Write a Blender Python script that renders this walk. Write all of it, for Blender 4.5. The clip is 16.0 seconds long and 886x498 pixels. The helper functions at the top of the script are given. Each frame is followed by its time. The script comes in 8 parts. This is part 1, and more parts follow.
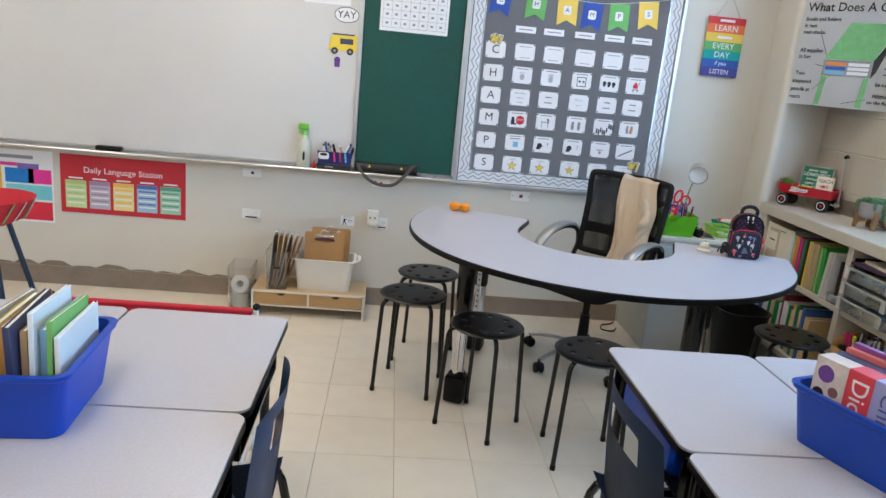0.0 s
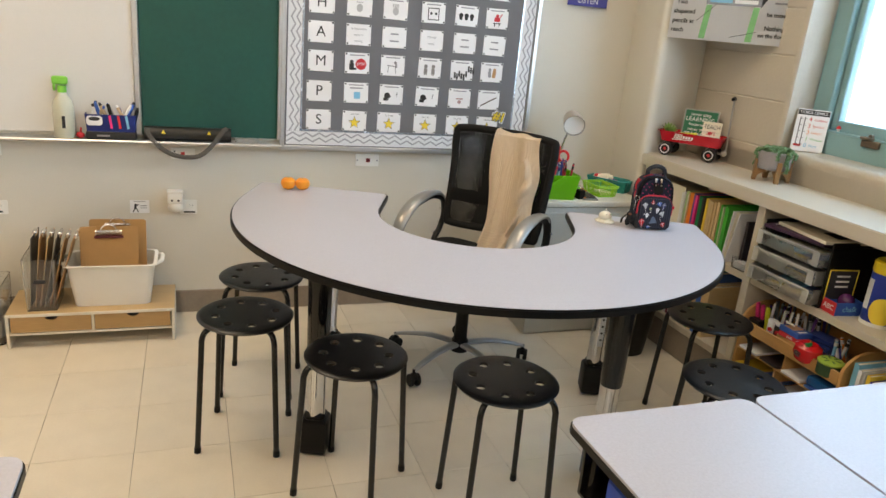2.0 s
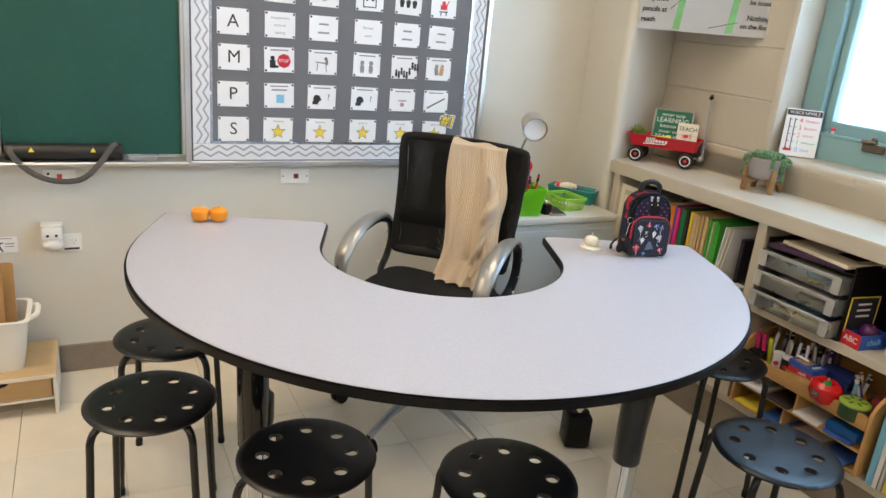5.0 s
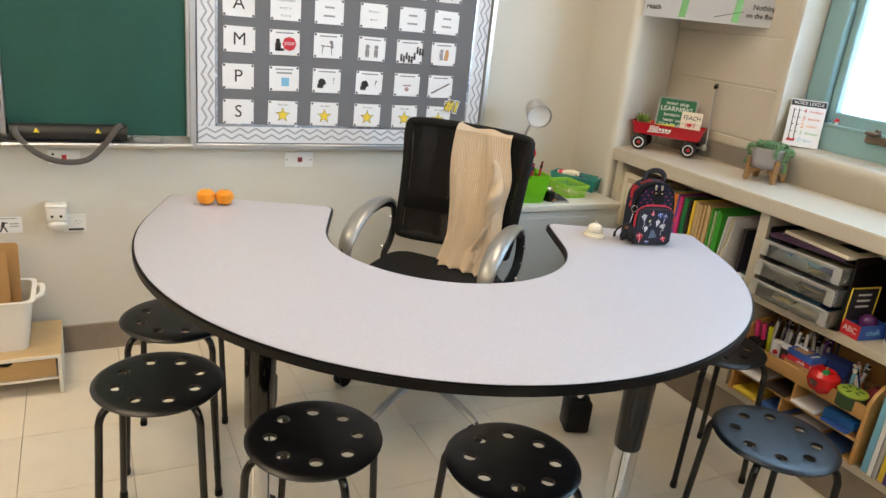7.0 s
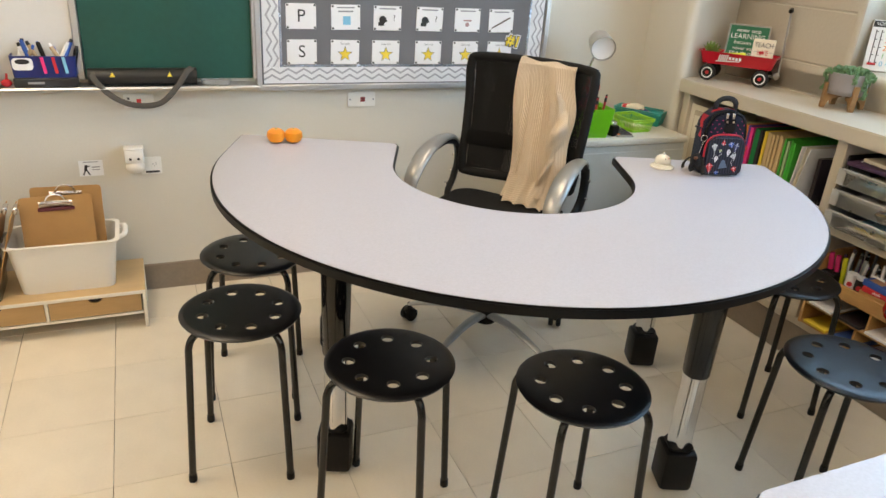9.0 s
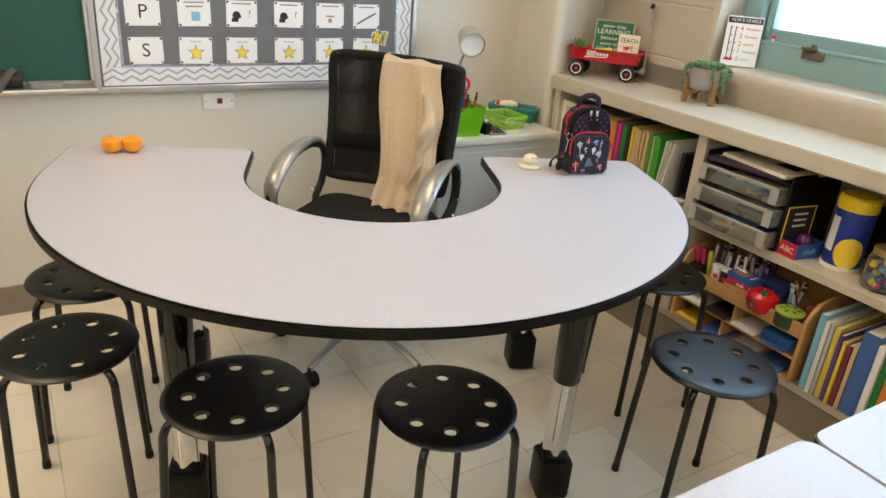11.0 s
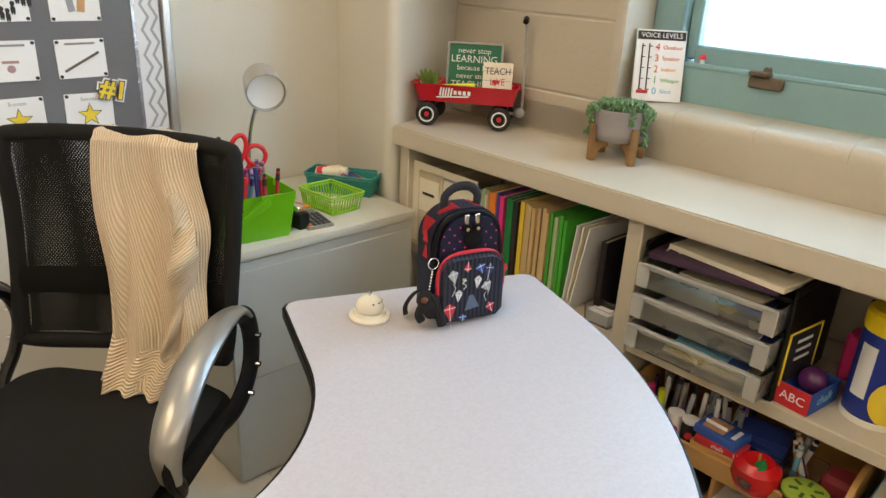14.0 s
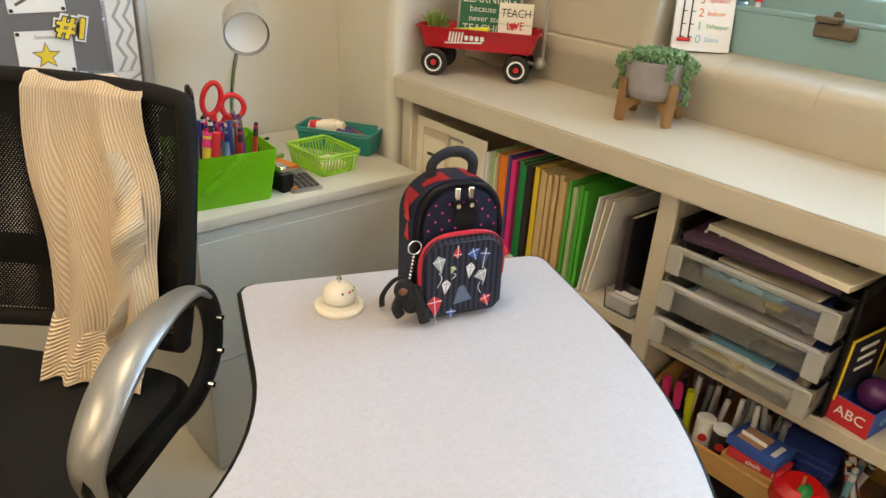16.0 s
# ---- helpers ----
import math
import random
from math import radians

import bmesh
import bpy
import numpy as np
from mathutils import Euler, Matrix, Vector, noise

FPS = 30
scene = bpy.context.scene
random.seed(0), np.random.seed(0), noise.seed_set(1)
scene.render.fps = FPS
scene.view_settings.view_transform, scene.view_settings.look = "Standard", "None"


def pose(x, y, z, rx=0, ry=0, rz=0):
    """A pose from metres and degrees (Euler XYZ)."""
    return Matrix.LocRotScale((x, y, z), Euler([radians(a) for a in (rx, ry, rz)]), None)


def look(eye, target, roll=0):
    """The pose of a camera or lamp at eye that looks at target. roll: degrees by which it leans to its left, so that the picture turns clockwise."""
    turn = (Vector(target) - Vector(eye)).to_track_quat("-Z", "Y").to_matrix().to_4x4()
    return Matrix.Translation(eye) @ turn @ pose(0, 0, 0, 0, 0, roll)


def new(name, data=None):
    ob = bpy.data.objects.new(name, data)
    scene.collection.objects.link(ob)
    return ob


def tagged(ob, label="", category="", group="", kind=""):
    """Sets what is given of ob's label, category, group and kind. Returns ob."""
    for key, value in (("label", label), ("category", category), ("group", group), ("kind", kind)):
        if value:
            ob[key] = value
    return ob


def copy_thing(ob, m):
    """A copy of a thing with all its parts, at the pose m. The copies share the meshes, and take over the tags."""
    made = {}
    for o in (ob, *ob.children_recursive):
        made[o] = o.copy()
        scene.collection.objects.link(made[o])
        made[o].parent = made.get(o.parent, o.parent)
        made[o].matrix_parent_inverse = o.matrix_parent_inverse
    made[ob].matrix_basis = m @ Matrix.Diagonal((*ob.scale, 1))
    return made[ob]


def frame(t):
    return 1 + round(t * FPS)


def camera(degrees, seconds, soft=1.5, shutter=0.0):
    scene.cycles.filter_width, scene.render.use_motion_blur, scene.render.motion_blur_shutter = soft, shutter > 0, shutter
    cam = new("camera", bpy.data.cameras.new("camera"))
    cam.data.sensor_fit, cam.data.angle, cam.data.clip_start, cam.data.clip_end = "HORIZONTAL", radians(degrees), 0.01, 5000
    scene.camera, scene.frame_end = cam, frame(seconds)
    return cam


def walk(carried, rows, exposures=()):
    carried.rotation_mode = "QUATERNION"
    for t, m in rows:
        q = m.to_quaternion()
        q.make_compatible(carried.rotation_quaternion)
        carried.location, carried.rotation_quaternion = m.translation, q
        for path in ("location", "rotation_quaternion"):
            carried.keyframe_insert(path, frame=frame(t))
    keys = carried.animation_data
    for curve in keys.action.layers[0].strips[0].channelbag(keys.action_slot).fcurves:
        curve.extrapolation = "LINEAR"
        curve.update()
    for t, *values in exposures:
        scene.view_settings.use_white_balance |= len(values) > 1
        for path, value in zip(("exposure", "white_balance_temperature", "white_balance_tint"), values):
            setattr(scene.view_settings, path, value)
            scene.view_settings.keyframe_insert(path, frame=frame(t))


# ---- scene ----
cam = camera(64.3, 16.0)
# eye, point looked at, lean
ROWS = [
    (0, (-0.051, 0.172, 1.478), (0.118, 2.103, 0.985), 5.5),
    (0.5, (0.01, 0.422, 1.484), (0.382, 2.316, 0.961), 5.8),
    (1, (-0.015, 0.651, 1.458), (0.473, 2.504, 0.885), 6.0),
    (1.5, (-0.068, 0.886, 1.462), (0.553, 2.691, 0.865), 5.1),
    (2, (-0.055, 1.043, 1.442), (0.613, 2.828, 0.834), 5.3),
    (2.5, (-0.013, 1.18, 1.442), (0.646, 2.968, 0.834), 5.7),
    (3, (0.026, 1.284, 1.439), (0.683, 3.073, 0.832), 5.9),
    (3.5, (0.038, 1.418, 1.433), (0.716, 3.2, 0.827), 5.4),
    (4, (0.004, 1.531, 1.428), (0.743, 3.292, 0.831), 4.6),
    (4.5, (-0.005, 1.587, 1.424), (0.821, 3.31, 0.833), 4.7),
    (5, (-0.006, 1.603, 1.424), (0.886, 3.285, 0.813), 5.4),
    (5.2, (-0.023, 1.622, 1.433), (0.89, 3.281, 0.792), 5.8),
    (7.5, (-0.035, 1.604, 1.427), (0.858, 3.268, 0.769), 6.4),
    (8, (-0.026, 1.604, 1.425), (0.828, 3.276, 0.734), 5.6),
    (8.5, (-0.048, 1.602, 1.4), (0.741, 3.278, 0.645), 4.6),
    (9, (-0.083, 1.585, 1.394), (0.665, 3.258, 0.592), 4.0),
    (9.5, (-0.032, 1.587, 1.386), (0.784, 3.217, 0.563), 3.7),
    (9.7, (-0.006, 1.596, 1.4), (0.849, 3.201, 0.567), 3.7),
    (11.8, (0.201, 1.757, 1.392), (1.234, 3.299, 0.646), 5.5),
    (12, (0.254, 1.811, 1.4), (1.29, 3.364, 0.682), 5.7),
    (12.5, (0.361, 1.948, 1.392), (1.436, 3.497, 0.723), 5.1),
    (13, (0.484, 2.182, 1.389), (1.685, 3.64, 0.731), 3.0),
    (13.5, (0.608, 2.366, 1.365), (1.905, 3.725, 0.678), 2.8),
    (14, (0.775, 2.463, 1.351), (2.075, 3.788, 0.608), 3.1),
    (14.5, (0.881, 2.497, 1.334), (2.164, 3.805, 0.532), 3.2),
    (15, (0.949, 2.531, 1.32), (2.204, 3.844, 0.482), 3.1),
    (15.5, (0.978, 2.567, 1.309), (2.207, 3.891, 0.45), 3.4),
    (16, (0.982, 2.587, 1.305), (2.19, 3.922, 0.435), 3.7),
]
# seconds, stops, kelvin, tint of the clip's own camera
EXPOSURES = [(0.0, 2.13, 5430, 10), (0.5, 2.15, 5650, 10), (1.5, 2.17, 5950, 10), (2.0, 2.23, 6600, 10), (2.5, 2.28, 6950, 10), (3.5, 2.36, 6600, 10), (5.0, 2.43, 6200, 10), (7.5, 2.44, 6550, 10), (9.0, 2.45, 6530, 10),
             (12.0, 2.43, 7000, 10), (12.5, 2.28, 6700, 10), (13.0, 2.27, 6550, 10), (14.5, 2.41, 7250, 10), (16.0, 2.47, 7400, 10)]
walk(cam, [(t, look(eye, target, roll)) for t, eye, target, roll in ROWS], exposures=EXPOSURES)

# ---- world and light ----
SUN_EL, SUN_ROT = radians(42), radians(180)
world = bpy.data.worlds.new("sky")
scene.world = world
world.use_nodes = True
wn = world.node_tree.nodes
sky = wn.new("ShaderNodeTexSky")
sky.sky_type, sky.sun_disc, sky.sun_elevation, sky.sun_rotation = "NISHITA", False, SUN_EL, SUN_ROT
sky.dust_density, sky.air_density = 0.8, 1.0
world.node_tree.links.new(sky.outputs[0], wn["Background"].inputs[0])
wn["Background"].inputs[1].default_value = 0.15
sun_data = bpy.data.lights.new("sun", "SUN")
sun_data.energy, sun_data.angle, sun_data.color = 4.0, radians(0.6), (1, 0.96, 0.9)
sun_ob = new("sun", sun_data)
sun_ob.matrix_world = look((-4, -30, 28), (0, 2, 0))


def ceiling_lamp_light(x, y, watts):
    d = bpy.data.lights.new("troffer_light", "AREA")
    d.shape, d.size, d.size_y, d.energy, d.color = "RECTANGLE", 0.55, 1.15, watts, (1, 0.79, 0.54)
    new("troffer_light", d).matrix_world = pose(x, y, 2.735)


TROFFERS = [(x, y) for x in (-2.7, -0.75, 1.2) for y in (3.45, 0.75, -1.95)]
for lx, ly in TROFFERS:
    ceiling_lamp_light(lx, ly, (2.9 if ly > 3 else 2.0) if lx > 1 else 4.5 if lx > -2 else 3.7)
WINDOW_Y = (-2.45, 3.53)
for wy, wl in ((2.77, 1.34), (1.335, 1.34), (-0.115, 1.38), (-1.63, 1.46)):
    d = bpy.data.lights.new("window_daylight", "AREA")
    d.shape, d.size, d.size_y, d.energy, d.color = "RECTANGLE", wl, 1.18, 5.4 if wy > 2 else 2.7, (0.46, 0.72, 1.0)
    new("window_daylight", d).matrix_world = look((2.74, wy, 1.77), (0.5, wy, 1.77))


# ---- materials ----
def mat(name, col, rough=0.5, metal=0.0, var=0.12, scale=6.0, fine=90.0, bump=0.15, trans=0.0, alpha=1.0, coat=0.0, stretch=None):
    m = bpy.data.materials.new(name)
    m.use_nodes = True
    nt = m.node_tree
    n, L = nt.nodes, nt.links
    b = n["Principled BSDF"]
    tc = n.new("ShaderNodeTexCoord")
    vec = tc.outputs["Object"]
    if stretch:
        mp = n.new("ShaderNodeMapping")
        mp.inputs["Scale"].default_value = stretch
        L.new(vec, mp.inputs[0])
        vec = mp.outputs[0]
    big, small = n.new("ShaderNodeTexNoise"), n.new("ShaderNodeTexNoise")
    big.inputs["Scale"].default_value, small.inputs["Scale"].default_value = scale, fine
    big.inputs["Detail"].default_value = 4
    L.new(vec, big.inputs["Vector"])
    L.new(vec, small.inputs["Vector"])
    mix = n.new("ShaderNodeMath")
    mix.operation = "MULTIPLY_ADD"
    L.new(small.outputs[0], mix.inputs[0])
    mix.inputs[1].default_value = 0.5
    L.new(big.outputs[0], mix.inputs[2])
    ramp = n.new("ShaderNodeMapRange")
    ramp.inputs[1].default_value, ramp.inputs[2].default_value = 0.35, 1.15
    ramp.inputs[3].default_value, ramp.inputs[4].default_value = 1 - var, 1 + var
    L.new(mix.outputs[0], ramp.inputs[0])
    mul = n.new("ShaderNodeVectorMath")
    mul.operation = "SCALE"
    mul.inputs[0].default_value = col[:3]
    L.new(ramp.outputs[0], mul.inputs["Scale"])
    L.new(mul.outputs[0], b.inputs["Base Color"])
    rr = n.new("ShaderNodeMapRange")
    rr.inputs[3].default_value, rr.inputs[4].default_value = max(0, rough - 0.08), min(1, rough + 0.08)
    L.new(big.outputs[0], rr.inputs[0])
    L.new(rr.outputs[0], b.inputs["Roughness"])
    b.inputs["Metallic"].default_value = metal
    b.inputs["Transmission Weight"].default_value = trans
    b.inputs["Alpha"].default_value = alpha
    b.inputs["Coat Weight"].default_value = coat
    if bump:
        bp = n.new("ShaderNodeBump")
        bp.inputs["Strength"].default_value, bp.inputs["Distance"].default_value = bump, 0.002
        L.new(small.outputs[0], bp.inputs["Height"])
        L.new(bp.outputs[0], b.inputs["Normal"])
    return m


def plain(name, col, rough=0.6):
    """Printed ink or paper colour."""
    return mat(name, col, rough, var=0.04, scale=20, bump=0.05)


def colour_by_piece(m, amount):
    """Shifts a material's tone from piece to piece."""
    nt = m.node_tree
    n, L = nt.nodes, nt.links
    b = n["Principled BSDF"]
    src = b.inputs["Base Color"].links[0].from_socket
    info = n.new("ShaderNodeObjectInfo")
    rng = n.new("ShaderNodeMapRange")
    rng.inputs[3].default_value, rng.inputs[4].default_value = 1 - amount, 1 + amount
    L.new(info.outputs["Random"], rng.inputs[0])
    s = n.new("ShaderNodeVectorMath")
    s.operation = "SCALE"
    L.new(src, s.inputs[0])
    L.new(rng.outputs[0], s.inputs["Scale"])
    L.new(s.outputs[0], b.inputs["Base Color"])
    return m


M_WALL = mat("wall_paint", (0.635, 0.605, 0.535), 0.5, var=0.05, scale=2, fine=160, bump=0.25)
M_BLOCK = colour_by_piece(mat("block_paint", (0.50, 0.445, 0.36), 0.4, var=0.05, scale=5, fine=70, bump=0.5), 0.02)
M_MORTAR = mat("painted_joint", (0.48, 0.435, 0.36), 0.7)
M_CEIL = mat("ceiling_board", (0.75, 0.74, 0.70), 0.9, fine=60, bump=0.6)
M_TILE = colour_by_piece(mat("vinyl_tile", (0.73, 0.66, 0.54), 0.15, var=0.06, scale=9, fine=140, bump=0.04), 0.035)
M_JOINT = mat("floor_joint", (0.40, 0.35, 0.275), 0.7)
M_BASE = mat("rubber_cove", (0.235, 0.19, 0.145), 0.5, var=0.2, scale=8)
M_WHITEB = mat("whiteboard_enamel", (0.64, 0.63, 0.61), 0.2, var=0.03, scale=3, bump=0.02)
M_CHALK = mat("chalkboard_green", (0.0055, 0.066, 0.048), 0.65, var=0.22, scale=4, fine=40, bump=0.05)
M_ALU = mat("aluminium", (0.62, 0.63, 0.65), 0.35, metal=0.85, var=0.06, scale=5, bump=0.05)
M_CHROME = mat("chrome", (0.78, 0.78, 0.79), 0.1, metal=1.0, var=0.04, bump=0.0)
M_FELT = mat("grey_backing_paper", (0.155, 0.158, 0.172), 0.9, var=0.08, scale=4, fine=200, bump=0.3)
M_PAPER = mat("white_paper", (0.80, 0.80, 0.81), 0.55, var=0.02, scale=12, bump=0.05)
M_CREAM = mat("cream_paper", (0.78, 0.72, 0.58), 0.7, var=0.05, scale=12, bump=0.1)
M_INK = plain("black_ink", (0.02, 0.02, 0.022))
M_GREYINK = plain("grey_ink", (0.28, 0.28, 0.30))
M_LAM = mat("speckled_laminate", (0.455, 0.44, 0.475), 0.36, var=0.10, scale=170, fine=700, bump=0.06)
M_EDGE = mat("black_edge_band", (0.004, 0.004, 0.0045), 0.38, bump=0.05)
M_BLACKP = mat("black_plastic", (0.006, 0.006, 0.0066), 0.42, var=0.2, scale=30, bump=0.1)
M_BLACKS = mat("black_stool_plastic", (0.004, 0.004, 0.005), 0.33, var=0.2, scale=60, fine=500, bump=0.12)
M_BLACKM = mat("black_enamel_steel", (0.006, 0.006, 0.006), 0.18, var=0.1, bump=0.02)
M_GLOSSB = mat("black_glossy_sleeve", (0.004, 0.004, 0.0045), 0.16, var=0.1, bump=0.02)
M_NAVY = mat("navy_plastic", (0.008, 0.026, 0.07), 0.45, var=0.15, scale=12, bump=0.15)
M_BLUEP = mat("blue_bin_plastic", (0.004, 0.045, 0.38), 0.4, var=0.08, bump=0.08)
M_STEELP = mat("painted_steel_grey", (0.47, 0.48, 0.45), 0.4, var=0.05, bump=0.1)
M_SHELF = mat("shelf_paint_cream", (0.54, 0.485, 0.39), 0.33, var=0.05, scale=5, bump=0.1)
M_TEAL = mat("teal_window_paint", (0.24, 0.40, 0.42), 0.4, var=0.06, scale=6, bump=0.15)
M_BEECH = mat("birch_veneer", (0.56, 0.40, 0.21), 0.45, var=0.12, scale=4, fine=30, bump=0.1, stretch=(1, 9, 9))
M_CORK = mat("hardboard", (0.42, 0.24, 0.09), 0.55, var=0.1, scale=14, fine=300, bump=0.15)
M_WOOD = mat("pine_plywood", (0.50, 0.28, 0.095), 0.45, var=0.15, scale=5, fine=30, bump=0.1, stretch=(6, 1, 6))
M_WHITEP = mat("white_plastic", (0.78, 0.77, 0.73), 0.35, var=0.03, bump=0.03)
M_BLACKS.node_tree.nodes["Principled BSDF"].inputs["Specular IOR Level"].default_value = 0.5
for dull in (M_EDGE, M_BLACKP):
    dull.node_tree.nodes["Principled BSDF"].inputs["Specular IOR Level"].default_value = 0.22
M_SILVERP = mat("silver_plastic", (0.36, 0.355, 0.34), 0.32, metal=0.6, var=0.06, bump=0.05)
M_GREEN = mat("green_plastic", (0.24, 0.70, 0.015), 0.28, var=0.06, bump=0.05, trans=0.5)
M_LIME = mat("lime_plastic", (0.30, 0.62, 0.03), 0.35, var=0.06, bump=0.05)
M_TEALP = mat("teal_plastic", (0.015, 0.30, 0.27), 0.3, var=0.08, bump=0.05, trans=0.2)
M_CLEAR = mat("clear_plastic", (0.96, 0.97, 0.97), 0.07, var=0.01, bump=0.02, trans=0.97)
M_FROST = mat("frosted_plastic", (0.90, 0.91, 0.90), 0.28, var=0.02, bump=0.03, trans=0.92)
M_FROSTW = mat("milky_plastic", (0.86, 0.87, 0.86), 0.35, var=0.03, bump=0.03, trans=0.65)
M_GLASS = mat("window_glass", (0.95, 0.98, 0.97), 0.02, var=0.0, bump=0.0, trans=1.0)
M_YELLOW = plain("yellow_ink", (0.80, 0.60, 0.05))
M_BLUE = plain("blue_ink", (0.03, 0.10, 0.42))
M_REDI = plain("red_ink", (0.55, 0.02, 0.03))
M_GREENI = plain("green_ink", (0.13, 0.42, 0.12))
M_ORANGEI = plain("orange_ink", (0.75, 0.22, 0.03))
M_PURPLE = plain("purple_ink", (0.14, 0.05, 0.28))
M_PINK = plain("pink_ink", (0.72, 0.03, 0.20))
M_SKYI = plain("light_blue_ink", (0.20, 0.48, 0.68))


# ---- mesh helpers ----
def add(bm, tmp, m=None):
    me = bpy.data.meshes.new("tmp")
    tmp.to_mesh(me)
    tmp.free()
    if m is not None:
        me.transform(m)
    bm.from_mesh(me)
    bpy.data.meshes.remove(me)
    return bm


def B():
    return bmesh.new()


def box(bm, c, s, bev=0.003, m=None, seg=1):
    t = B()
    bmesh.ops.create_cube(t, size=1, matrix=Matrix.Diagonal((*s, 1)))
    bev = min(bev, min(s) * 0.45)
    if bev > 0:
        bmesh.ops.bevel(t, geom=t.edges[:], offset=bev, segments=seg, affect="EDGES", profile=0.5)
    mm = Matrix.Translation(c)
    return add(bm, t, m @ mm if m is not None else mm)


def cyl(bm, p, q, r, r2=None, seg=16, bev=0.0, caps=True):
    p, q = Vector(p), Vector(q)
    t = B()
    bmesh.ops.create_cone(t, cap_ends=caps, segments=seg, radius1=r, radius2=r if r2 is None else r2, depth=(q - p).length)
    if bev:
        bmesh.ops.bevel(t, geom=[e for e in t.edges if e.is_boundary or any(len(f.verts) > 4 for f in e.link_faces)], offset=bev, segments=2, affect="EDGES")
    return add(bm, t, Matrix.Translation((p + q) / 2) @ (q - p).to_track_quat("Z", "Y").to_matrix().to_4x4())


def ball(bm, c, r, s=(1, 1, 1), seg=16, m=None):
    t = B()
    bmesh.ops.create_uvsphere(t, u_segments=seg, v_segments=max(6, seg // 2), radius=r, matrix=Matrix.Diagonal((*s, 1)))
    mm = Matrix.Translation(c)
    return add(bm, t, mm @ m if m is not None else mm)


def smooth_path(pts, n=6, closed=False):
    """Catmull-Rom points through pts."""
    P = [Vector(p) for p in pts]
    out = []
    N = len(P)
    for i in range(N if closed else N - 1):
        a, b, c, d = (P[(i - 1) % N] if closed or i > 0 else P[0]), P[i], P[(i + 1) % N], (P[(i + 2) % N] if closed or i < N - 2 else P[-1])
        for k in range(n):
            t = k / n
            out.append(0.5 * ((2 * b) + (c - a) * t + (2 * a - 5 * b + 4 * c - d) * t * t + (3 * b - a - 3 * c + d) * t ** 3))
    if not closed:
        out.append(P[-1])
    return out


def tube(bm, pts, r, seg=10, closed=False, flat=1.0, up=(0, 0, 1)):
    """A round (or flattened) rod along pts; r may be a list."""
    P = [Vector(p) for p in pts]
    N = len(P)
    t = B()
    rings = []
    side = None
    for i, p in enumerate(P):
        d = (P[(i + 1) % N] - P[i - 1]) if closed else (P[min(i + 1, N - 1)] - P[max(i - 1, 0)])
        d.normalize()
        if side is None:
            side = d.cross(Vector(up))
            if side.length < 1e-3:
                side = d.cross(Vector((1, 0, 0)))
        side = (side - d * side.dot(d)).normalized()
        n2 = d.cross(side)
        rr = r[i] if isinstance(r, (list, tuple)) else r
        rings.append([t.verts.new(p + side * (rr * math.cos(a)) + n2 * (rr * flat * math.sin(a))) for a in [2 * math.pi * k / seg for k in range(seg)]])
    for i in range(N if closed else N - 1):
        a, b = rings[i], rings[(i + 1) % N]
        for k in range(seg):
            t.faces.new((a[k], a[(k + 1) % seg], b[(k + 1) % seg], b[k]))
    if not closed:
        t.faces.new(rings[0][::-1])
        t.faces.new(rings[-1])
    bmesh.ops.recalc_face_normals(t, faces=t.faces[:])
    return add(bm, t)


def lathe(bm, prof, seg=24, m=None, close=False):
    """Turns (radius, z) points round z."""
    t = B()
    rings = []
    for r, z in prof:
        rings.append([t.verts.new((r * math.cos(a), r * math.sin(a), z)) for a in [2 * math.pi * k / seg for k in range(seg)]] if r > 1e-5 else [t.verts.new((0, 0, z))])
    pairs = list(zip(rings, rings[1:])) + ([(rings[-1], rings[0])] if close else [])
    for a, b in pairs:
        for k in range(seg):
            l = (k + 1) % seg
            if len(a) == 1 and len(b) > 1:
                t.faces.new((a[0], b[l], b[k]))
            elif len(b) == 1 and len(a) > 1:
                t.faces.new((a[k], a[l], b[0]))
            elif len(a) > 1:
                t.faces.new((a[k], a[l], b[l], b[k]))
    bmesh.ops.recalc_face_normals(t, faces=t.faces[:])
    return add(bm, t, m)


def prism(bm, outline, z0, z1, bev=0.0, m=None, seg=2):
    """A plate with the given outline between two heights."""
    t = B()
    f = t.faces.new([t.verts.new((x, y, z0)) for x, y in outline])
    bmesh.ops.recalc_face_normals(t, faces=[f])
    ext = bmesh.ops.extrude_face_region(t, geom=[f])
    bmesh.ops.translate(t, vec=(0, 0, z1 - z0), verts=[v for v in ext["geom"] if isinstance(v, bmesh.types.BMVert)])
    bmesh.ops.recalc_face_normals(t, faces=t.faces[:])
    if bev:
        bmesh.ops.bevel(t, geom=[e for e in t.edges if abs(e.verts[0].co.z - e.verts[1].co.z) < 1e-6], offset=bev, segments=seg, affect="EDGES")
    return add(bm, t, m)


def rounded(w, d, r, n=5):
    """Corner-rounded rectangle outline, centred."""
    out = []
    for cx, cy, a0 in ((w / 2 - r, d / 2 - r, 0), (-w / 2 + r, d / 2 - r, 90), (-w / 2 + r, -d / 2 + r, 180), (w / 2 - r, -d / 2 + r, 270)):
        out += [(cx + r * math.cos(radians(a0 + 90 * k / n)), cy + r * math.sin(radians(a0 + 90 * k / n))) for k in range(n + 1)]
    return out


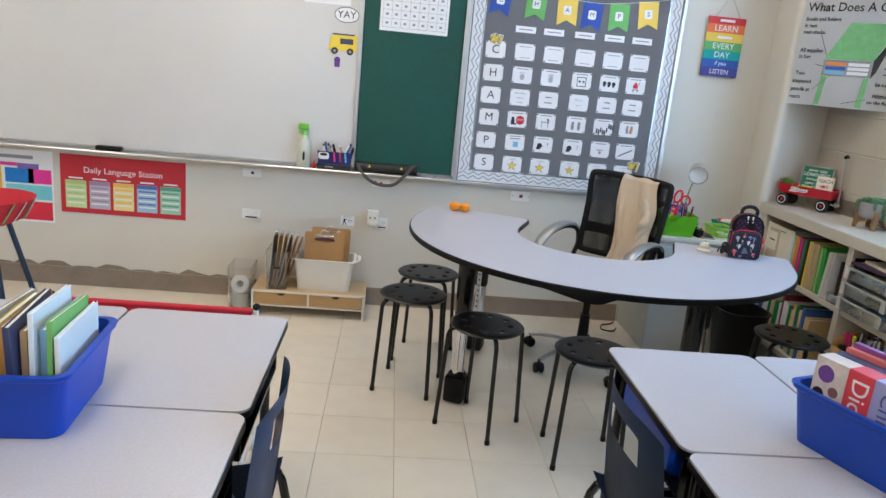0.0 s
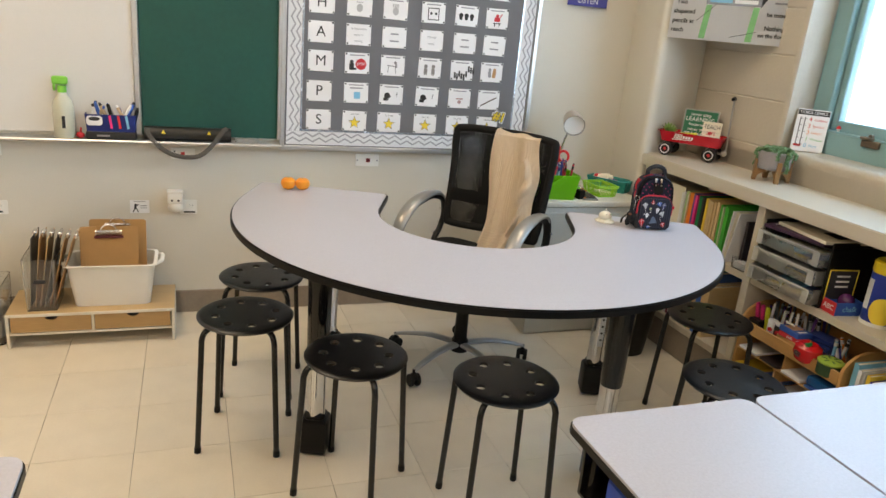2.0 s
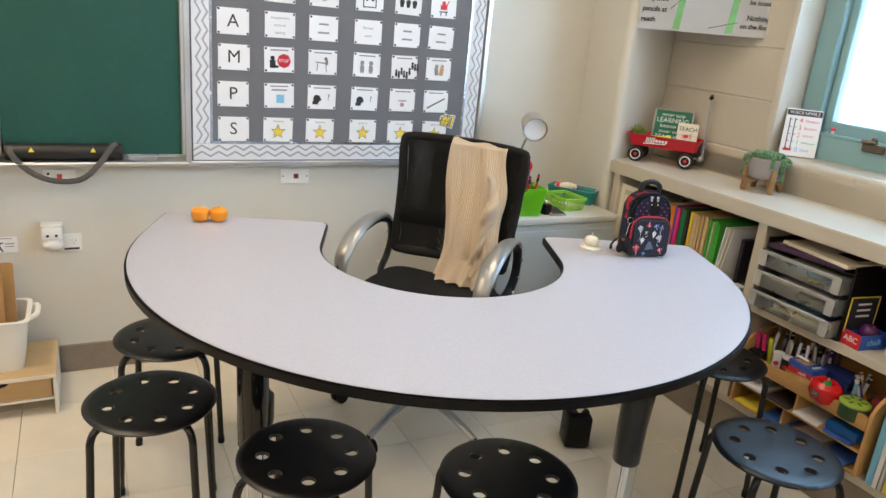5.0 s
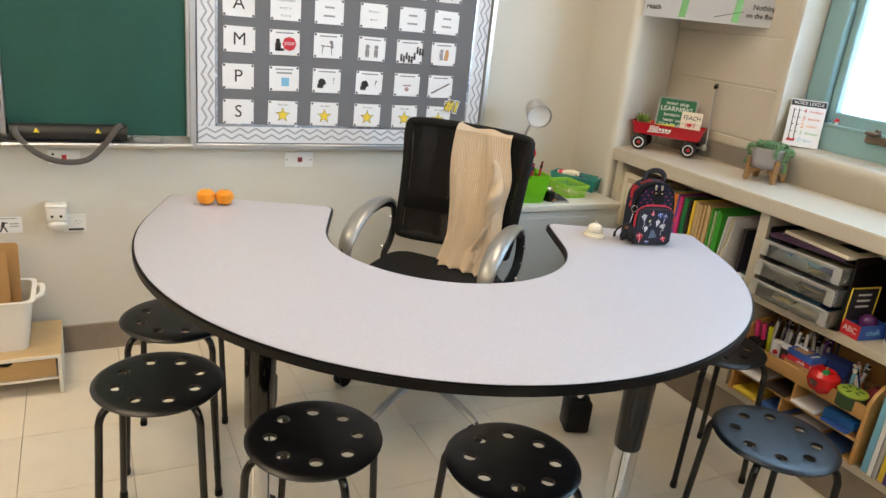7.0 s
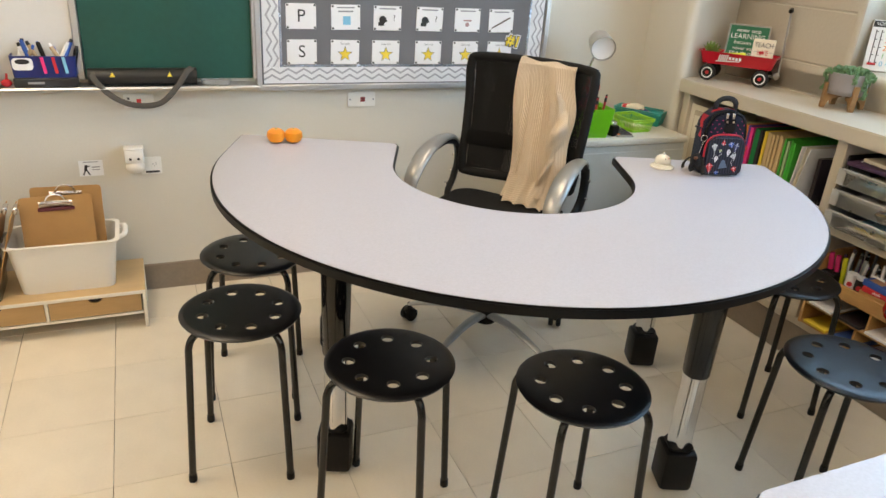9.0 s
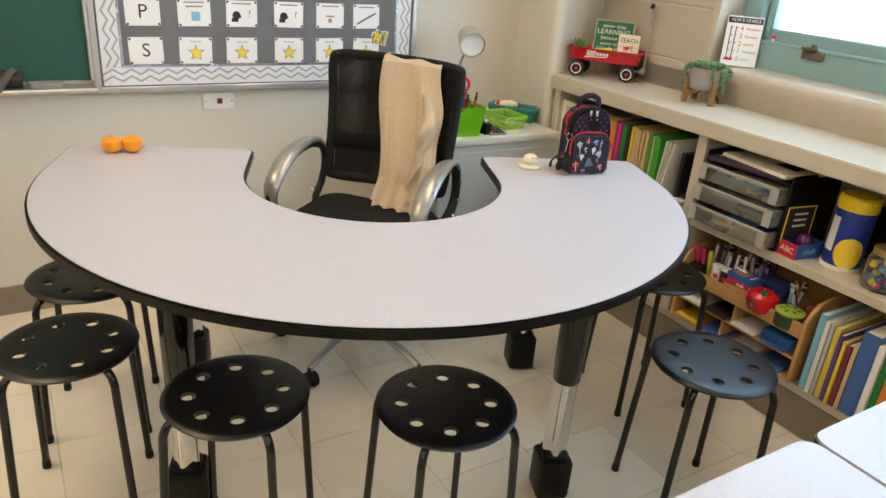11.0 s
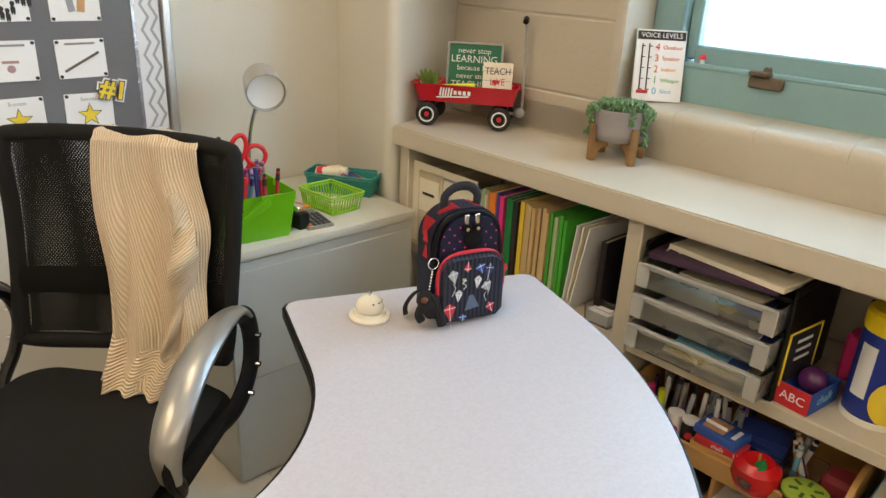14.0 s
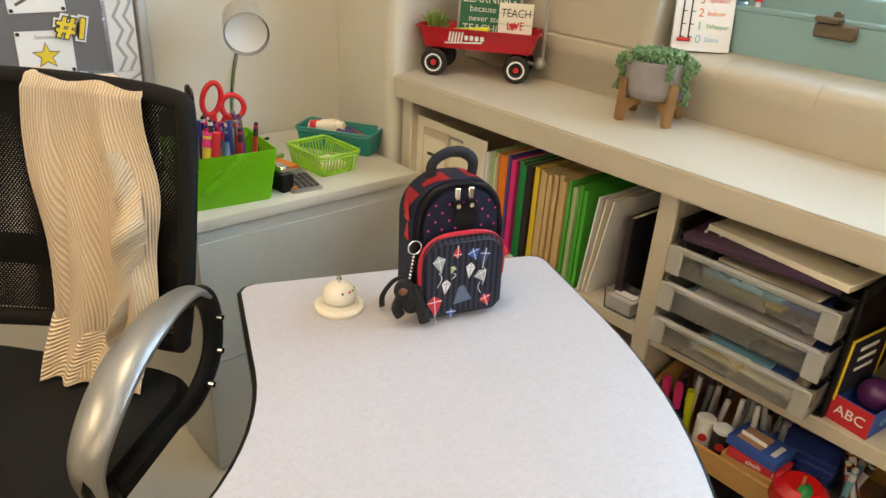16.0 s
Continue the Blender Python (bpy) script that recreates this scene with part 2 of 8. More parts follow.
def sheet(bm, fn, nu, nv, thick=0.0):
    """A surface fn(u, v) for u and v in 0..1, with thickness."""
    t = B()
    g = [[t.verts.new(fn(i / nu, j / nv)) for j in range(nv + 1)] for i in range(nu + 1)]
    for i in range(nu):
        for j in range(nv):
            t.faces.new((g[i][j], g[i + 1][j], g[i + 1][j + 1], g[i][j + 1]))
    if thick:
        bmesh.ops.solidify(t, geom=t.faces[:], thickness=thick)
    bmesh.ops.recalc_face_normals(t, faces=t.faces[:])
    return add(bm, t)


def hollow(bm, top, bottom, h, wall=0.003, r=0.02, n=5, lip=0.0, m=None):
    """An open tub: rounded rectangles (w, d) at the bottom and the top, with walls, floor and a lip."""
    t = B()
    lv = [(bottom[0], bottom[1], 0), (top[0], top[1], h)]
    if lip:
        lv += [(top[0] + 2 * lip, top[1] + 2 * lip, h), (top[0] + 2 * lip, top[1] + 2 * lip, h + wall)]
        lv += [(top[0] - 2 * wall, top[1] - 2 * wall, h + wall)]
    else:
        lv += [(top[0] - 2 * wall, top[1] - 2 * wall, h)]
    lv += [(bottom[0] - 2 * wall, bottom[1] - 2 * wall, wall)]
    rings = [[t.verts.new((x, y, z)) for x, y in rounded(w, d, r, n)] for w, d, z in lv]
    k = len(rings[0])
    for a, b in zip(rings, rings[1:]):
        for i in range(k):
            t.faces.new((a[i], a[(i + 1) % k], b[(i + 1) % k], b[i]))
    t.faces.new(rings[0])
    t.faces.new(rings[-1])
    bmesh.ops.recalc_face_normals(t, faces=t.faces[:])
    return add(bm, t, m)


def finish(bm, name, material):
    me = bpy.data.meshes.new(name)
    bm.to_mesh(me)
    bm.free()
    me.materials.append(material)
    me.shade_smooth()
    me.set_sharp_from_angle(angle=radians(38))
    return me


def part(name, bm, material, parent=None, label="", kind=""):
    ob = new(name, finish(bm, name, material))
    if parent is not None:
        ob.parent = parent
    return tagged(ob, label, kind=kind)


def thing(name, m, label, category, group=""):
    ob = new(name)
    ob.empty_display_size = 0.05
    ob.matrix_world = m
    return tagged(ob, label, category, group)


def solo(name, bm, material, m, label, category, group=""):
    ob = part(name, bm, material)
    ob.matrix_world = m
    return tagged(ob, label, category, group)


def structure(name, bm, material, label):
    return tagged(part(name, bm, material), label, name.split("_")[0], kind="structure")


def lettering(words, size, m, material, parent, name="lettering", squeeze=1.0, thick=0.0004, align="CENTER", fat=0.0):
    """Words as a thin mesh; m puts the text's plane (x along the line, y up) under the parent."""
    cu = bpy.data.curves.new("letters", "FONT")
    cu.body, cu.size, cu.extrude, cu.align_x, cu.align_y = words, size, thick, align, "CENTER"
    cu.resolution_u, cu.offset = 3, fat
    ob = bpy.data.objects.new("letters", cu)
    me = bpy.data.meshes.new_from_object(ob)
    bpy.data.objects.remove(ob)
    me.transform(m @ Matrix.Diagonal((squeeze, 1, 1, 1)))
    me.materials.clear()
    me.materials.append(material)
    o = new(name, me)
    o.parent = parent
    return o


def bars(bm, rows, w, step, thick, m, dx=0.0):
    """Unreadable lines of writing as plain bars."""
    for i in range(rows):
        ww = w * (0.75 + 0.25 * math.sin(i * 2.3 + w * 50))
        box(bm, (dx, -i * step, 0), (ww, thick, 0.0006), 0, m)


def facing_south(x, y, z, tilt=0):
    """Plane whose x runs east and y up, seen from the south."""
    return pose(x, y, z, 90 + tilt)


# ---- structure ----
X0, X1, Y0, Y1, ZC = -4.2, 2.47, -3.4, 4.42, 2.75
bm = B(); box(bm, ((X0 + X1) / 2, (Y0 + Y1) / 2, -0.06), (X1 - X0, Y1 - Y0, 0.10), 0)
floor = structure("floor", bm, M_JOINT, "cream vinyl tile floor with thin dark joints")
bm = B(); box(bm, ((X0 + X1) / 2, (Y0 + Y1) / 2, ZC + 0.05), (X1 - X0 + 0.6, Y1 - Y0 + 0.4, 0.10), 0)
structure("ceiling", bm, M_CEIL, "white board classroom ceiling")
bm = B(); box(bm, ((X0 + X1) / 2 + 0.1, Y1 + 0.1, ZC / 2), (X1 - X0 + 0.6, 0.2, ZC), 0)
structure("wall_north", bm, M_WALL, "painted warm grey front classroom wall")
bm = B(); box(bm, (X0 - 0.1, (Y0 + Y1) / 2, ZC / 2), (0.2, Y1 - Y0, ZC), 0)
structure("wall_west", bm, M_WALL, "painted warm grey side wall")
bm = B(); box(bm, ((X0 + X1) / 2, Y0 - 0.1, ZC / 2), (X1 - X0 + 0.6, 0.2, ZC), 0)
structure("wall_south", bm, M_WALL, "painted warm grey back wall")
# pier with a rounded corner where the front wall meets the window wall
pier = [(2.165, 4.42), (2.108, 4.11), (2.106, 4.095), (2.110, 4.080), (2.120, 4.070), (2.136, 4.066), (2.155, 4.069), (2.47, 4.165), (2.47, 4.42)]
bm = B(); prism(bm, pier, 0, ZC)
structure("wall_pier", bm, M_WALL, "painted wall pier with a rounded corner")
# window wall: core set back behind the blocks, with the window run open
WZ0, WZ1 = 1.03, 2.45
WALL_IN = -0.03
bm = B()
box(bm, (2.62, 0.33, WZ0 / 2 - 0.02), (0.26, 7.46, WZ0 - 0.04), 0)
box(bm, (2.62, 0.33, (WZ1 + ZC) / 2), (0.26, 7.46, ZC - WZ1), 0)
box(bm, (2.6095, (WINDOW_Y[1] + 4.42) / 2 + 0.01, ZC / 2), (0.281, 4.42 - WINDOW_Y[1] - 0.02, ZC), 0)
box(bm, (2.62, (Y0 + WINDOW_Y[0]) / 2, ZC / 2), (0.26, WINDOW_Y[0] - Y0, ZC), 0)
wall_east = structure("wall_east", bm, M_MORTAR, "painted concrete block window wall")
wall_east.location.x = WALL_IN
# cove base
bm = B()
prism(bm, [(0, 0), (0.012, 0), (0.005, 0.012), (0.004, 0.105), (0, 0.11)], X0, 1.48, 0, Matrix(((0, 0, 1, 0), (-1, 0, 0, Y1), (0, 1, 0, 0), (0, 0, 0, 1))))
structure("baseboard", bm, M_BASE, "worn brown rubber cove base with flaking paint edge")
# flaking wall paint along the top of the cove
bm = B()
rng = random.Random(3)
x = -4.1
while x < -0.95:
    w = rng.uniform(0.05, 0.22)
    hgt = rng.uniform(0.004, 0.034)
    prism(bm, [(x, 0.112), (x + w * 0.3, 0.112 + hgt), (x + w * 0.7, 0.112 + hgt * rng.uniform(0.3, 1.1)), (x + w, 0.112)], 0, 0.0015, 0, facing_south(0, Y1 - 0.001, 0))
    x += w * 0.92
structure("baseboard_glue", bm, M_BASE, "bare brown strip where wall paint has flaked off")

# window frames, sashes and panes
bm = B()
y0, y1 = WINDOW_Y
box(bm, (2.655, (y0 + y1) / 2, 1.09), (0.10, y1 - y0, 0.11), 0.006)
box(bm, (2.612, (y0 + y1) / 2, 1.142), (0.02, y1 - y0, 0.012), 0.003)
box(bm, (2.655, (y0 + y1) / 2, WZ1 - 0.03), (0.10, y1 - y0, 0.06), 0.006)
MULL = [y1 - 0.045, 2.05, 0.62, -0.85, y0 + 0.045]
for my in MULL:
    box(bm, (2.655, my, (1.145 + WZ1 - 0.06) / 2), (0.10, 0.09, WZ1 - 0.06 - 1.145), 0.006)
window_1 = structure("window_1", bm, M_TEAL, "teal painted steel window run with clear panes")
window_1.location.x = WALL_IN
for a, b in zip(MULL, MULL[1:]):
    ya, yb = a - 0.045, b + 0.045
    bm = B()
    for yy in (ya - 0.018, yb + 0.018):
        box(bm, (2.66, yy, 1.77), (0.05, 0.032, 1.235), 0.005)
    for zz in (1.166, 2.376):
        box(bm, (2.66, (ya + yb) / 2, zz), (0.05, ya - yb - 0.06, 0.05), 0.005)
    part("sash", bm, M_TEAL, window_1)
    bm = B(); box(bm, (2.668, (ya + yb) / 2, 1.77), (0.005, ya - yb - 0.062, 1.175), 0)
    pane = part("pane", bm, M_GLASS, window_1, "clear glass pane")
    pane.visible_shadow = False
bm = B()
box(bm, (2.598, 3.190, 1.124), (0.016, 0.085, 0.03), 0.004)
box(bm, (2.59, 3.205, 1.146), (0.03, 0.05, 0.012), 0.003)
cyl(bm, (2.585, 3.190, 1.156), (2.60, 3.190, 1.156), 0.008)
part("latch", bm, mat("worn_bronze", (0.17, 0.13, 0.09), 0.45, 0.7), window_1, "worn bronze window latch")

# outdoors
bm = B(); box(bm, (0, 0, -0.62), (900, 900, 0.02), 0)
structure("ground", bm, mat("pale_ground", (0.8, 0.8, 0.8), 0.9, var=0.15, scale=0.3), "pale washed out ground outside the windows")
bm = B()
box(bm, (61, 4, 2.6), (9, 22, 6.4), 0.05)
house = solo("house", B(), M_WALL, Matrix(), "pale house across the schoolyard, washed out by daylight", "house")
part("wall", bm, mat("pale_siding", (0.7, 0.7, 0.7), 0.8, stretch=(1, 1, 12)), house)
bm = B(); prism(bm, [(-5.2, 0), (5.2, 0), (0, 3.2)], -15.3, 7.3, 0, Matrix(((1, 0, 0, 61), (0, 0, 1, 8), (0, 1, 0, 5.8), (0, 0, 0, 1))))
part("roof", bm, mat("grey_shingle", (0.35, 0.35, 0.36), 0.9, scale=2), house)
for wy in (-11, -7, -3, 1, 5):
    bm = B(); box(bm, (56.46, wy + 8, 2.4), (0.1, 1.3, 1.6), 0.02)
    part("window", bm, mat("dark_pane", (0.2, 0.22, 0.25), 0.1), house)

# ceiling lamps
for lx, ly in TROFFERS:
    lamp = thing("ceiling_light", pose(lx, ly, 2.7495), "white recessed fluorescent ceiling light, lit", "ceiling light", "ceiling lights")
    bm = B()
    for sx in (-1, 1):
        box(bm, (sx * 0.30, 0, -0.012), (0.03, 1.22, 0.024), 0.003)
        box(bm, (0, sx * 0.60, -0.012), (0.57, 0.03, 0.024), 0.003)
    part("frame", bm, M_WHITEP, lamp)

# ---- boards on the front wall ----
TRAY_Z = 0.84
bm = B(); box(bm, (-2.13, 4.408, 1.46), (3.70, 0.022, 1.20), 0.002)
whiteboard = structure("whiteboard", bm, M_WHITEB, "glossy white magnetic whiteboard with aluminium trim")
bm = B(); box(bm, (-0.268, 4.402, 1.46), (0.024, 0.034, 1.20), 0.003); box(bm, (-2.13, 4.402, 2.075), (3.75, 0.034, 0.03), 0.003)
part("trim", bm, M_ALU, whiteboard, "aluminium edge trim")
bm = B(); box(bm, (0.035, 4.408, 1.46), (0.58, 0.022, 1.20), 0.002)
chalkboard = structure("chalkboard", bm, M_CHALK, "dark green chalkboard panel")
bm = B(); box(bm, (0.331, 4.402, 1.46), (0.016, 0.034, 1.20), 0.003)
part("trim", bm, M_ALU, chalkboard, "aluminium edge trim")
bm = B()
prism(bm, [(0, 0), (0.085, -0.004), (0.092, 0.006), (0.088, 0.012), (0.07, 0.005), (0, 0.012)], -4.0, 0.338, 0, Matrix(((0, 0, 1, 0), (-1, 0, 0, 4.42), (0, 1, 0, TRAY_Z - 0.008), (0, 0, 0, 1))))
structure("chalk_tray", bm, M_ALU, "pale aluminium chalk tray under the boards")

# bulletin board
BX0, BX1, BZ0, BZ1 = 0.352, 1.585, 0.83, 2.06
board = thing("bulletin_board", pose(0, 0, 0), "grey paper bulletin board with white chevron border and cards", "bulletin board")
bm = B(); box(bm, ((BX0 + BX1) / 2, 4.405, (BZ0 + BZ1) / 2), (BX1 - BX0, 0.026, BZ1 - BZ0), 0)
part("backing", bm, M_FELT, board, "grey paper backing")
bm = B()
for xx in (BX0 - 0.006, BX1 + 0.006):
    box(bm, (xx, 4.400, (BZ0 + BZ1) / 2), (0.022, 0.038, BZ1 - BZ0 + 0.034), 0.003)
for zz in (BZ0 - 0.006, BZ1 + 0.006):
    box(bm, ((BX0 + BX1) / 2, 4.400, zz), (BX1 - BX0 + 0.034, 0.037, 0.022), 0.003)
part("frame", bm, M_ALU, board, "aluminium frame")
# chevron border: white band with grey zigzag stripes and a glittering inner edge
M_BORDER = mat("border_paper", (0.72, 0.73, 0.76), 0.5, var=0.03)
M_ZIG = plain("zigzag_grey", (0.36, 0.37, 0.40))
M_HOLO = mat("holographic_foil", (0.55, 0.62, 0.75), 0.25, metal=0.8, var=0.35, scale=60, fine=300)
BW = 0.062
segs = [((BX0 + 0.012, BZ0 + 0.01), (1, 0), BX1 - BX0 - 0.024), ((BX0 + 0.012, BZ1 - 0.01 - BW), (1, 0), BX1 - BX0 - 0.024)]
bm, bz, bh = B(), B(), B()
for (ox, oz), _, ln in segs:
    box(bm, (ox + ln / 2, 4.3905, oz + BW / 2), (ln, 0.002, BW), 0)
for ox in (BX0 + 0.012, BX1 - 0.012 - BW):
    box(bm, (ox + BW / 2, 4.3905, (BZ0 + BZ1) / 2), (BW, 0.002, BZ1 - BZ0 - 2 * BW - 0.022), 0)


def zigzag(bmz, origin, along, across, length):
    """Two parallel zigzag stripes along a border."""
    a, c = Vector(along), Vector(across)
    step, n = 0.031, int(length / 0.031)
    s = length / n
    for base in (0.010, 0.034):
        for i in range(n):
            lo, hi = (base, base + 0.018) if i % 2 == 0 else (base + 0.018, base)
            p, q = a * (i * s) + c * lo, a * ((i + 1) * s) + c * hi
            w = c * 0.008
            vs = [bmz.verts.new(Vector(origin) + v) for v in (p, q, q + w, p + w)]
            bmz.faces.new(vs)


for oz in (BZ0 + 0.01, BZ1 - 0.01 - BW):
    zigzag(bz, (BX0 + 0.012, 4.3888, oz), (1, 0, 0), (0, 0, 1), BX1 - BX0 - 0.024)
for ox in (BX0 + 0.012, BX1 - 0.012 - BW):
    zigzag(bz, (ox, 4.3888, BZ0 + 0.012 + BW), (0, 0, 1), (1, 0, 0), BZ1 - BZ0 - 2 * BW - 0.024)
bmesh.ops.recalc_face_normals(bz, faces=bz.faces[:])
box(bh, ((BX0 + BX1) / 2, 4.3905, BZ0 + 0.01 + BW + 0.005), (BX1 - BX0 - 0.15, 0.003, 0.009), 0)
for ox in (BX0 + 0.012 + BW + 0.005, BX1 - 0.012 - BW - 0.005):
    box(bh, (ox, 4.3905, (BZ0 + BZ1) / 2), (0.009, 0.003, BZ1 - BZ0 - 2 * BW - 0.03), 0)
part("border", bm, M_BORDER, board, "white chevron paper border")
part("zigzag", bz, M_ZIG, board, "grey zigzag stripes")
part("foil_edge", bh, M_HOLO, board, "glittering holographic edge strip")

# ---- horseshoe table ----
TA = -21.8
table = thing("horseshoe_table", pose(1.053, 3.658, 0, 0, 0, TA), "horseshoe group table with speckled lilac grey top and black edge", "table")


def horseshoe(R, r, tip, cr):
    """Outline of the top: straight flanks that end in a half disc, with a round bay."""
    cy, by = -0.232, -0.240
    out = [(-R, tip - cr)]
    for k in range(61):
        a = math.pi + math.pi * k / 60
        out.append((R * math.cos(a), cy + R * math.sin(a)))
    out += [(R, tip - cr), (R - cr * 0.3, tip - cr * 0.3), (R - cr, tip)]
    out += [(r + cr, tip), (r + cr * 0.3, tip - cr * 0.3), (r - 0.002, tip - cr)]
    for k in range(41):
        a = -math.pi * k / 40
        out.append((r * math.cos(a), by + r * math.sin(a)))
    out += [(-r + 0.002, tip - cr), (-r - cr * 0.3, tip - cr * 0.3), (-r - cr, tip), (-R + cr, tip), (-R + cr * 0.3, tip - cr * 0.3)]
    return out


bm = B(); prism(bm, horseshoe(0.895, 0.374, -0.004, 0.022), 0.725, 0.7505)
part("tabletop", bm, M_LAM, table, "speckled pale lilac grey laminate top")
bm = B(); prism(bm, horseshoe(0.901, 0.368, 0.002, 0.022), 0.7245, 0.7495, 0.0035)
part("edge_band", bm, M_EDGE, table, "black rubber edge band")
LEGS = [(-0.486, -0.736), (0.482, -0.752), (-0.575, -0.08), (0.563, -0.105)]
for i, (lx, ly) in enumerate(LEGS):
    bm = B()
    lathe(bm, [(0, 0.37), (0.033, 0.37), (0.036, 0.375), (0.041, 0.70), (0.055, 0.716), (0, 0.716)], 20, Matrix.Translation((lx, ly, 0)))
    leg = part("leg", bm, M_GLOSSB, table, "black sleeve leg with chrome lower tube")
    bm = B(); prism(bm, rounded(0.055, 0.055, 0.014, 4), 0.12, 0.385, 0, pose(lx, ly, 0, 0, 0, 30))
    part("chrome_tube", bm, M_CHROME, leg, "chrome inner tube")
    bm = B()
    box(bm, (lx, ly, 0.066), (0.094, 0.094, 0.128), 0.014, None, 2)
    box(bm, (lx, ly, 0.138), (0.07, 0.07, 0.03), 0.012)
    part("foot", bm, M_BLACKP, leg, "black plastic foot block")
    if i > 1:
        bm = B(); box(bm, (lx, ly - 0.046, 0.40), (0.022, 0.004, 0.34), 0.001)
        strip = part("height_strip", bm, M_ALU, leg, "perforated height adjusting strip")
        # holes are flat black discs, their dark put in as colour
        for k in range(10):
            bm = B(); cyl(bm, (lx, ly - 0.0485, 0.26 + k * 0.03), (lx, ly - 0.049, 0.26 + k * 0.03), 0.005, seg=10)
            part("hole", bm, M_INK, leg)

# ---- stools ----
STOOLS = [(0.192, 3.66, -15), (0.107, 3.298, -16), (0.408, 2.948, -37), (0.81, 2.722, -3), (1.535, 2.588, -21), (1.815, 3.05, 76)]


def build_stool(m):
    st = thing("stool", m, "black stackable stool with eight round holes in its seat", "stool", "stools round the horseshoe table")
    t = B()
    # seat disc with a ring of eight holes, made from a polar grid
    
    def zz(r):
        return 0.45 - 0.005 * max(0, (r - 0.135) / 0.023) ** 2 - 0.003 * (1 - (r / 0.158) ** 2)
    hole_c = [(0.100 * math.cos(radians(22.5 + 45 * k)), 0.100 * math.sin(radians(22.5 + 45 * k))) for k in range(8)]
    HR = 0.0155
    # each eighth: a fan of quads between the hole and its sector border
    for k in range(8):
        c = hole_c[k]
        a_mid = radians(22.5 + 45 * k)
        border = []
        for j in range(9):
            border.append((0.142, a_mid - radians(22.5) + radians(45) * j / 8))
        for j in range(1, 4):
            border.append((0.142 - 0.072 * j / 4, a_mid + radians(22.5)))
        for j in range(9):
            border.append((0.070, a_mid + radians(22.5) - radians(45) * j / 8))
        for j in range(1, 4):
            border.append((0.070 + 0.072 * j / 4, a_mid - radians(22.5)))
        pts = [(r * math.cos(a), r * math.sin(a)) for r, a in border]
        n = len(pts)
        ring = []
        for p in pts:
            d = Vector((p[0] - c[0], p[1] - c[1])).normalized() * HR
            ring.append((c[0] + d.x, c[1] + d.y))
        vo = [t.verts.new((p[0], p[1], zz(math.hypot(*p)))) for p in pts]
        vi = [t.verts.new((p[0], p[1], zz(math.hypot(*p)) - 0.0005)) for p in ring]
        for j in range(n):
            t.faces.new((vo[j], vo[(j + 1) % n], vi[(j + 1) % n], vi[j]))
    for r0, r1 in ((0.0, 0.07), (0.142, 0.152), (0.152, 0.158)):
        for j in range(64):
            a, b = radians(360 / 64 * j), radians(360 / 64 * (j + 1))
            P = [(r0, a), (r1, a), (r1, b), (r0, b)]
            if r0 == 0:
                P = P[1:3] + [(0, 0)]
            t.faces.new([t.verts.new((r * math.cos(x), r * math.sin(x), zz(r) - (0.002 if r > 0.155 else 0))) for r, x in P])
    bmesh.ops.remove_doubles(t, verts=t.verts[:], dist=0.0006)
    bmesh.ops.recalc_face_normals(t, faces=t.faces[:])
    if sum(f.normal.z for f in t.faces) < 0:
        bmesh.ops.reverse_faces(t, faces=t.faces[:])
    bmesh.ops.solidify(t, geom=t.faces[:], thickness=0.009)
    part("seat", t, M_BLACKS, st, "black plastic seat with eight holes")
    for k in range(4):
        a = radians(45 + 90 * k)
        ca, sa = math.cos(a), math.sin(a)
        pts = smooth_path([(0.02 * ca, 0.02 * sa, 0.429), (0.09 * ca, 0.09 * sa, 0.430), (0.140 * ca, 0.140 * sa, 0.427), (0.161 * ca, 0.161 * sa, 0.402), (0.166 * ca, 0.166 * sa, 0.34), (0.185 * ca, 0.185 * sa, 0.004)], 5)
        bm = B(); tube(bm, pts, 0.0095, 10)
        leg = part("leg", bm, M_BLACKM, st)
        bm = B(); cyl(bm, (0.185 * ca, 0.185 * sa, 0.0), (0.184 * ca, 0.184 * sa, 0.02), 0.0112, seg=12)
        part("rubber_foot", bm, M_BLACKP, leg)
    return st


sx, sy, sr = STOOLS[0]
STOOL_H = Matrix.Diagonal((1, 1, 1.03, 1))
stool = build_stool(pose(sx, sy, 0, 0, 0, sr) @ STOOL_H)
for sx, sy, sr in STOOLS[1:]:
    copy_thing(stool, pose(sx, sy, 0, 0, 0, sr))

# ---- desks ----
def build_desk(m):
    dk = thing("student_desk", m, "student desk with pale grey laminate top and black steel book box", "desk", "student desks in groups")
    bm = B(); prism(bm, rounded(0.447, 0.588, 0.03), 0.70, 0.7225)
    part("desktop", bm, M_LAM, dk, "pale grey speckled laminate top")
    bm = B(); prism(bm, rounded(0.453, 0.594, 0.032), 0.698, 0.7205, 0.004)
    part("edge_band", bm, M_EDGE, dk, "black edge band")
    bm = B()
    box(bm, (0, 0, 0.578), (0.40, 0.50, 0.008), 0.001)
    for sy in (-1, 1):
        box(bm, (0, sy * 0.25, 0.635), (0.40, 0.008, 0.12), 0.001)
    box(bm, (0.20, 0, 0.635), (0.008, 0.50, 0.12), 0.001)
    part("book_box", bm, M_BLACKM, dk, "open black steel book box")
    for sx in (-1, 1):
        for sy in (-1, 1):
            bm = B(); cyl(bm, (sx * 0.17, sy * 0.25, 0.0), (sx * 0.17, sy * 0.25, 0.70), 0.014, seg=12)
            part("leg", bm, M_BLACKM, dk)
    return dk


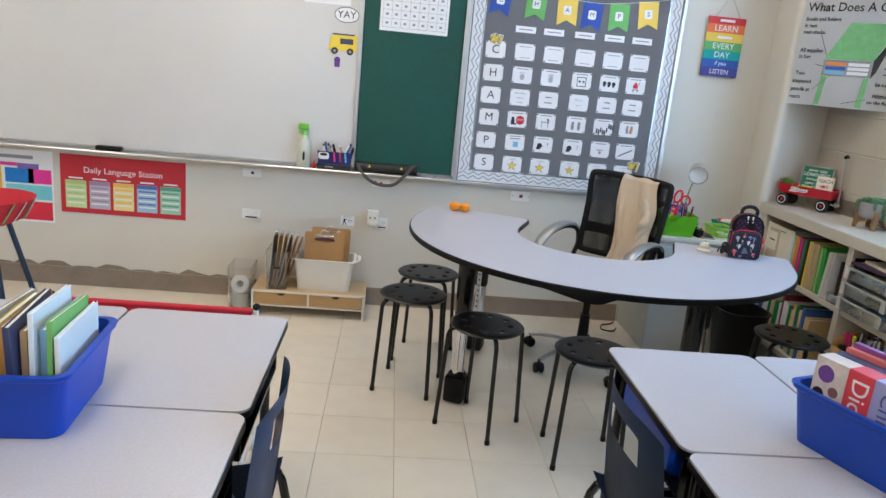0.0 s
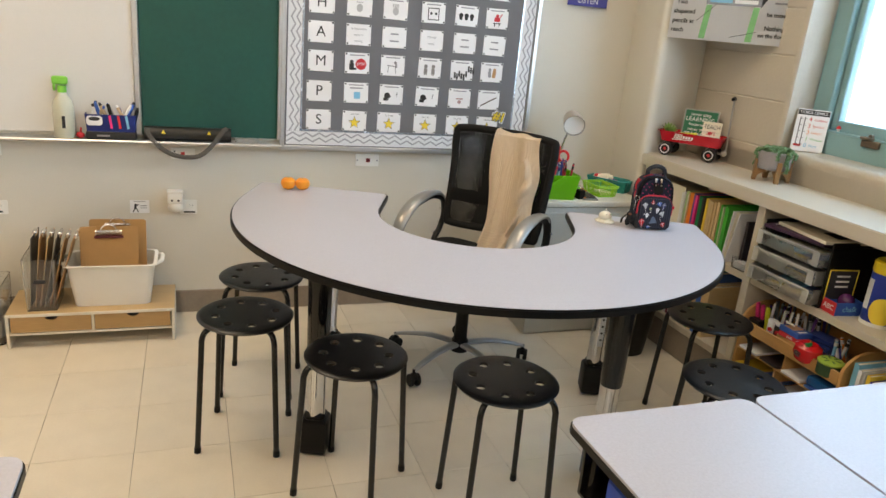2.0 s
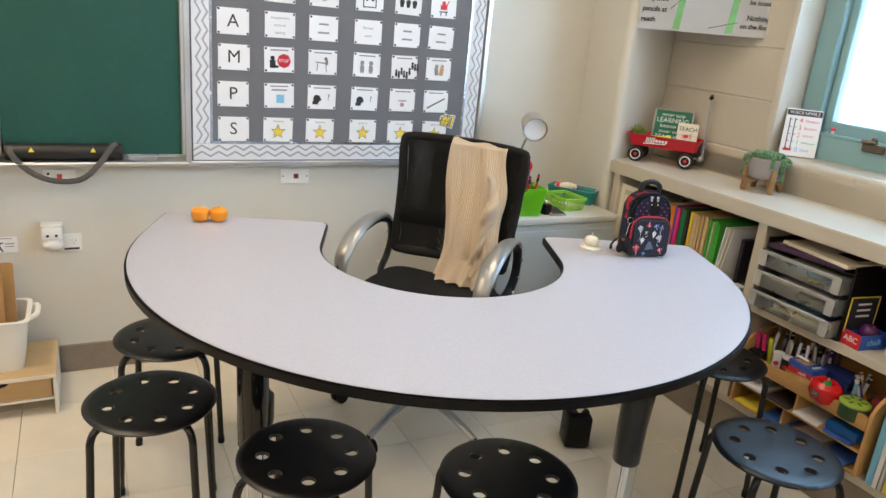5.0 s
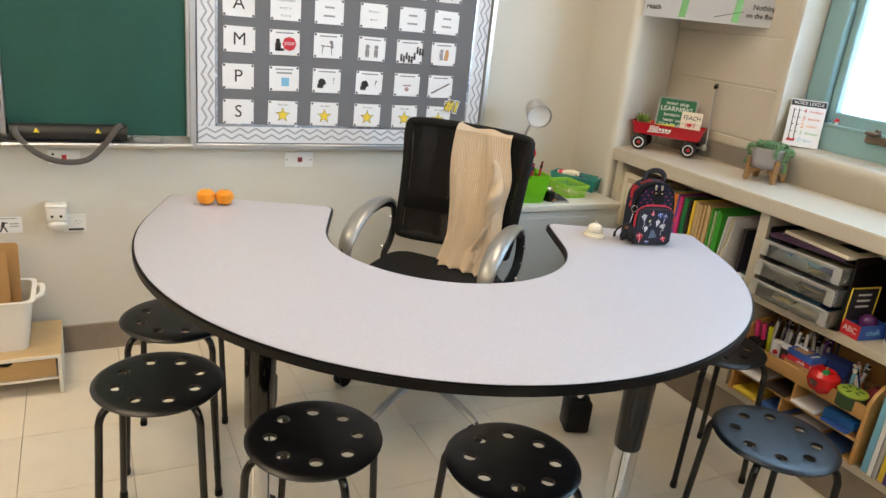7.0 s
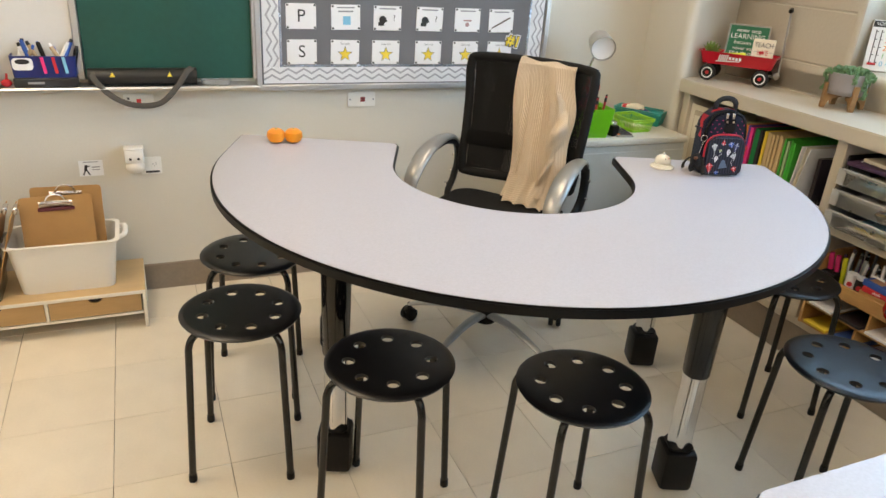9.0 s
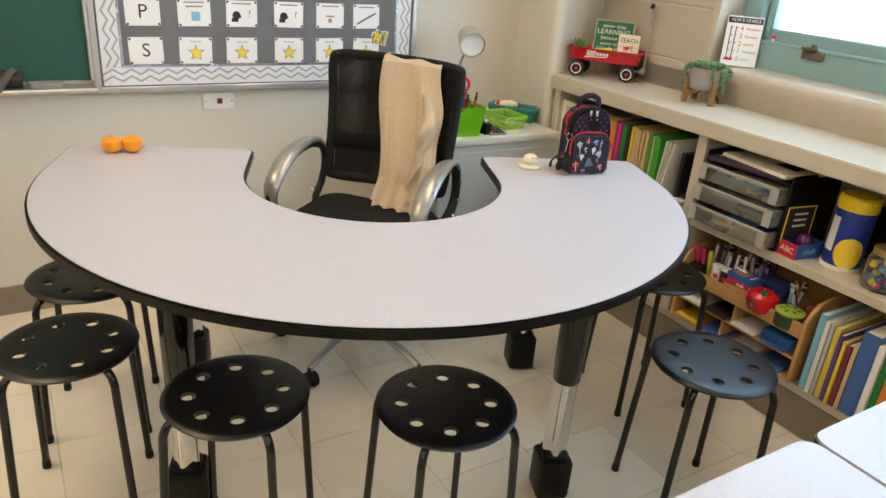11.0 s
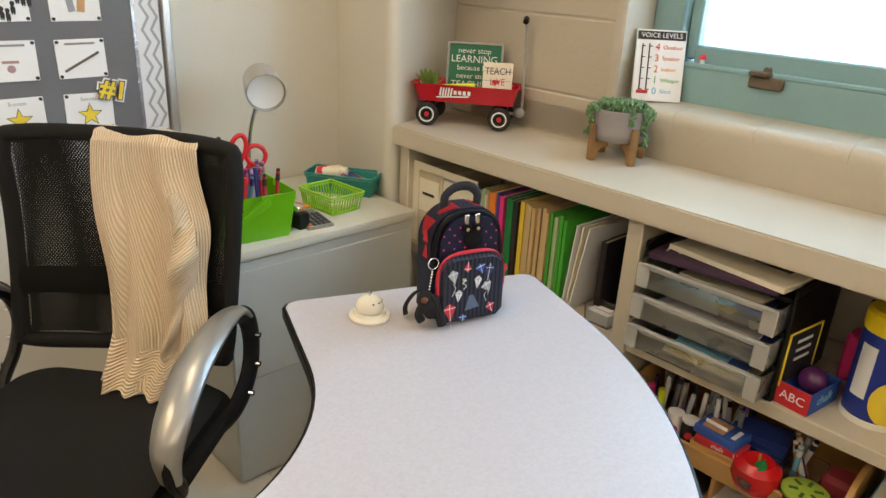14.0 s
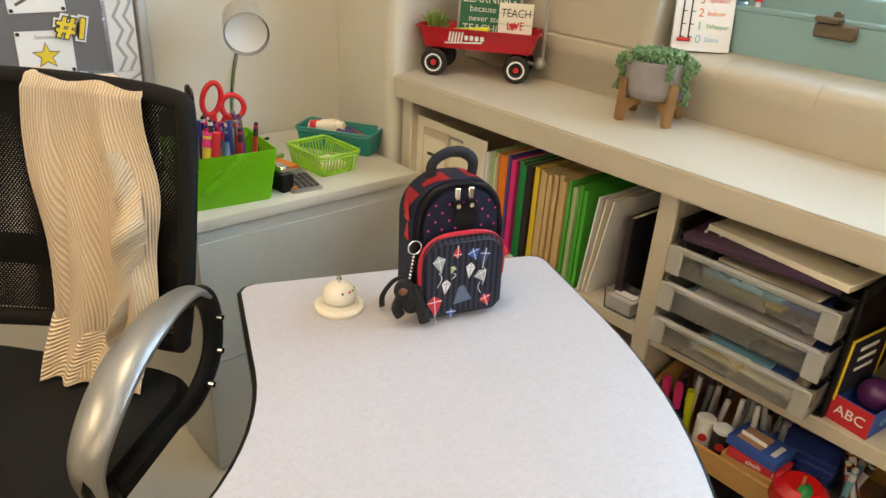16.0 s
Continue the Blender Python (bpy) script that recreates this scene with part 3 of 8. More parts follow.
first = None
for gx in (0.859, 1.3135):
    for gy in (1.808, 1.212):
        m = pose(gx, gy, 0, 0, 0, 0 if gx < 1 else 180)
        if first is None:
            first = build_desk(m)
        else:
            copy_thing(first, m)
for gx in (-0.539, -0.9935):
    for gy in (1.876, 1.28):
        copy_thing(first, pose(gx, gy, 0, 0, 0, 180 if gx > -0.6 else 0))
bm = B(); box(bm, (0, 0, 0.045), (0.26, 0.36, 0.09), 0.012)
solo("desk_tray", bm, M_BLUEP, pose(0.794, 1.808, 0.583), "blue plastic tray inside the desk book box", "tray")


def build_student_chair(m):
    ch = thing("student_chair", m, "dark navy moulded plastic school chair tucked under a desk", "chair", "student chairs")

    def back(u, v):
        w = 0.205 - 0.03 * v ** 3
        xx = (u - 0.5) * 2
        return (-0.19 - 0.03 * v + 0.035 * xx * xx, xx * w, 0.46 + 0.32 * v - 0.018 * xx ** 4 * v)

    t = B()
    NU, NV = 20, 14
    g = [[t.verts.new(back(i / NU, j / NV)) for j in range(NV + 1)] for i in range(NU + 1)]
    for i in range(NU):
        for j in range(NV):
            if 5 <= i < 15 and 9 <= j < 12:
                continue
            t.faces.new((g[i][j], g[i + 1][j], g[i + 1][j + 1], g[i][j + 1]))
    bmesh.ops.solidify(t, geom=t.faces[:], thickness=0.007)
    bmesh.ops.recalc_face_normals(t, faces=t.faces[:])
    part("backrest", t, M_NAVY, ch, "navy plastic back with a handle slot")

    def seat(u, v):
        xx = (u - 0.5) * 2
        return (-0.19 + 0.40 * v, xx * (0.20 - 0.01 * v), 0.44 + 0.012 * xx * xx - 0.02 * math.sin(v * math.pi) - 0.03 * max(0, v - 0.85) / 0.15 + 0.02 * (1 - v) ** 4)
    bm = B(); sheet(bm, seat, 12, 12, 0.008)
    part("seat", bm, M_NAVY, ch, "navy plastic seat")
    for sy in (-1, 1):
        bm = B(); tube(bm, smooth_path([(-0.23, sy * 0.22, 0.0), (-0.19, sy * 0.19, 0.41), (-0.10, sy * 0.17, 0.425), (0.10, sy * 0.17, 0.425), (0.17, sy * 0.18, 0.40), (0.20, sy * 0.21, 0.0)], 5), 0.012, 8)
        part("leg", bm, M_BLACKM, ch)
    return ch


chair0 = build_student_chair(pose(0.745, 1.63, 0, 0, 0, 0))
copy_thing(chair0, pose(0.742, 1.05, 0, 0, 0, 0))
copy_thing(chair0, pose(-0.458, 1.625, 0, 0, 0, 180))
copy_thing(chair0, pose(-0.455, 1.05, 0, 0, 0, 180))

# ---- office chair ----
CH = pose(1.067, 3.735, 0, 0, 0, 40)  # its back lies towards local +x
M_MESHB = bpy.data.materials.new("black_mesh_fabric")
M_MESHB.use_nodes = True
nt = M_MESHB.node_tree
tc = nt.nodes.new("ShaderNodeTexCoord")
vor = nt.nodes.new("ShaderNodeTexVoronoi")
vor.inputs["Scale"].default_value, vor.inputs["Randomness"].default_value = 215, 0.0
flat_map = nt.nodes.new("ShaderNodeMapping")
flat_map.inputs["Scale"].default_value = (0.0, 1.0, 0.82)
flat_map.inputs["Rotation"].default_value = (radians(45), 0, 0)
nt.links.new(tc.outputs["Object"], flat_map.inputs[0])
nt.links.new(flat_map.outputs[0], vor.inputs["Vector"])
cmp = nt.nodes.new("ShaderNodeMath")
cmp.operation, cmp.inputs[1].default_value = "GREATER_THAN", 0.27
nt.links.new(vor.outputs["Distance"], cmp.inputs[0])
mx = nt.nodes.new("ShaderNodeMixShader")
tr = nt.nodes.new("ShaderNodeBsdfTransparent")
bs = nt.nodes["Principled BSDF"]
bs.inputs["Base Color"].default_value, bs.inputs["Roughness"].default_value = (0.005, 0.005, 0.0055, 1), 0.75
nt.links.new(cmp.outputs[0], mx.inputs[0])
nt.links.new(tr.outputs[0], mx.inputs[1])
nt.links.new(bs.outputs[0], mx.inputs[2])
nt.links.new(mx.outputs[0], nt.nodes["Material Output"].inputs[0])
M_SEATF = mat("black_seat_fabric", (0.007, 0.007, 0.0075), 0.8, var=0.2, scale=12, fine=600, bump=0.4)

for dull in (M_SEATF, M_MESHB):
    dull.node_tree.nodes["Principled BSDF"].inputs["Specular IOR Level"].default_value = 0.3

oc = thing("office_chair", CH, "black mesh back office chair with silver loop armrests", "office chair")


def back_pt(u, v, off=0.0):
    """Backrest surface: u across, v up, off to the rear."""
    yy = (u - 0.5) * 2
    return (0.215 + 0.055 * v + 0.02 * math.sin(v * 2.6) - 0.035 * yy * yy + off, yy * (0.225 + 0.02 * v), 0.565 + 0.435 * v)


frame_pts = []
for u, v in ((0.06, 0.0), (0.5, 0.0), (0.94, 0.0), (1.0, 0.06), (1.0, 0.35), (1.0, 0.65), (1.0, 0.93), (0.93, 1.0), (0.5, 1.01), (0.07, 1.0), (0.0, 0.93), (0.0, 0.65), (0.0, 0.35), (0.0, 0.06)):
    frame_pts.append(back_pt(u, v))
bm = B(); tube(bm, smooth_path(frame_pts, 5, True), 0.017, 10, True)
part("back_frame", bm, M_SEATF, oc, "black fabric covered back frame")
bm = B(); sheet(bm, lambda u, v: back_pt(0.02 + 0.96 * u, 0.02 + 0.97 * v, -0.010), 24, 24)
part("mesh", bm, M_MESHB, oc, "black mesh fabric")
bm = B(); sheet(bm, lambda u, v: back_pt(0.03 + 0.94 * u, 0.03 + 0.95 * v, 0.006 + 0.004 * math.sin(u * 9)), 24, 24)
part("rear_mesh", bm, M_MESHB, oc, "second layer of black mesh")
bm = B(); sheet(bm, lambda u, v: back_pt(0.02 + 0.96 * u, 0.24 + 0.13 * v, -0.014 - 0.004 * math.sin(v * 3.14)), 16, 6, 0.008)
part("lumbar_band", bm, M_SEATF, oc, "solid black lumbar band")
bm = B(); tube(bm, smooth_path([back_pt(0.5, 0.5, 0.03), (0.285, 0, 0.62), (0.25, 0, 0.47), (0.10, 0, 0.42)], 6), 0.026, 10, flat=0.45)
part("spine", bm, M_BLACKP, oc)


t = B()
prism(t, rounded(0.52, 0.50, 0.10, 8), 0.425, 0.493, 0.022, Matrix.Translation((-0.04, 0, 0)), 4)
part("seat", t, M_SEATF, oc, "black fabric seat cushion")
bm = B(); box(bm, (0.02, 0, 0.405), (0.26, 0.20, 0.045), 0.015)
part("tilt_box", bm, M_BLACKP, oc)
for s in (-1, 1):
    y = s * 0.265
    loop = smooth_path([(0.08, s * 0.20, 0.43), (0.13, y - s * 0.012, 0.472), (0.198, y, 0.522), (0.226, y, 0.59), (0.200, y, 0.665), (0.12, y, 0.695), (0.035, y, 0.692), (-0.045, y, 0.672), (-0.11, y, 0.632), (-0.147, y, 0.585), (-0.145, y, 0.535), (-0.105, y - s * 0.008, 0.478), (-0.05, s * 0.20, 0.435)], 5)
    bm = B(); tube(bm, loop, 0.0135, 10, flat=1.5)
    arm = part("armrest", bm, M_BLACKP, oc, "loop armrest")
    top = smooth_path([(0.206, y, 0.662), (0.165, y, 0.694), (0.10, y, 0.706), (0.03, y, 0.702), (-0.05, y, 0.680), (-0.115, y, 0.638), (-0.153, y, 0.588), (-0.148, y, 0.528)], 6)
    n = len(top)
    bm = B(); tube(bm, top, [0.007 + 0.0105 * math.sin(math.pi * (0.03 + 0.87 * (i / (n - 1)) ** 1.25)) for i in range(n)], 14, flat=1.9, up=(0, 1, 0))
    part("arm_pad", bm, M_SILVERP, arm, "silver grey armrest shell")
    for px, pz in ((0.224, 0.61), (0.214, 0.545), (0.17, 0.50)):
        bm = B(); cyl(bm, (px, y + s * 0.012, pz), (px, y + s * 0.022, pz), 0.006, seg=10)
        part("screw", bm, M_CHROME, arm)
BASE = pose(-0.038, -0.027, 0, 0, 0, 29)
bm = B(); cyl(bm, (0, 0, 0.10), (0, 0, 0.28), 0.03, 0.026, 20); cyl(bm, (0, 0, 0.27), (0, 0, 0.40), 0.019, seg=16); cyl(bm, (0, 0, 0.065), (0, 0, 0.12), 0.042, 0.036, 20, 0.004)
bm.transform(BASE)
part("gas_column", bm, M_BLACKP, oc, "black gas lift column")
for k in range(5):
    a = radians(72 * k)
    c, s = math.cos(a), math.sin(a)
    pts = smooth_path([(0.03 * c, 0.03 * s, 0.100), (0.14 * c, 0.14 * s, 0.104), (0.25 * c, 0.25 * s, 0.086), (0.311 * c, 0.311 * s, 0.068)], 4)
    n = len(pts)
    bm = B(); tube(bm, pts, [0.022 - 0.010 * i / (n - 1) for i in range(n)], 10, flat=0.55)
    bm.transform(BASE)
    arm = part("base_arm", bm, M_SILVERP, oc, "silver base arm")
    bm = B()
    ca, sa = math.cos(a + 1.1), math.sin(a + 1.1)
    for o in (-0.015, 0.015):
        cx, cy = 0.308 * c - sa * o, 0.308 * s + ca * o
        cyl(bm, (cx + sa * 0.009, cy - ca * 0.009, 0.027), (cx - sa * 0.009, cy + ca * 0.009, 0.027), 0.027, seg=18, bev=0.003)
    ball(bm, (0.308 * c, 0.308 * s, 0.042), 0.021, (1, 1, 0.8), 12)
    cyl(bm, (0.308 * c, 0.308 * s, 0.04), (0.308 * c, 0.308 * s, 0.075), 0.008, seg=8)
    bm.transform(BASE)
    part("caster", bm, M_BLACKP, arm, "black twin wheel caster")

# ---- filing cabinet ----
CAB_Z = 0.685
cab = thing("filing_cabinet", pose(1.785, 4.17, 0), "pale grey painted steel cabinet under the pencil caddy", "cabinet")
bm = B(); box(bm, (0, 0, 0.33), (0.59, 0.48, 0.66), 0.006)
part("body", bm, M_STEELP, cab)
bm = B(); box(bm, (0, -0.003, 0.672), (0.60, 0.49, 0.026), 0.003, None, 2)
part("top", bm, mat("cabinet_top_paint", (0.60, 0.585, 0.51), 0.45, var=0.06), cab, "cream grey top slab")
for dz in (0.475, 0.165):
    bm = B(); box(bm, (0.0, -0.2405, dz), (0.588, 0.006, 0.3075), 0.0015)
    part("drawer_front", bm, M_STEELP, cab)

# ---- built-in shelf under the window ----
SHZ = 0.91
shelf = tagged(thing("built_in_shelf", pose(0, 0, 0), "cream painted built-in bookshelf under the windows", "shelf"), kind="structure")
bm = B(); prism(bm, [(2.097, 4.05), (2.097, -2.93), (2.437, -2.93), (2.437, 4.155)], 0.854, 0.91, 0.004)
part("top_slab", bm, M_SHELF, shelf, "cream painted top ledge")
bm = B(); box(bm, (2.28, 0.55, 0.54), (0.305, 6.96, 0.032), 0.003)
part("shelf_board", bm, M_SHELF, shelf)
bm = B(); box(bm, (2.28, 0.55, 0.155), (0.305, 6.96, 0.03), 0.003)
part("shelf_board", bm, M_SHELF, shelf)
bm = B(); box(bm, (2.283, 0.55, 0.07), (0.30, 6.96, 0.14), 0.002)
part("plinth", bm, M_BASE, shelf, "brown toe kick")
for dy in (4.02, 3.225, 2.22, 1.2, 0.2, -0.8, -1.8, -2.85):
    bm = B(); box(bm, (2.277, dy, 0.512), (0.315, 0.04, 0.684), 0.003)
    part("divider", bm, M_SHELF, shelf)

# ---- drawer riser by the wall ----
riser = thing("drawer_riser", pose(-0.463, 4.245, 0), "low birch drawer riser on the floor against the wall", "riser")
bm = B(); box(bm, (0, 0, 0.147), (0.65, 0.29, 0.012), 0.002)
part("top", bm, M_BEECH, riser, "birch veneer top")
M_WLAM = mat("white_edge", (0.75, 0.71, 0.62), 0.5)
bm = B()
for xx in (-0.319, 0.319):
    box(bm, (xx, 0.0, 0.0705), (0.012, 0.29, 0.141), 0.002)
box(bm, (0, 0, 0.062), (0.626, 0.285, 0.010), 0.001)
box(bm, (0, -0.002, 0.104), (0.010, 0.285, 0.074), 0.001)
box(bm, (0, -0.146, 0.1475), (0.65, 0.004, 0.013), 0.001)
part("carcass", bm, M_WLAM, riser, "white edged panels")
for s in (-1, 1):
    t = B()
    w, h = 0.300, 0.068
    o = [(-w / 2, 0), (w / 2, 0), (w / 2, h)] + [(0.024 * math.cos(a), h - 0.017 * math.sin(a)) for a in [math.pi * k / 10 for k in range(11)]] + [(-w / 2, h)]
    prism(t, o, 0, 0.009, 0, facing_south(s * 0.157, -0.134, 0.071))
    d = part("drawer", t, mat("birch_drawer", (0.44, 0.28, 0.12), 0.5, var=0.14, scale=4, fine=30, stretch=(1, 8, 8)), riser, "birch drawer with finger notch")
    # black board added in place of the shade behind the finger notch
    bm = B(); box(bm, (s * 0.157, -0.12, 0.122), (0.06, 0.008, 0.03), 0)
    part("notch_shadow_board", bm, M_INK, d)

# ---- cards and signs on the front wall ----
COLS = [0.455, 0.628, 0.799, 0.983, 1.152, 1.312]
ROWTOP = {"C": 1.663, "H": 1.532, "A": 1.404, "M": 1.276, "P": 1.140, "S": 1.007}
CW, CHT = 0.116, 0.094
YB = 4.3915
M_SKIN = plain("tan_ink", (0.50, 0.27, 0.12))


def star(bm, r, m, z=0.0012):
    pts = [((r if k % 2 == 0 else r * 0.42) * math.sin(math.pi * k / 5), (r if k % 2 == 0 else r * 0.42) * math.cos(math.pi * k / 5)) for k in range(10)]
    return prism(bm, pts[::-1], 0.0003, z, 0, m)


def disc(bm, x, y, r, m, sx=1.0, sy=1.0, n=16, z0=0.0003, z1=0.0011):
    return prism(bm, [(x + r * sx * math.cos(2 * math.pi * k / n), y + r * sy * math.sin(2 * math.pi * k / n)) for k in range(n)], z0, z1, 0, m)


def slab(bm, x, y, w, h, m=None, z=0.0011, rot=0):
    return box(bm, (0, 0, z / 2 + 0.0002), (w, h, z), 0, (m or Matrix()) @ pose(x, y, 0, 0, 0, rot))


def figure_outline():
    """A standing figure: round head, body, two legs."""
    head = [(0.009 * math.cos(radians(a)), 0.008 + 0.009 * math.sin(radians(a))) for a in range(-50, 231, 28)]
    return [(0.003, -0.002), (0.006, 0.000)] + head[1:-1] + [(-0.006, 0.0), (-0.009, -0.006), (-0.009, -0.022), (-0.006, -0.034), (-0.002, -0.034), (0.0, -0.024), (0.002, -0.034), (0.006, -0.034), (0.009, -0.022), (0.009, -0.006)]


FIGURE = figure_outline()
FIST = [(0.011 * math.cos(radians(a)), 0.011 * math.sin(radians(a))) for a in range(-40, 221, 20)] + [(-0.006, -0.020), (0.006, -0.020)]


def picture(card, row, col):
    I = Matrix()
    if row == "C":
        for ly, lw in ((0.030, 0.075), (-0.032, 0.06)):
            bm = B(); slab(bm, 0, ly, lw, 0.0035)
            part("printed_line", bm, M_GREYINK, card)
    elif row == "A":
        if col == 1:
            for k, w in enumerate(("Independent", "work or", "testing")):
                lettering(w, 0.014, pose(0, 0.026 - 0.027 * k, 0.0004), M_GREYINK, card)
        elif col == 3:
            for k, w in enumerate(("Partner", "work")):
                lettering(w, 0.015, pose(0, 0.016 - 0.03 * k, 0.0004), M_GREYINK, card)
        else:
            for ly, lw in ((0.016, 0.038), (-0.016, 0.045)):
                bm = B(); slab(bm, 0, ly, lw, 0.007)
                part("printed_line", bm, M_GREYINK, card)
    elif row == "S":
        lettering("Success", 0.013, pose(0, 0.033, 0.0004), M_GREYINK, card)
        bm = B(); star(bm, 0.031, pose(0, -0.008, 0))
        part("star", bm, M_INK, card)
        bm = B(); star(bm, 0.027, pose(0, -0.008, 0), 0.0018)
        part("star", bm, M_YELLOW, card, "yellow star")
    else:
        bm = B(); slab(bm, 0, 0.036, 0.07, 0.005)
        part("printed_line", bm, M_GREYINK, card)
        bm = B()
        if row == "H":
            if col in (1, 2):
                disc(bm, 0, -0.010, 0.018, I, 0.8, 1.0)
                for k in range(4):
                    slab(bm, -0.013 + 0.008 * k, 0.014, 0.005, 0.016 if col == 2 else 0.006)
                part("pictogram", bm, plain("pale_line", (0.42, 0.42, 0.43)), card)
            elif col == 3:
                for x in (-0.026, 0.026):
                    slab(bm, x, -0.006, 0.004, 0.052)
                for y in (-0.032, 0.020):
                    slab(bm, 0, y, 0.056, 0.004)
                disc(bm, -0.012, -0.004, 0.006, I); disc(bm, 0.012, -0.004, 0.006, I)
                part("pictogram", bm, M_INK, card)
            elif col == 4:
                for k in range(3):
                    bm = B(); prism(bm, [(-0.030 + 0.028 * k + a, b) for a, b in FIST], 0.0003, 0.0012)
                    part("pictogram", bm, M_INK, card)
            else:
                disc(bm, 0, 0.012, 0.009, I); slab(bm, 0, -0.004, 0.030, 0.020); slab(bm, 0.018, 0.012, 0.004, 0.025, rot=-30)
                part("pictogram", bm, M_REDI, card)
                bm = B(); slab(bm, 0, -0.022, 0.040, 0.004); slab(bm, -0.012, -0.030, 0.004, 0.014); slab(bm, 0.012, -0.030, 0.004, 0.014)
                part("pictogram", bm, M_INK, card)
        elif row == "M":
            if col == 1:
                disc(bm, -0.026, 0.006, 0.0085, I); slab(bm, -0.026, -0.016, 0.022, 0.030); slab(bm, -0.016, -0.026, 0.026, 0.009)
                part("pictogram", bm, M_INK, card)
                bm = B(); disc(bm, 0.018, -0.004, 0.027, pose(0, 0, 0, 0, 0, 0), n=8)
                part("stop_sign", bm, M_REDI, card, "red octagon sign")
                lettering("STOP", 0.017, pose(0.018, -0.004, 0.0014), M_PAPER, card)
            elif col == 2:
                slab(bm, -0.004, -0.002, 0.050, 0.004, rot=-5); slab(bm, -0.022, -0.018, 0.003, 0.030, rot=-8); slab(bm, 0.014, -0.020, 0.003, 0.032, rot=6); disc(bm, 0.012, 0.014, 0.007, I); slab(bm, 0.016, 0.0, 0.01, 0.02)
                part("pictogram", bm, plain("mid_line", (0.2, 0.2, 0.2)), card)
            elif col == 3:
                for x in (-0.020, 0.018):
                    bm = B(); prism(bm, [(x + a, b) for a, b in FIGURE], 0.0003, 0.0012)
                    part("pictogram", bm, plain("mid_line", (0.25, 0.24, 0.23)), card)
            elif col == 4:
                r = random.Random(4)
                for k in range(9):
                    x, y = -0.036 + 0.012 * k, r.uniform(-0.03, 0.016)
                    bm = B(); prism(bm, [(x + 0.55 * a, y + 0.6 * b) for a, b in FIGURE], 0.0003, 0.0012)
                    part("pictogram", bm, M_INK, card)
            else:
                disc(bm, -0.010, 0.012, 0.008, I); slab(bm, -0.010, -0.010, 0.016, 0.030, rot=8)
                part("pictogram", bm, M_GREYINK, card)
                bm = B(); disc(bm, 0.016, 0.012, 0.008, I); slab(bm, 0.014, -0.010, 0.018, 0.032, rot=-8)
                part("pictogram", bm, M_SKIN, card)
        elif row == "P":
            if col == 1:
                slab(bm, 0.004, -0.012, 0.030, 0.032)
                part("pictogram", bm, M_SKYI, card, "light blue sheet")
                bm = B(); slab(bm, 0, 0.022, 0.06, 0.006)
                part("printed_line", bm, M_GREYINK, card)
            elif col in (2, 3):
                disc(bm, -0.020, -0.006, 0.015, I); slab(bm, -0.026, -0.022, 0.024, 0.014); slab(bm, -0.006, -0.010, 0.008, 0.007)
                part("pictogram", bm, M_INK, card)
                lettering("?", 0.032, pose(0.028, 0.0, 0.0004), M_INK, card)
            elif col == 4:
                slab(bm, 0, -0.002, 0.036, 0.006); disc(bm, 0, -0.018, 0.009, I)
                part("pictogram", bm, plain("dull_red_line", (0.4, 0.25, 0.25)), card)
            else:
                slab(bm, 0.0, -0.008, 0.095, 0.006, rot=27)
                part("pictogram", bm, plain("dark_stick", (0.12, 0.09, 0.08)), card)


jig = random.Random(8)
for row, zt in ROWTOP.items():
    for col, x in enumerate(COLS):
        bm = B(); prism(bm, rounded(CW, CHT, 0.002 if not (row in "CHAMPS" and col == 0) else 0.006, 2), -0.0008, 0.0002)
        m = facing_south(x + CW / 2 + jig.uniform(-0.002, 0.002), YB - 0.0015, zt - CHT / 2) @ pose(0, 0, 0, 0, 0, jig.uniform(-1.2, 1.2))
        lab = "white laminated card with the letter " + row if col == 0 else ("white card with a yellow star pinned on grey board" if row == "S" else "small white pictogram card pinned on grey board")
        card = solo("letter_card" if col == 0 else "pictogram_card", bm, M_PAPER, m, lab, "card", "cards on the bulletin board")
        for px in (-1, 1):
            for py in (-1, 1):
                bm = B(); disc(bm, px * (CW / 2 - 0.006), py * (CHT / 2 - 0.006), 0.0042, Matrix(), n=8, z1=0.004)
                part("push_pin", bm, M_INK, card)
        if col == 0:
            lettering(row, 0.066, pose(0, 0.0, 0.0004), M_INK, card)
        else:
            picture(card, row, col)
for k, x in enumerate((0.675, 0.841, 1.024, 1.201, 1.367)):
    bm = B(); slab(bm, 0, 0, 0.118, 0.036, z=0.001)
    strip = solo("title_strip", bm, M_PAPER, facing_south(x, YB - 0.001, 1.741, 0), "narrow white paper title strip on grey board", "strip", "title strips")
    bm = B(); slab(bm, 0, 0, 0.08, 0.006, pose(0, 0, 0.001))
    part("printed_line", bm, M_GREYINK, strip)
M_PBLUE, M_PGREEN, M_PYEL = plain("pennant_blue", (0.03, 0.08, 0.40)), plain("pennant_green", (0.16, 0.45, 0.12)), plain("pennant_yellow", (0.80, 0.58, 0.10))
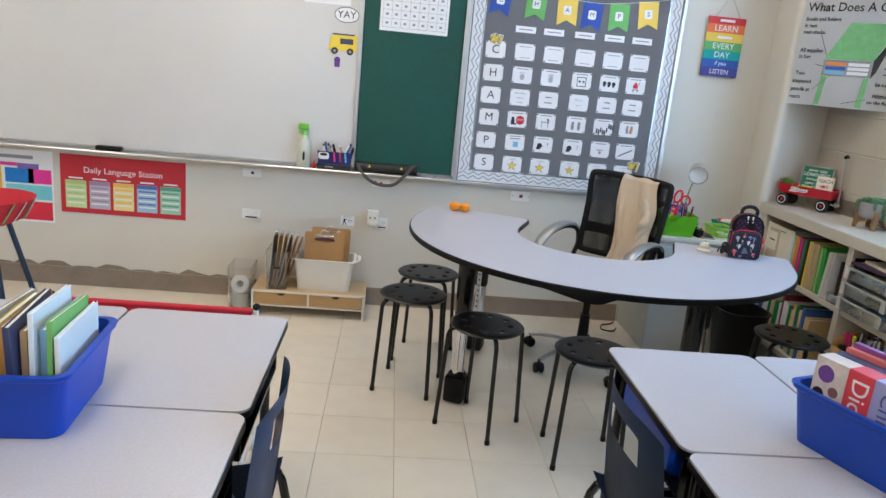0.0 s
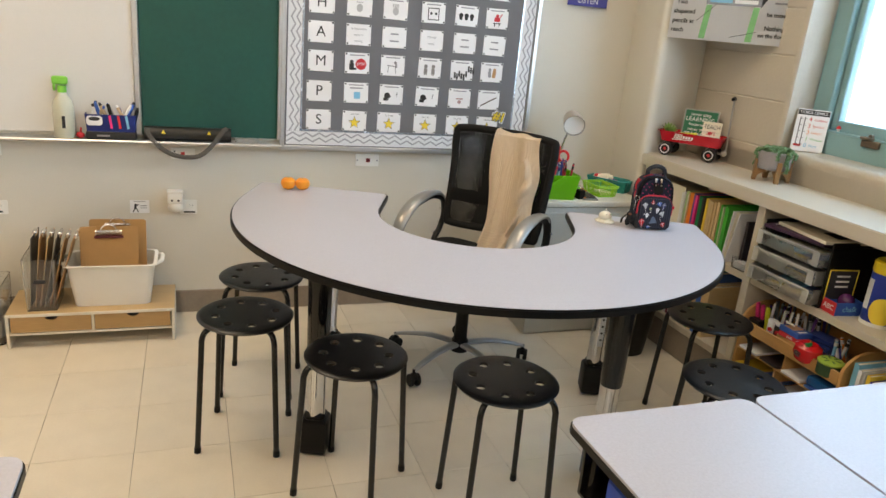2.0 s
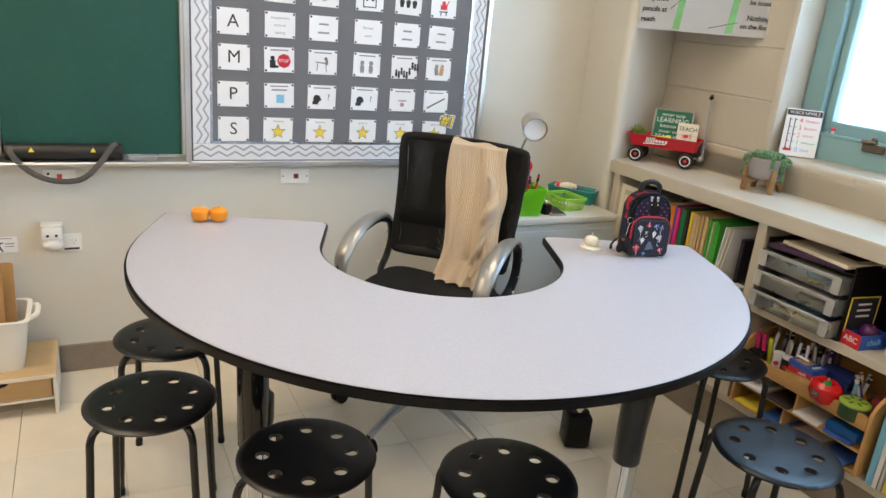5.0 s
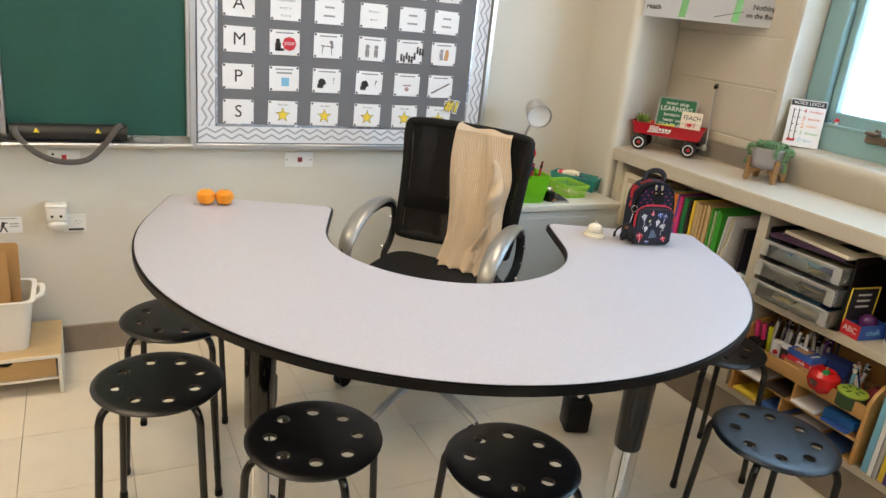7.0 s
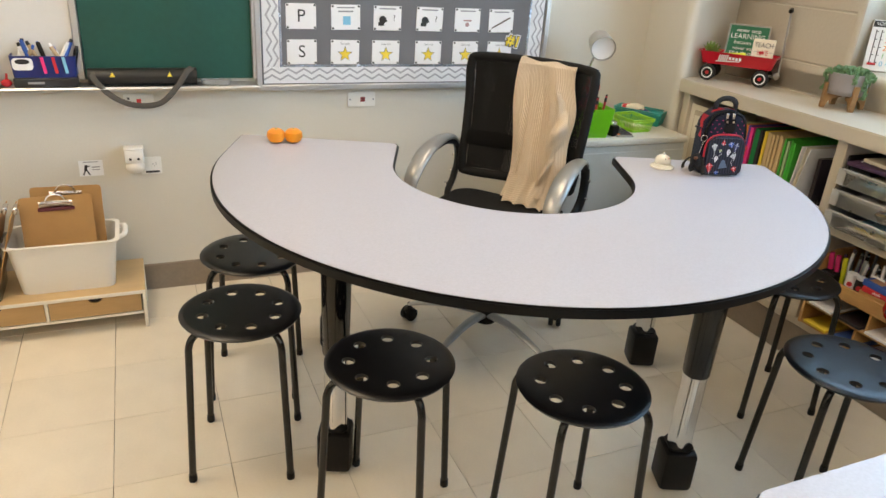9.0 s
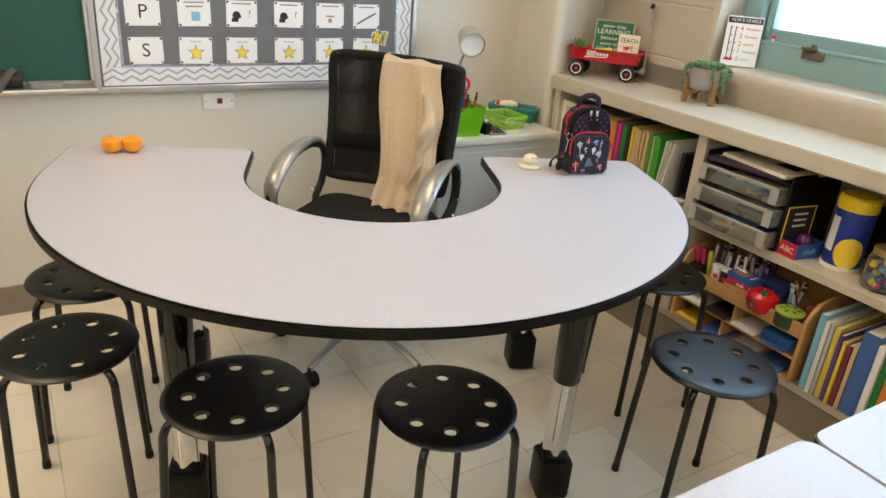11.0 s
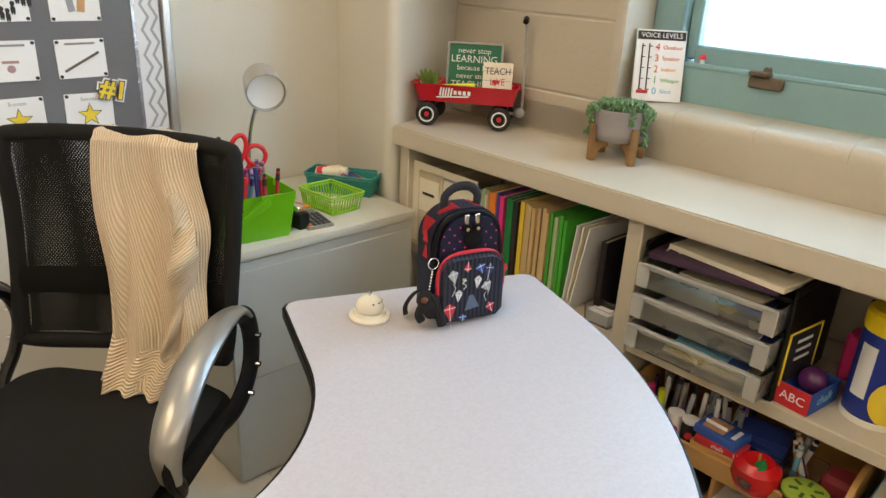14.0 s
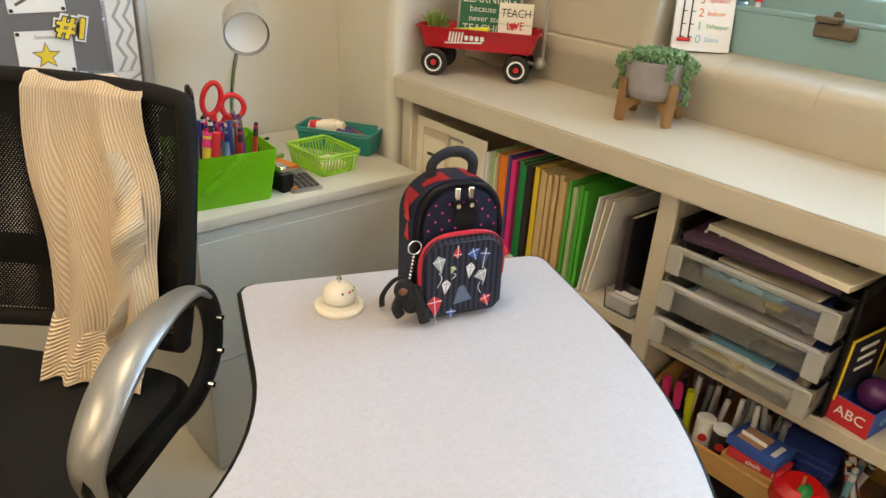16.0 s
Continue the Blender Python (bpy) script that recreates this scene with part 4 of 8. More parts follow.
for k, (x, z) in enumerate(((0.512, 1.89), (0.719, 1.885), (0.902, 1.870), (1.049, 1.858), (1.208, 1.865), (1.379, 1.893))):
    pm = (M_PBLUE, M_PGREEN, M_PYEL)[k % 3]
    cname = ("blue", "green", "yellow")[k % 3]
    bm = B(); prism(bm, [(-0.058, 0.07), (-0.058, -0.085), (0, -0.055), (0.058, -0.085), (0.058, 0.07)], 0, 0.001)
    pn = solo("pennant", bm, pm, facing_south(x, YB - 0.002, z) @ pose(0, 0, 0, 0, 0, (-6, -3, 2, -3, 2, 5)[k]), cname + " swallowtail paper pennant on a string", "pennant", "pennants")
    bm = B(); prism(bm, rounded(0.046, 0.050, 0.010, 3), 0.001, 0.0018)
    part("patch", bm, M_PAPER, pn)
    lettering("CHAMPS"[k], 0.036, pose(0, 0, 0.002), M_INK, pn)
bm = B(); tube(bm, smooth_path([(0.42, YB - 0.003, 1.985), (0.72, YB - 0.003, 1.955), (1.05, YB - 0.003, 1.925), (1.30, YB - 0.003, 1.950), (1.50, YB - 0.003, 1.985)], 6), 0.0012, 6)
solo("pennant_string", bm, M_PAPER, Matrix(), "thin white string holding the paper pennants", "string")


def number_one(x, z, y):
    bm = B(); slab(bm, 0.002, 0, 0.05, 0.03, z=0.0006)
    s = solo("sticker", bm, M_PAPER, facing_south(x, y, z) @ pose(0, 0, 0, 0, 0, -14), "yellow number one cut-out sticker with black outline", "sticker")
    lettering("#1", 0.062, pose(0, -0.002, 0.0012), M_PAPER, s, fat=0.0085)
    lettering("#1", 0.062, pose(0, -0.002, 0.0022), M_INK, s, fat=0.0042)
    lettering("#1", 0.062, pose(0, -0.002, 0.0032), M_YELLOW, s, fat=0.0018)


number_one(1.435, 1.012, YB - 0.004)
number_one(0.515, 1.675, YB - 0.004)

# calendar, magnets and papers on the boards
bm = B(); slab(bm, 0, 0, 0.39, 0.30, z=0.001)
cal = solo("calendar_sheet", bm, M_PAPER, facing_south(0.03, 4.3965, 1.81), "white printed calendar sheet on the chalkboard", "calendar")
bm = B()
for k in range(6):
    slab(bm, 0, -0.13 + 0.048 * k, 0.36, 0.0015, pose(0, 0, 0.001))
for k in range(8):
    slab(bm, -0.18 + 0.0514 * k, -0.01, 0.0015, 0.24, pose(0, 0, 0.001))
part("printed_grid", bm, M_GREYINK, cal)
for r_ in range(5):
    for c_ in range(7):
        bm = B(); slab(bm, -0.155 + 0.0514 * c_, -0.106 + 0.048 * r_, 0.016, 0.012, pose(0, 0, 0.001))
        part("printed_number", bm, M_GREYINK, cal)
bm = B(); disc(bm, 0, 0, 0.07, Matrix(), 1.0, 0.62, 28, 0, 0.0015)
yay = solo("magnet", bm, M_INK, facing_south(-0.352, 4.3965, 1.722), "oval white magnet with black rim and lettering", "magnet")
bm = B(); disc(bm, 0, 0, 0.066, Matrix(), 1.0, 0.60, 28, 0.0015, 0.0022)
part("face", bm, M_PAPER, yay)
lettering("YAY", 0.056, pose(0, 0, 0.0025), M_INK, yay)
bm = B(); prism(bm, [(-0.082, -0.035), (0.078, -0.04), (0.08, 0.05), (-0.055, 0.055), (-0.075, 0.01)], 0, 0.002)
bus = solo("bus_magnet", bm, M_YELLOW, facing_south(-0.365, 4.3965, 1.562), "yellow school bus shaped magnet on the whiteboard", "magnet")
bm = B(); slab(bm, 0.02, 0.015, 0.075, 0.030, pose(0, 0, 0.002)); slab(bm, 0.0, 0.052, 0.125, 0.008, pose(0, 0, 0.002))
part("window", bm, plain("dark_blue_ink", (0.06, 0.07, 0.12)), bus)
for wx in (-0.046, 0.042):
    bm = B(); disc(bm, wx, -0.040, 0.019, Matrix(), z0=0.002, z1=0.004)
    w = part("wheel", bm, M_INK, bus)
    bm = B(); disc(bm, wx, -0.040, 0.009, Matrix(), z0=0.004, z1=0.005)
    part("hub", bm, M_GREYINK, w)
bm = B(); disc(bm, 0, 0.012, 0.018, Matrix(), n=10, z0=0, z1=0.002); slab(bm, 0, -0.012, 0.03, 0.03, z=0.002)
solo("purple_magnet", bm, M_PURPLE, facing_south(-0.393, 4.3965, 1.46), "small purple shaped magnet under the bus", "magnet")
bm = B(); slab(bm, 0, 0, 0.26, 0.2)
solo("paper_sheet", bm, M_PAPER, facing_south(-0.463, 4.3965, 1.872), "white paper sheet held on the whiteboard", "paper")

# rainbow sign
sg = thing("rainbow_sign", facing_south(1.862, 4.408, 1.756, 0), "hanging wooden sign with rainbow coloured stripes and lettering", "sign")
bands = [((0.55, 0.03, 0.04), 0.040, ""), ((0.75, 0.17, 0.05), 0.050, "LEARN"), ((0.80, 0.58, 0.07), 0.050, ""), ((0.14, 0.42, 0.13), 0.050, "EVERY"), ((0.02, 0.36, 0.36), 0.050, "DAY"), ((0.03, 0.10, 0.42), 0.045, "if you"), ((0.06, 0.06, 0.30), 0.053, "LISTEN")]
zz = 0.169
for col, h, words in bands:
    bm = B(); box(bm, (0, zz - h / 2, 0.004), (0.225, h, 0.008), 0.0008)
    part("stripe", bm, plain("sign_paint", col), sg)
    if words:
        lettering(words, h * (0.95 if len(words) < 6 else 0.72), pose(0, zz - h / 2, 0.0085), M_PAPER, sg)
    else:
        bm = B(); slab(bm, 0, zz - h / 2, 0.09, 0.014, pose(0, 0, 0.008))
        part("printed_line", bm, M_PAPER, sg)
    zz -= h
bm = B(); tube(bm, [(-0.075, 0.165, 0.004), (0.0, 0.295, 0.003), (0.075, 0.165, 0.004)], 0.0015, 6)
part("string", bm, M_GREYINK, sg)

# hand-drawn poster across the corner
A0, A1 = Vector((2.119, 4.052, 1.474)), Vector((2.460, 3.634, 1.474))
ex = (A1 - A0).normalized()
ez = Vector((0, 0, 1))
en = ex.cross(ez)
PW = (A1 - A0).length
PM = Matrix(((ex.x, ez.x, en.x, A0.x), (ex.y, ez.y, en.y, A0.y), (ex.z, ez.z, en.z, A0.z), (0, 0, 0, 1)))
ps = thing("desk_poster", PM, "hand-drawn white poster of a green desk across the corner", "poster")


def bow(x, y):
    return 0.012 * math.sin(x / PW * math.pi) - 0.004 * math.sin(y * 9)


bm = B(); sheet(bm, lambda u, v: (PW * u, 0.56 * v, bow(PW * u, 0.56 * v)), 16, 8, 0.0006)
part("paper", bm, M_PAPER, ps)


def on_poster(pts, material, name, up=0.0012):
    bm = B()
    t = B()
    f = t.faces.new([t.verts.new((x, y, 0)) for x, y in pts])
    bmesh.ops.recalc_face_normals(t, faces=[f])
    bmesh.ops.subdivide_edges(t, edges=t.edges[:], cuts=4, use_grid_fill=True)
    for v in t.verts:
        v.co.z = bow(v.co.x, v.co.y) + up
    bmesh.ops.solidify(t, geom=t.faces[:], thickness=0.0004)
    add(bm, t)
    return part(name, bm, material, ps)


M_CRAYON = mat("green_crayon", (0.20, 0.46, 0.19), 0.7, var=0.2, scale=30, fine=200)
on_poster([(0.155, 0.245), (0.395, 0.245), (0.475, 0.425), (0.255, 0.430)], M_CRAYON, "drawn_desktop")
on_poster([(0.395, 0.155), (0.415, 0.190), (0.478, 0.400), (0.395, 0.245)], M_INK, "drawn_side")
on_poster([(0.155, 0.160), (0.395, 0.160), (0.395, 0.243), (0.155, 0.243)], M_GREYINK, "drawn_book_box")
for k, c in enumerate((M_SKYI, M_PAPER, M_BLUE, M_PAPER, M_ORANGEI, M_PAPER)):
    on_poster([(0.17 + (k % 2) * 0.11, 0.170 + 0.022 * (k // 2)), (0.27 + (k % 2) * 0.11, 0.170 + 0.022 * (k // 2)), (0.27 + (k % 2) * 0.11, 0.186 + 0.022 * (k // 2)), (0.17 + (k % 2) * 0.11, 0.186 + 0.022 * (k // 2))], c, "drawn_book", 0.002)
for x in (0.158, 0.365):
    on_poster([(x - 0.012, 0.008), (x + 0.016, 0.008), (x + 0.026, 0.158), (x, 0.158)], M_CRAYON, "drawn_leg")
for x0, y0, x1, y1 in ((0.125, 0.085, 0.205, 0.165), (0.285, 0.022, 0.395, 0.052), (0.115, 0.37, 0.165, 0.26), (0.115, 0.215, 0.165, 0.205)):
    d = (Vector((x1, y1)) - Vector((x0, y0))).normalized() * 0.0012
    on_poster([(x0 - d.y, y0 + d.x), (x1 - d.y, y1 + d.x), (x1 + d.y, y1 - d.x), (x0 + d.y, y0 - d.x)], M_INK, "drawn_line")
for words, x, y, s in (("What Does A Clean", 0.02, 0.505, 0.062), ("Books and folders", 0.02, 0.445, 0.026), ("in two", 0.02, 0.412, 0.026), ("neat stacks.", 0.02, 0.379, 0.026), ("All supplies", 0.02, 0.285, 0.028), ("in bag", 0.02, 0.252, 0.028),
                       ("Two", 0.02, 0.165, 0.028), ("shapened", 0.012, 0.123, 0.028), ("pencils at", 0.012, 0.081, 0.028), ("reach", 0.012, 0.040, 0.028), ("be tossed", 0.425, 0.13, 0.025), ("Nothing", 0.425, 0.072, 0.027), ("on the floor", 0.405, 0.040, 0.025)):
    ob = lettering(words, s, pose(x, y, 0), M_INK, ps, align="LEFT", squeeze=0.95, fat=0.0006)
    for v in ob.data.vertices:
        v.co.z = bow(v.co.x, v.co.y) + 0.0025 + v.co.z
for k in range(5):
    bm = B(); slab(bm, 0.475, 0.30 - 0.03 * k, 0.05, 0.008, pose(0, 0, 0.005))
    part("handwriting", bm, M_GREYINK, ps)

# posters under the whiteboard
bm = B(); slab(bm, 0, 0, 0.718, 0.346, z=0.0012)
dp = solo("station_poster", bm, plain("poster_red", (0.50, 0.022, 0.035)), facing_south(-1.606, 4.4175, 0.625), "red poster with five coloured day panels below the whiteboard", "poster")
lettering("Daily Language Station", 0.050, pose(0.0, 0.085, 0.0016), M_PAPER, dp)
for k, (c, c2) in enumerate((((0.42, 0.58, 0.20), (0.55, 0.70, 0.35)), ((0.33, 0.25, 0.42), (0.50, 0.45, 0.55)), ((0.80, 0.50, 0.10), (0.80, 0.68, 0.30)), ((0.08, 0.16, 0.48), (0.35, 0.52, 0.70)), ((0.10, 0.35, 0.22), (0.35, 0.58, 0.45)))):
    x = -0.272 + 0.136 * k
    bm = B(); slab(bm, x, -0.060, 0.118, 0.165, pose(0, 0, 0.0012))
    pnl = part("day_panel", bm, plain("panel_print", c2), dp)
    bm = B(); slab(bm, x, 0.010, 0.118, 0.022, pose(0, 0, 0.0022))
    part("panel_header", bm, plain("panel_head", c), pnl)
    for q in range(6):
        bm = B(); slab(bm, x, -0.018 - 0.019 * q, 0.098, 0.008, pose(0, 0, 0.0022))
        part("printed_line", bm, M_PAPER if q % 2 else plain("panel_line", c), pnl)
    bm = B(); slab(bm, x, 0.036, 0.08, 0.009, pose(0, 0, 0.0012))
    part("printed_line", bm, M_PAPER, dp)
bm = B(); slab(bm, 0, 0, 0.60, 0.425, z=0.0012)
cp = solo("colour_block_poster", bm, M_PAPER, facing_south(-2.305, 4.4175, 0.588), "white poster with bright colour blocks below the whiteboard", "poster")
for x, y, w, h, c in ((0.11, 0.06, 0.16, 0.085, (0.02, 0.20, 0.60)), (0.225, 0.06, 0.13, 0.085, (0.70, 0.03, 0.30)), (0.16, -0.035, 0.26, 0.085, (0.20, 0.60, 0.70)), (0.19, -0.145, 0.20, 0.11, (0.62, 0.02, 0.05)), (-0.12, 0.0, 0.26, 0.22, (0.70, 0.45, 0.05)), (0.05, 0.125, 0.10, 0.02, (0.65, 0.05, 0.30)), (0.16, 0.118, 0.12, 0.03, (0.20, 0.12, 0.40))):
    bm = B(); slab(bm, x, y, w, h, pose(0, 0, 0.0012))
    part("colour_block", bm, plain("block_print", c), cp)
bm = B(); slab(bm, 0.08, 0.17, 0.22, 0.02, pose(0, 0, 0.0012))
part("printed_title", bm, M_GREYINK, cp)

# wall plates
def wall_plate(x, z, w, h, label, marks):
    bm = B(); prism(bm, rounded(w, h, 0.005, 3), 0, 0.006, 0.0015)
    p = solo("wall_plate", bm, M_WHITEP, facing_south(x, 4.4185, z), label, "outlet")
    for mx, my, mw, mh, mm in marks:
        bm = B(); box(bm, (mx, my, 0.0065), (mw, mh, 0.002), 0.0006)
        part("socket", bm, mm, p)
    return p


wall_plate(-0.861, 0.776, 0.108, 0.050, "off-white wall plate with one dark jack", [(0.004, 0, 0.018, 0.016, M_INK)])
wall_plate(-0.859, 0.525, 0.110, 0.062, "white double power outlet with black label strip", [(-0.026, 0.008, 0.030, 0.022, M_WHITEP), (0.026, 0.008, 0.030, 0.022, M_WHITEP), (0, -0.019, 0.07, 0.008, M_INK)] + [(sx * 0.026 + dx, 0.008, 0.003, 0.010, M_INK) for sx in (-1, 1) for dx in (-0.006, 0.006)])
wall_plate(-0.091, 0.776, 0.104, 0.050, "off-white wall plate with red jack", [(0.0, 0, 0.016, 0.016, M_REDI), (-0.035, 0.01, 0.008, 0.008, M_INK)])
wall_plate(0.764, 0.766, 0.118, 0.060, "off-white wall plate with one red jack", [(0.004, 0.0, 0.020, 0.020, plain("maroon", (0.25, 0.03, 0.03))), (0.004, 0.0, 0.008, 0.008, M_INK), (-0.05, 0.0, 0.006, 0.006, M_GREYINK), (0.05, 0, 0.006, 0.006, M_GREYINK)])
wall_plate(-0.072, 0.527, 0.076, 0.068, "white power outlet beside the plug-in freshener", [(0.012, 0.006, 0.026, 0.026, M_WHITEP), (0.006, 0.008, 0.003, 0.009, M_INK), (0.018, 0.008, 0.003, 0.009, M_INK), (0.012, -0.002, 0.005, 0.005, M_INK), (0.004, -0.024, 0.05, 0.008, M_INK)])
bm = B(); slab(bm, 0, 0, 0.082, 0.060, z=0.001)
ws = solo("evacuation_card", bm, M_PAPER, facing_south(-0.281, 4.4185, 0.527), "small white card with a black walking pictogram", "card")
bm = B(); disc(bm, -0.016, 0.017, 0.005, Matrix()); slab(bm, -0.018, 0.002, 0.010, 0.022, rot=-10); slab(bm, -0.024, -0.016, 0.005, 0.022, rot=-25); slab(bm, -0.011, -0.016, 0.005, 0.022, rot=25); slab(bm, -0.012, 0.006, 0.018, 0.004, rot=20)
part("pictogram", bm, M_INK, ws)
bm = B(); slab(bm, 0.016, 0.004, 0.028, 0.004); slab(bm, 0.016, -0.006, 0.028, 0.003); slab(bm, 0.0, 0.024, 0.05, 0.003)
part("printed_line", bm, M_GREYINK, ws)
fr = thing("air_freshener", facing_south(-0.128, 4.4185, 0.557), "white plug-in air freshener on the wall outlet", "air freshener")
bm = B(); box(bm, (0, 0.020, 0.028), (0.066, 0.052, 0.05), 0.008, None, 2); ball(bm, (0, -0.024, 0.030), 0.034, (1.0, 0.75, 0.75), 16)
part("body", bm, M_WHITEP, fr)
bm = B(); box(bm, (0, 0.049, 0.028), (0.070, 0.008, 0.054), 0.003)
part("cap", bm, M_WHITEP, fr)
for x in (-0.014, 0.014):
    bm = B(); disc(bm, x, 0.012, 0.005, Matrix(), n=12, z0=0.05, z1=0.0545)
    part("vent", bm, M_INK, fr)

# ---- things on the tray ----
TZ = TRAY_Z + 0.0035
bt = thing("spray_bottle", pose(-0.556, 4.372, TZ) @ Matrix.Diagonal((1.02, 1.02, 1, 1)), "cloudy white cleaner bottle with green sprayer head", "bottle")
bm = B(); lathe(bm, [(0, 0), (0.036, 0), (0.040, 0.006), (0.040, 0.13), (0.034, 0.155), (0.018, 0.178), (0.014, 0.19), (0, 0.19)], 20)
part("body", bm, mat("cloudy_plastic", (0.84, 0.85, 0.70), 0.3, var=0.05, trans=0.45), bt)
bm = B(); cyl(bm, (0, 0, 0.188), (0, 0, 0.215), 0.017, seg=16); box(bm, (-0.006, 0, 0.236), (0.058, 0.022, 0.034), 0.006); box(bm, (-0.028, 0, 0.208), (0.010, 0.012, 0.030), 0.003)
part("sprayer", bm, mat("green_sprayer", (0.20, 0.55, 0.06), 0.4), bt, "green trigger sprayer")
bm = B(); slab(bm, 0.004, 0.07, 0.012, 0.05, pose(0, -0.0415, 0, 90))
part("label", bm, M_INK, bt)
mh = thing("marker_caddy", pose(-0.375, 4.372, TZ + 0.0345), "blue plastic whiteboard marker caddy full of markers", "caddy")
bm = B(); hollow(bm, (0.20, 0.072), (0.19, 0.062), 0.072, 0.003, 0.008)
part("body", bm, mat("caddy_blue", (0.010, 0.022, 0.15), 0.35), mh)
bm = B(); box(bm, (-0.018, 0.041, 0.080), (0.155, 0.006, 0.110), 0.002)
part("back_plate", bm, mat("caddy_grey", (0.12, 0.125, 0.14), 0.4), mh, "grey magnetic back plate")
bm = B(); box(bm, (0, 0, 0.017), (0.196, 0.066, 0.033), 0.004)
ec = solo("eraser_case", bm, mat("eraser_case_black", (0.02, 0.022, 0.026), 0.4), pose(-0.375, 4.372, TZ), "flat black eraser case under the marker caddy", "case")
bm = B(); slab(bm, -0.03, 0, 0.05, 0.008, facing_south(0, -0.0335, 0.017))
part("label_print", bm, M_GREYINK, ec)
bm = B(); prism(bm, rounded(0.062, 0.040, 0.012, 4), 0, 0.002, 0, facing_south(-0.062, -0.0365, 0.046))
part("label", bm, M_PAPER, mh, "white round-cornered label")
bm = B(); disc(bm, -0.062, 0.054, 0.017, pose(0, -0.0385, 0, 90), 1.3, 0.5, 20, 0, 0.0008)
part("label_print", bm, M_INK, mh)
for x, c in ((0.0, M_PINK), (0.034, M_REDI), (0.065, M_SKYI)):
    bm = B(); slab(bm, 0, 0, 0.010, 0.055, facing_south(x, -0.0365, 0.042) @ pose(0, 0, 0, 0, 0, 8))
    part("stripe", bm, c, mh)
r = random.Random(5)
for k in range(13):
    x = -0.085 + 0.0142 * k
    a, b = Vector((x, r.uniform(-0.02, 0.02), 0.012)), Vector((x + r.uniform(-0.05, 0.05), r.uniform(-0.02, 0.03), r.uniform(0.080, 0.112)))
    bm = B(); cyl(bm, a, b, 0.0075, seg=10, bev=0.001)
    mk_ = part("marker", bm, (M_PAPER, plain("marker_tan", (0.45, 0.33, 0.2)), M_BLACKP, M_PAPER, M_BLUE)[k % 5], mh)
    bm = B(); cyl(bm, b, b + (b - a).normalized() * 0.012, 0.0062, 0.005, 10)
    part("cap", bm, (M_INK, M_BLUE, M_PAPER)[k % 3], mk_)
bm = B(); ball(bm, (0, 0, 0.013), 0.013, (1.3, 1, 1)); cyl(bm, (0, 0, 0.015), (0.004, 0, 0.045), 0.006, 0.003, 10)
solo("red_magnet_knob", bm, M_REDI, pose(-0.497, 4.365, TZ), "small red plastic magnet knob on the tray", "magnet")
tb = thing("rolled_case", pose(-0.068, 4.378, TZ + 0.03), "black cylindrical carrying case with grey strap", "case")
bm = B(); cyl(bm, (-0.18, 0, 0), (0.18, 0, 0), 0.0295, seg=24, bev=0.003); cyl(bm, (0.165, 0, 0), (0.184, 0, 0), 0.0305, seg=24)
part("body", bm, mat("black_vinyl", (0.015, 0.015, 0.015), 0.35, var=0.3, scale=20), tb)
bm = B(); tube(bm, smooth_path([(-0.165, -0.02, 0.02), (-0.155, -0.04, -0.01), (-0.10, -0.055, -0.065), (-0.03, -0.06, -0.092), (0.05, -0.06, -0.085), (0.11, -0.05, -0.03), (0.150, -0.032, 0.022), (0.168, -0.015, 0.032)], 6), 0.010, 8, flat=0.2, up=(0, 1, 0))
part("strap", bm, mat("grey_webbing", (0.07, 0.065, 0.06), 0.8), tb, "grey webbing strap")
for x in (-0.10, 0.09):
    bm = B(); prism(bm, [(-0.009, -0.007), (0.009, -0.007), (0, 0.010)], 0, 0.0008, 0, facing_south(x, -0.0296, 0.010))
    part("warning_mark", bm, M_YELLOW, tb)
bm = B(); hollow(bm, (0.11, 0.045), (0.10, 0.04), 0.018, 0.002, 0.018)
solo("tray_dish", bm, M_FROST, pose(0.183, 4.375, TZ), "shallow frosted plastic dish on the tray", "dish")
bm = B(); box(bm, (0, 0, 0.014), (0.145, 0.05, 0.026), 0.010, None, 3)
solo("eraser", bm, M_BLACKP, pose(-1.665, 4.37, TZ), "black felt whiteboard eraser on the tray", "eraser")

# ---- on and beside the riser ----
RZ = 0.1535
tub = thing("white_tub", pose(-0.387, 4.245, RZ), "white plastic tub holding brown clipboards", "tub")
bm = B(); hollow(bm, (0.345, 0.21), (0.30, 0.17), 0.185, 0.004, 0.03, lip=0.010)
part("body", bm, M_WHITEP, tub)
for s in (-1, 1):
    bm = B(); tube(bm, smooth_path([(s * 0.172, -0.06, 0.178), (s * 0.198, -0.045, 0.186), (s * 0.202, 0, 0.187), (s * 0.198, 0.045, 0.186), (s * 0.172, 0.06, 0.178)], 4), 0.009, 8)
    part("handle", bm, M_WHITEP, tub)


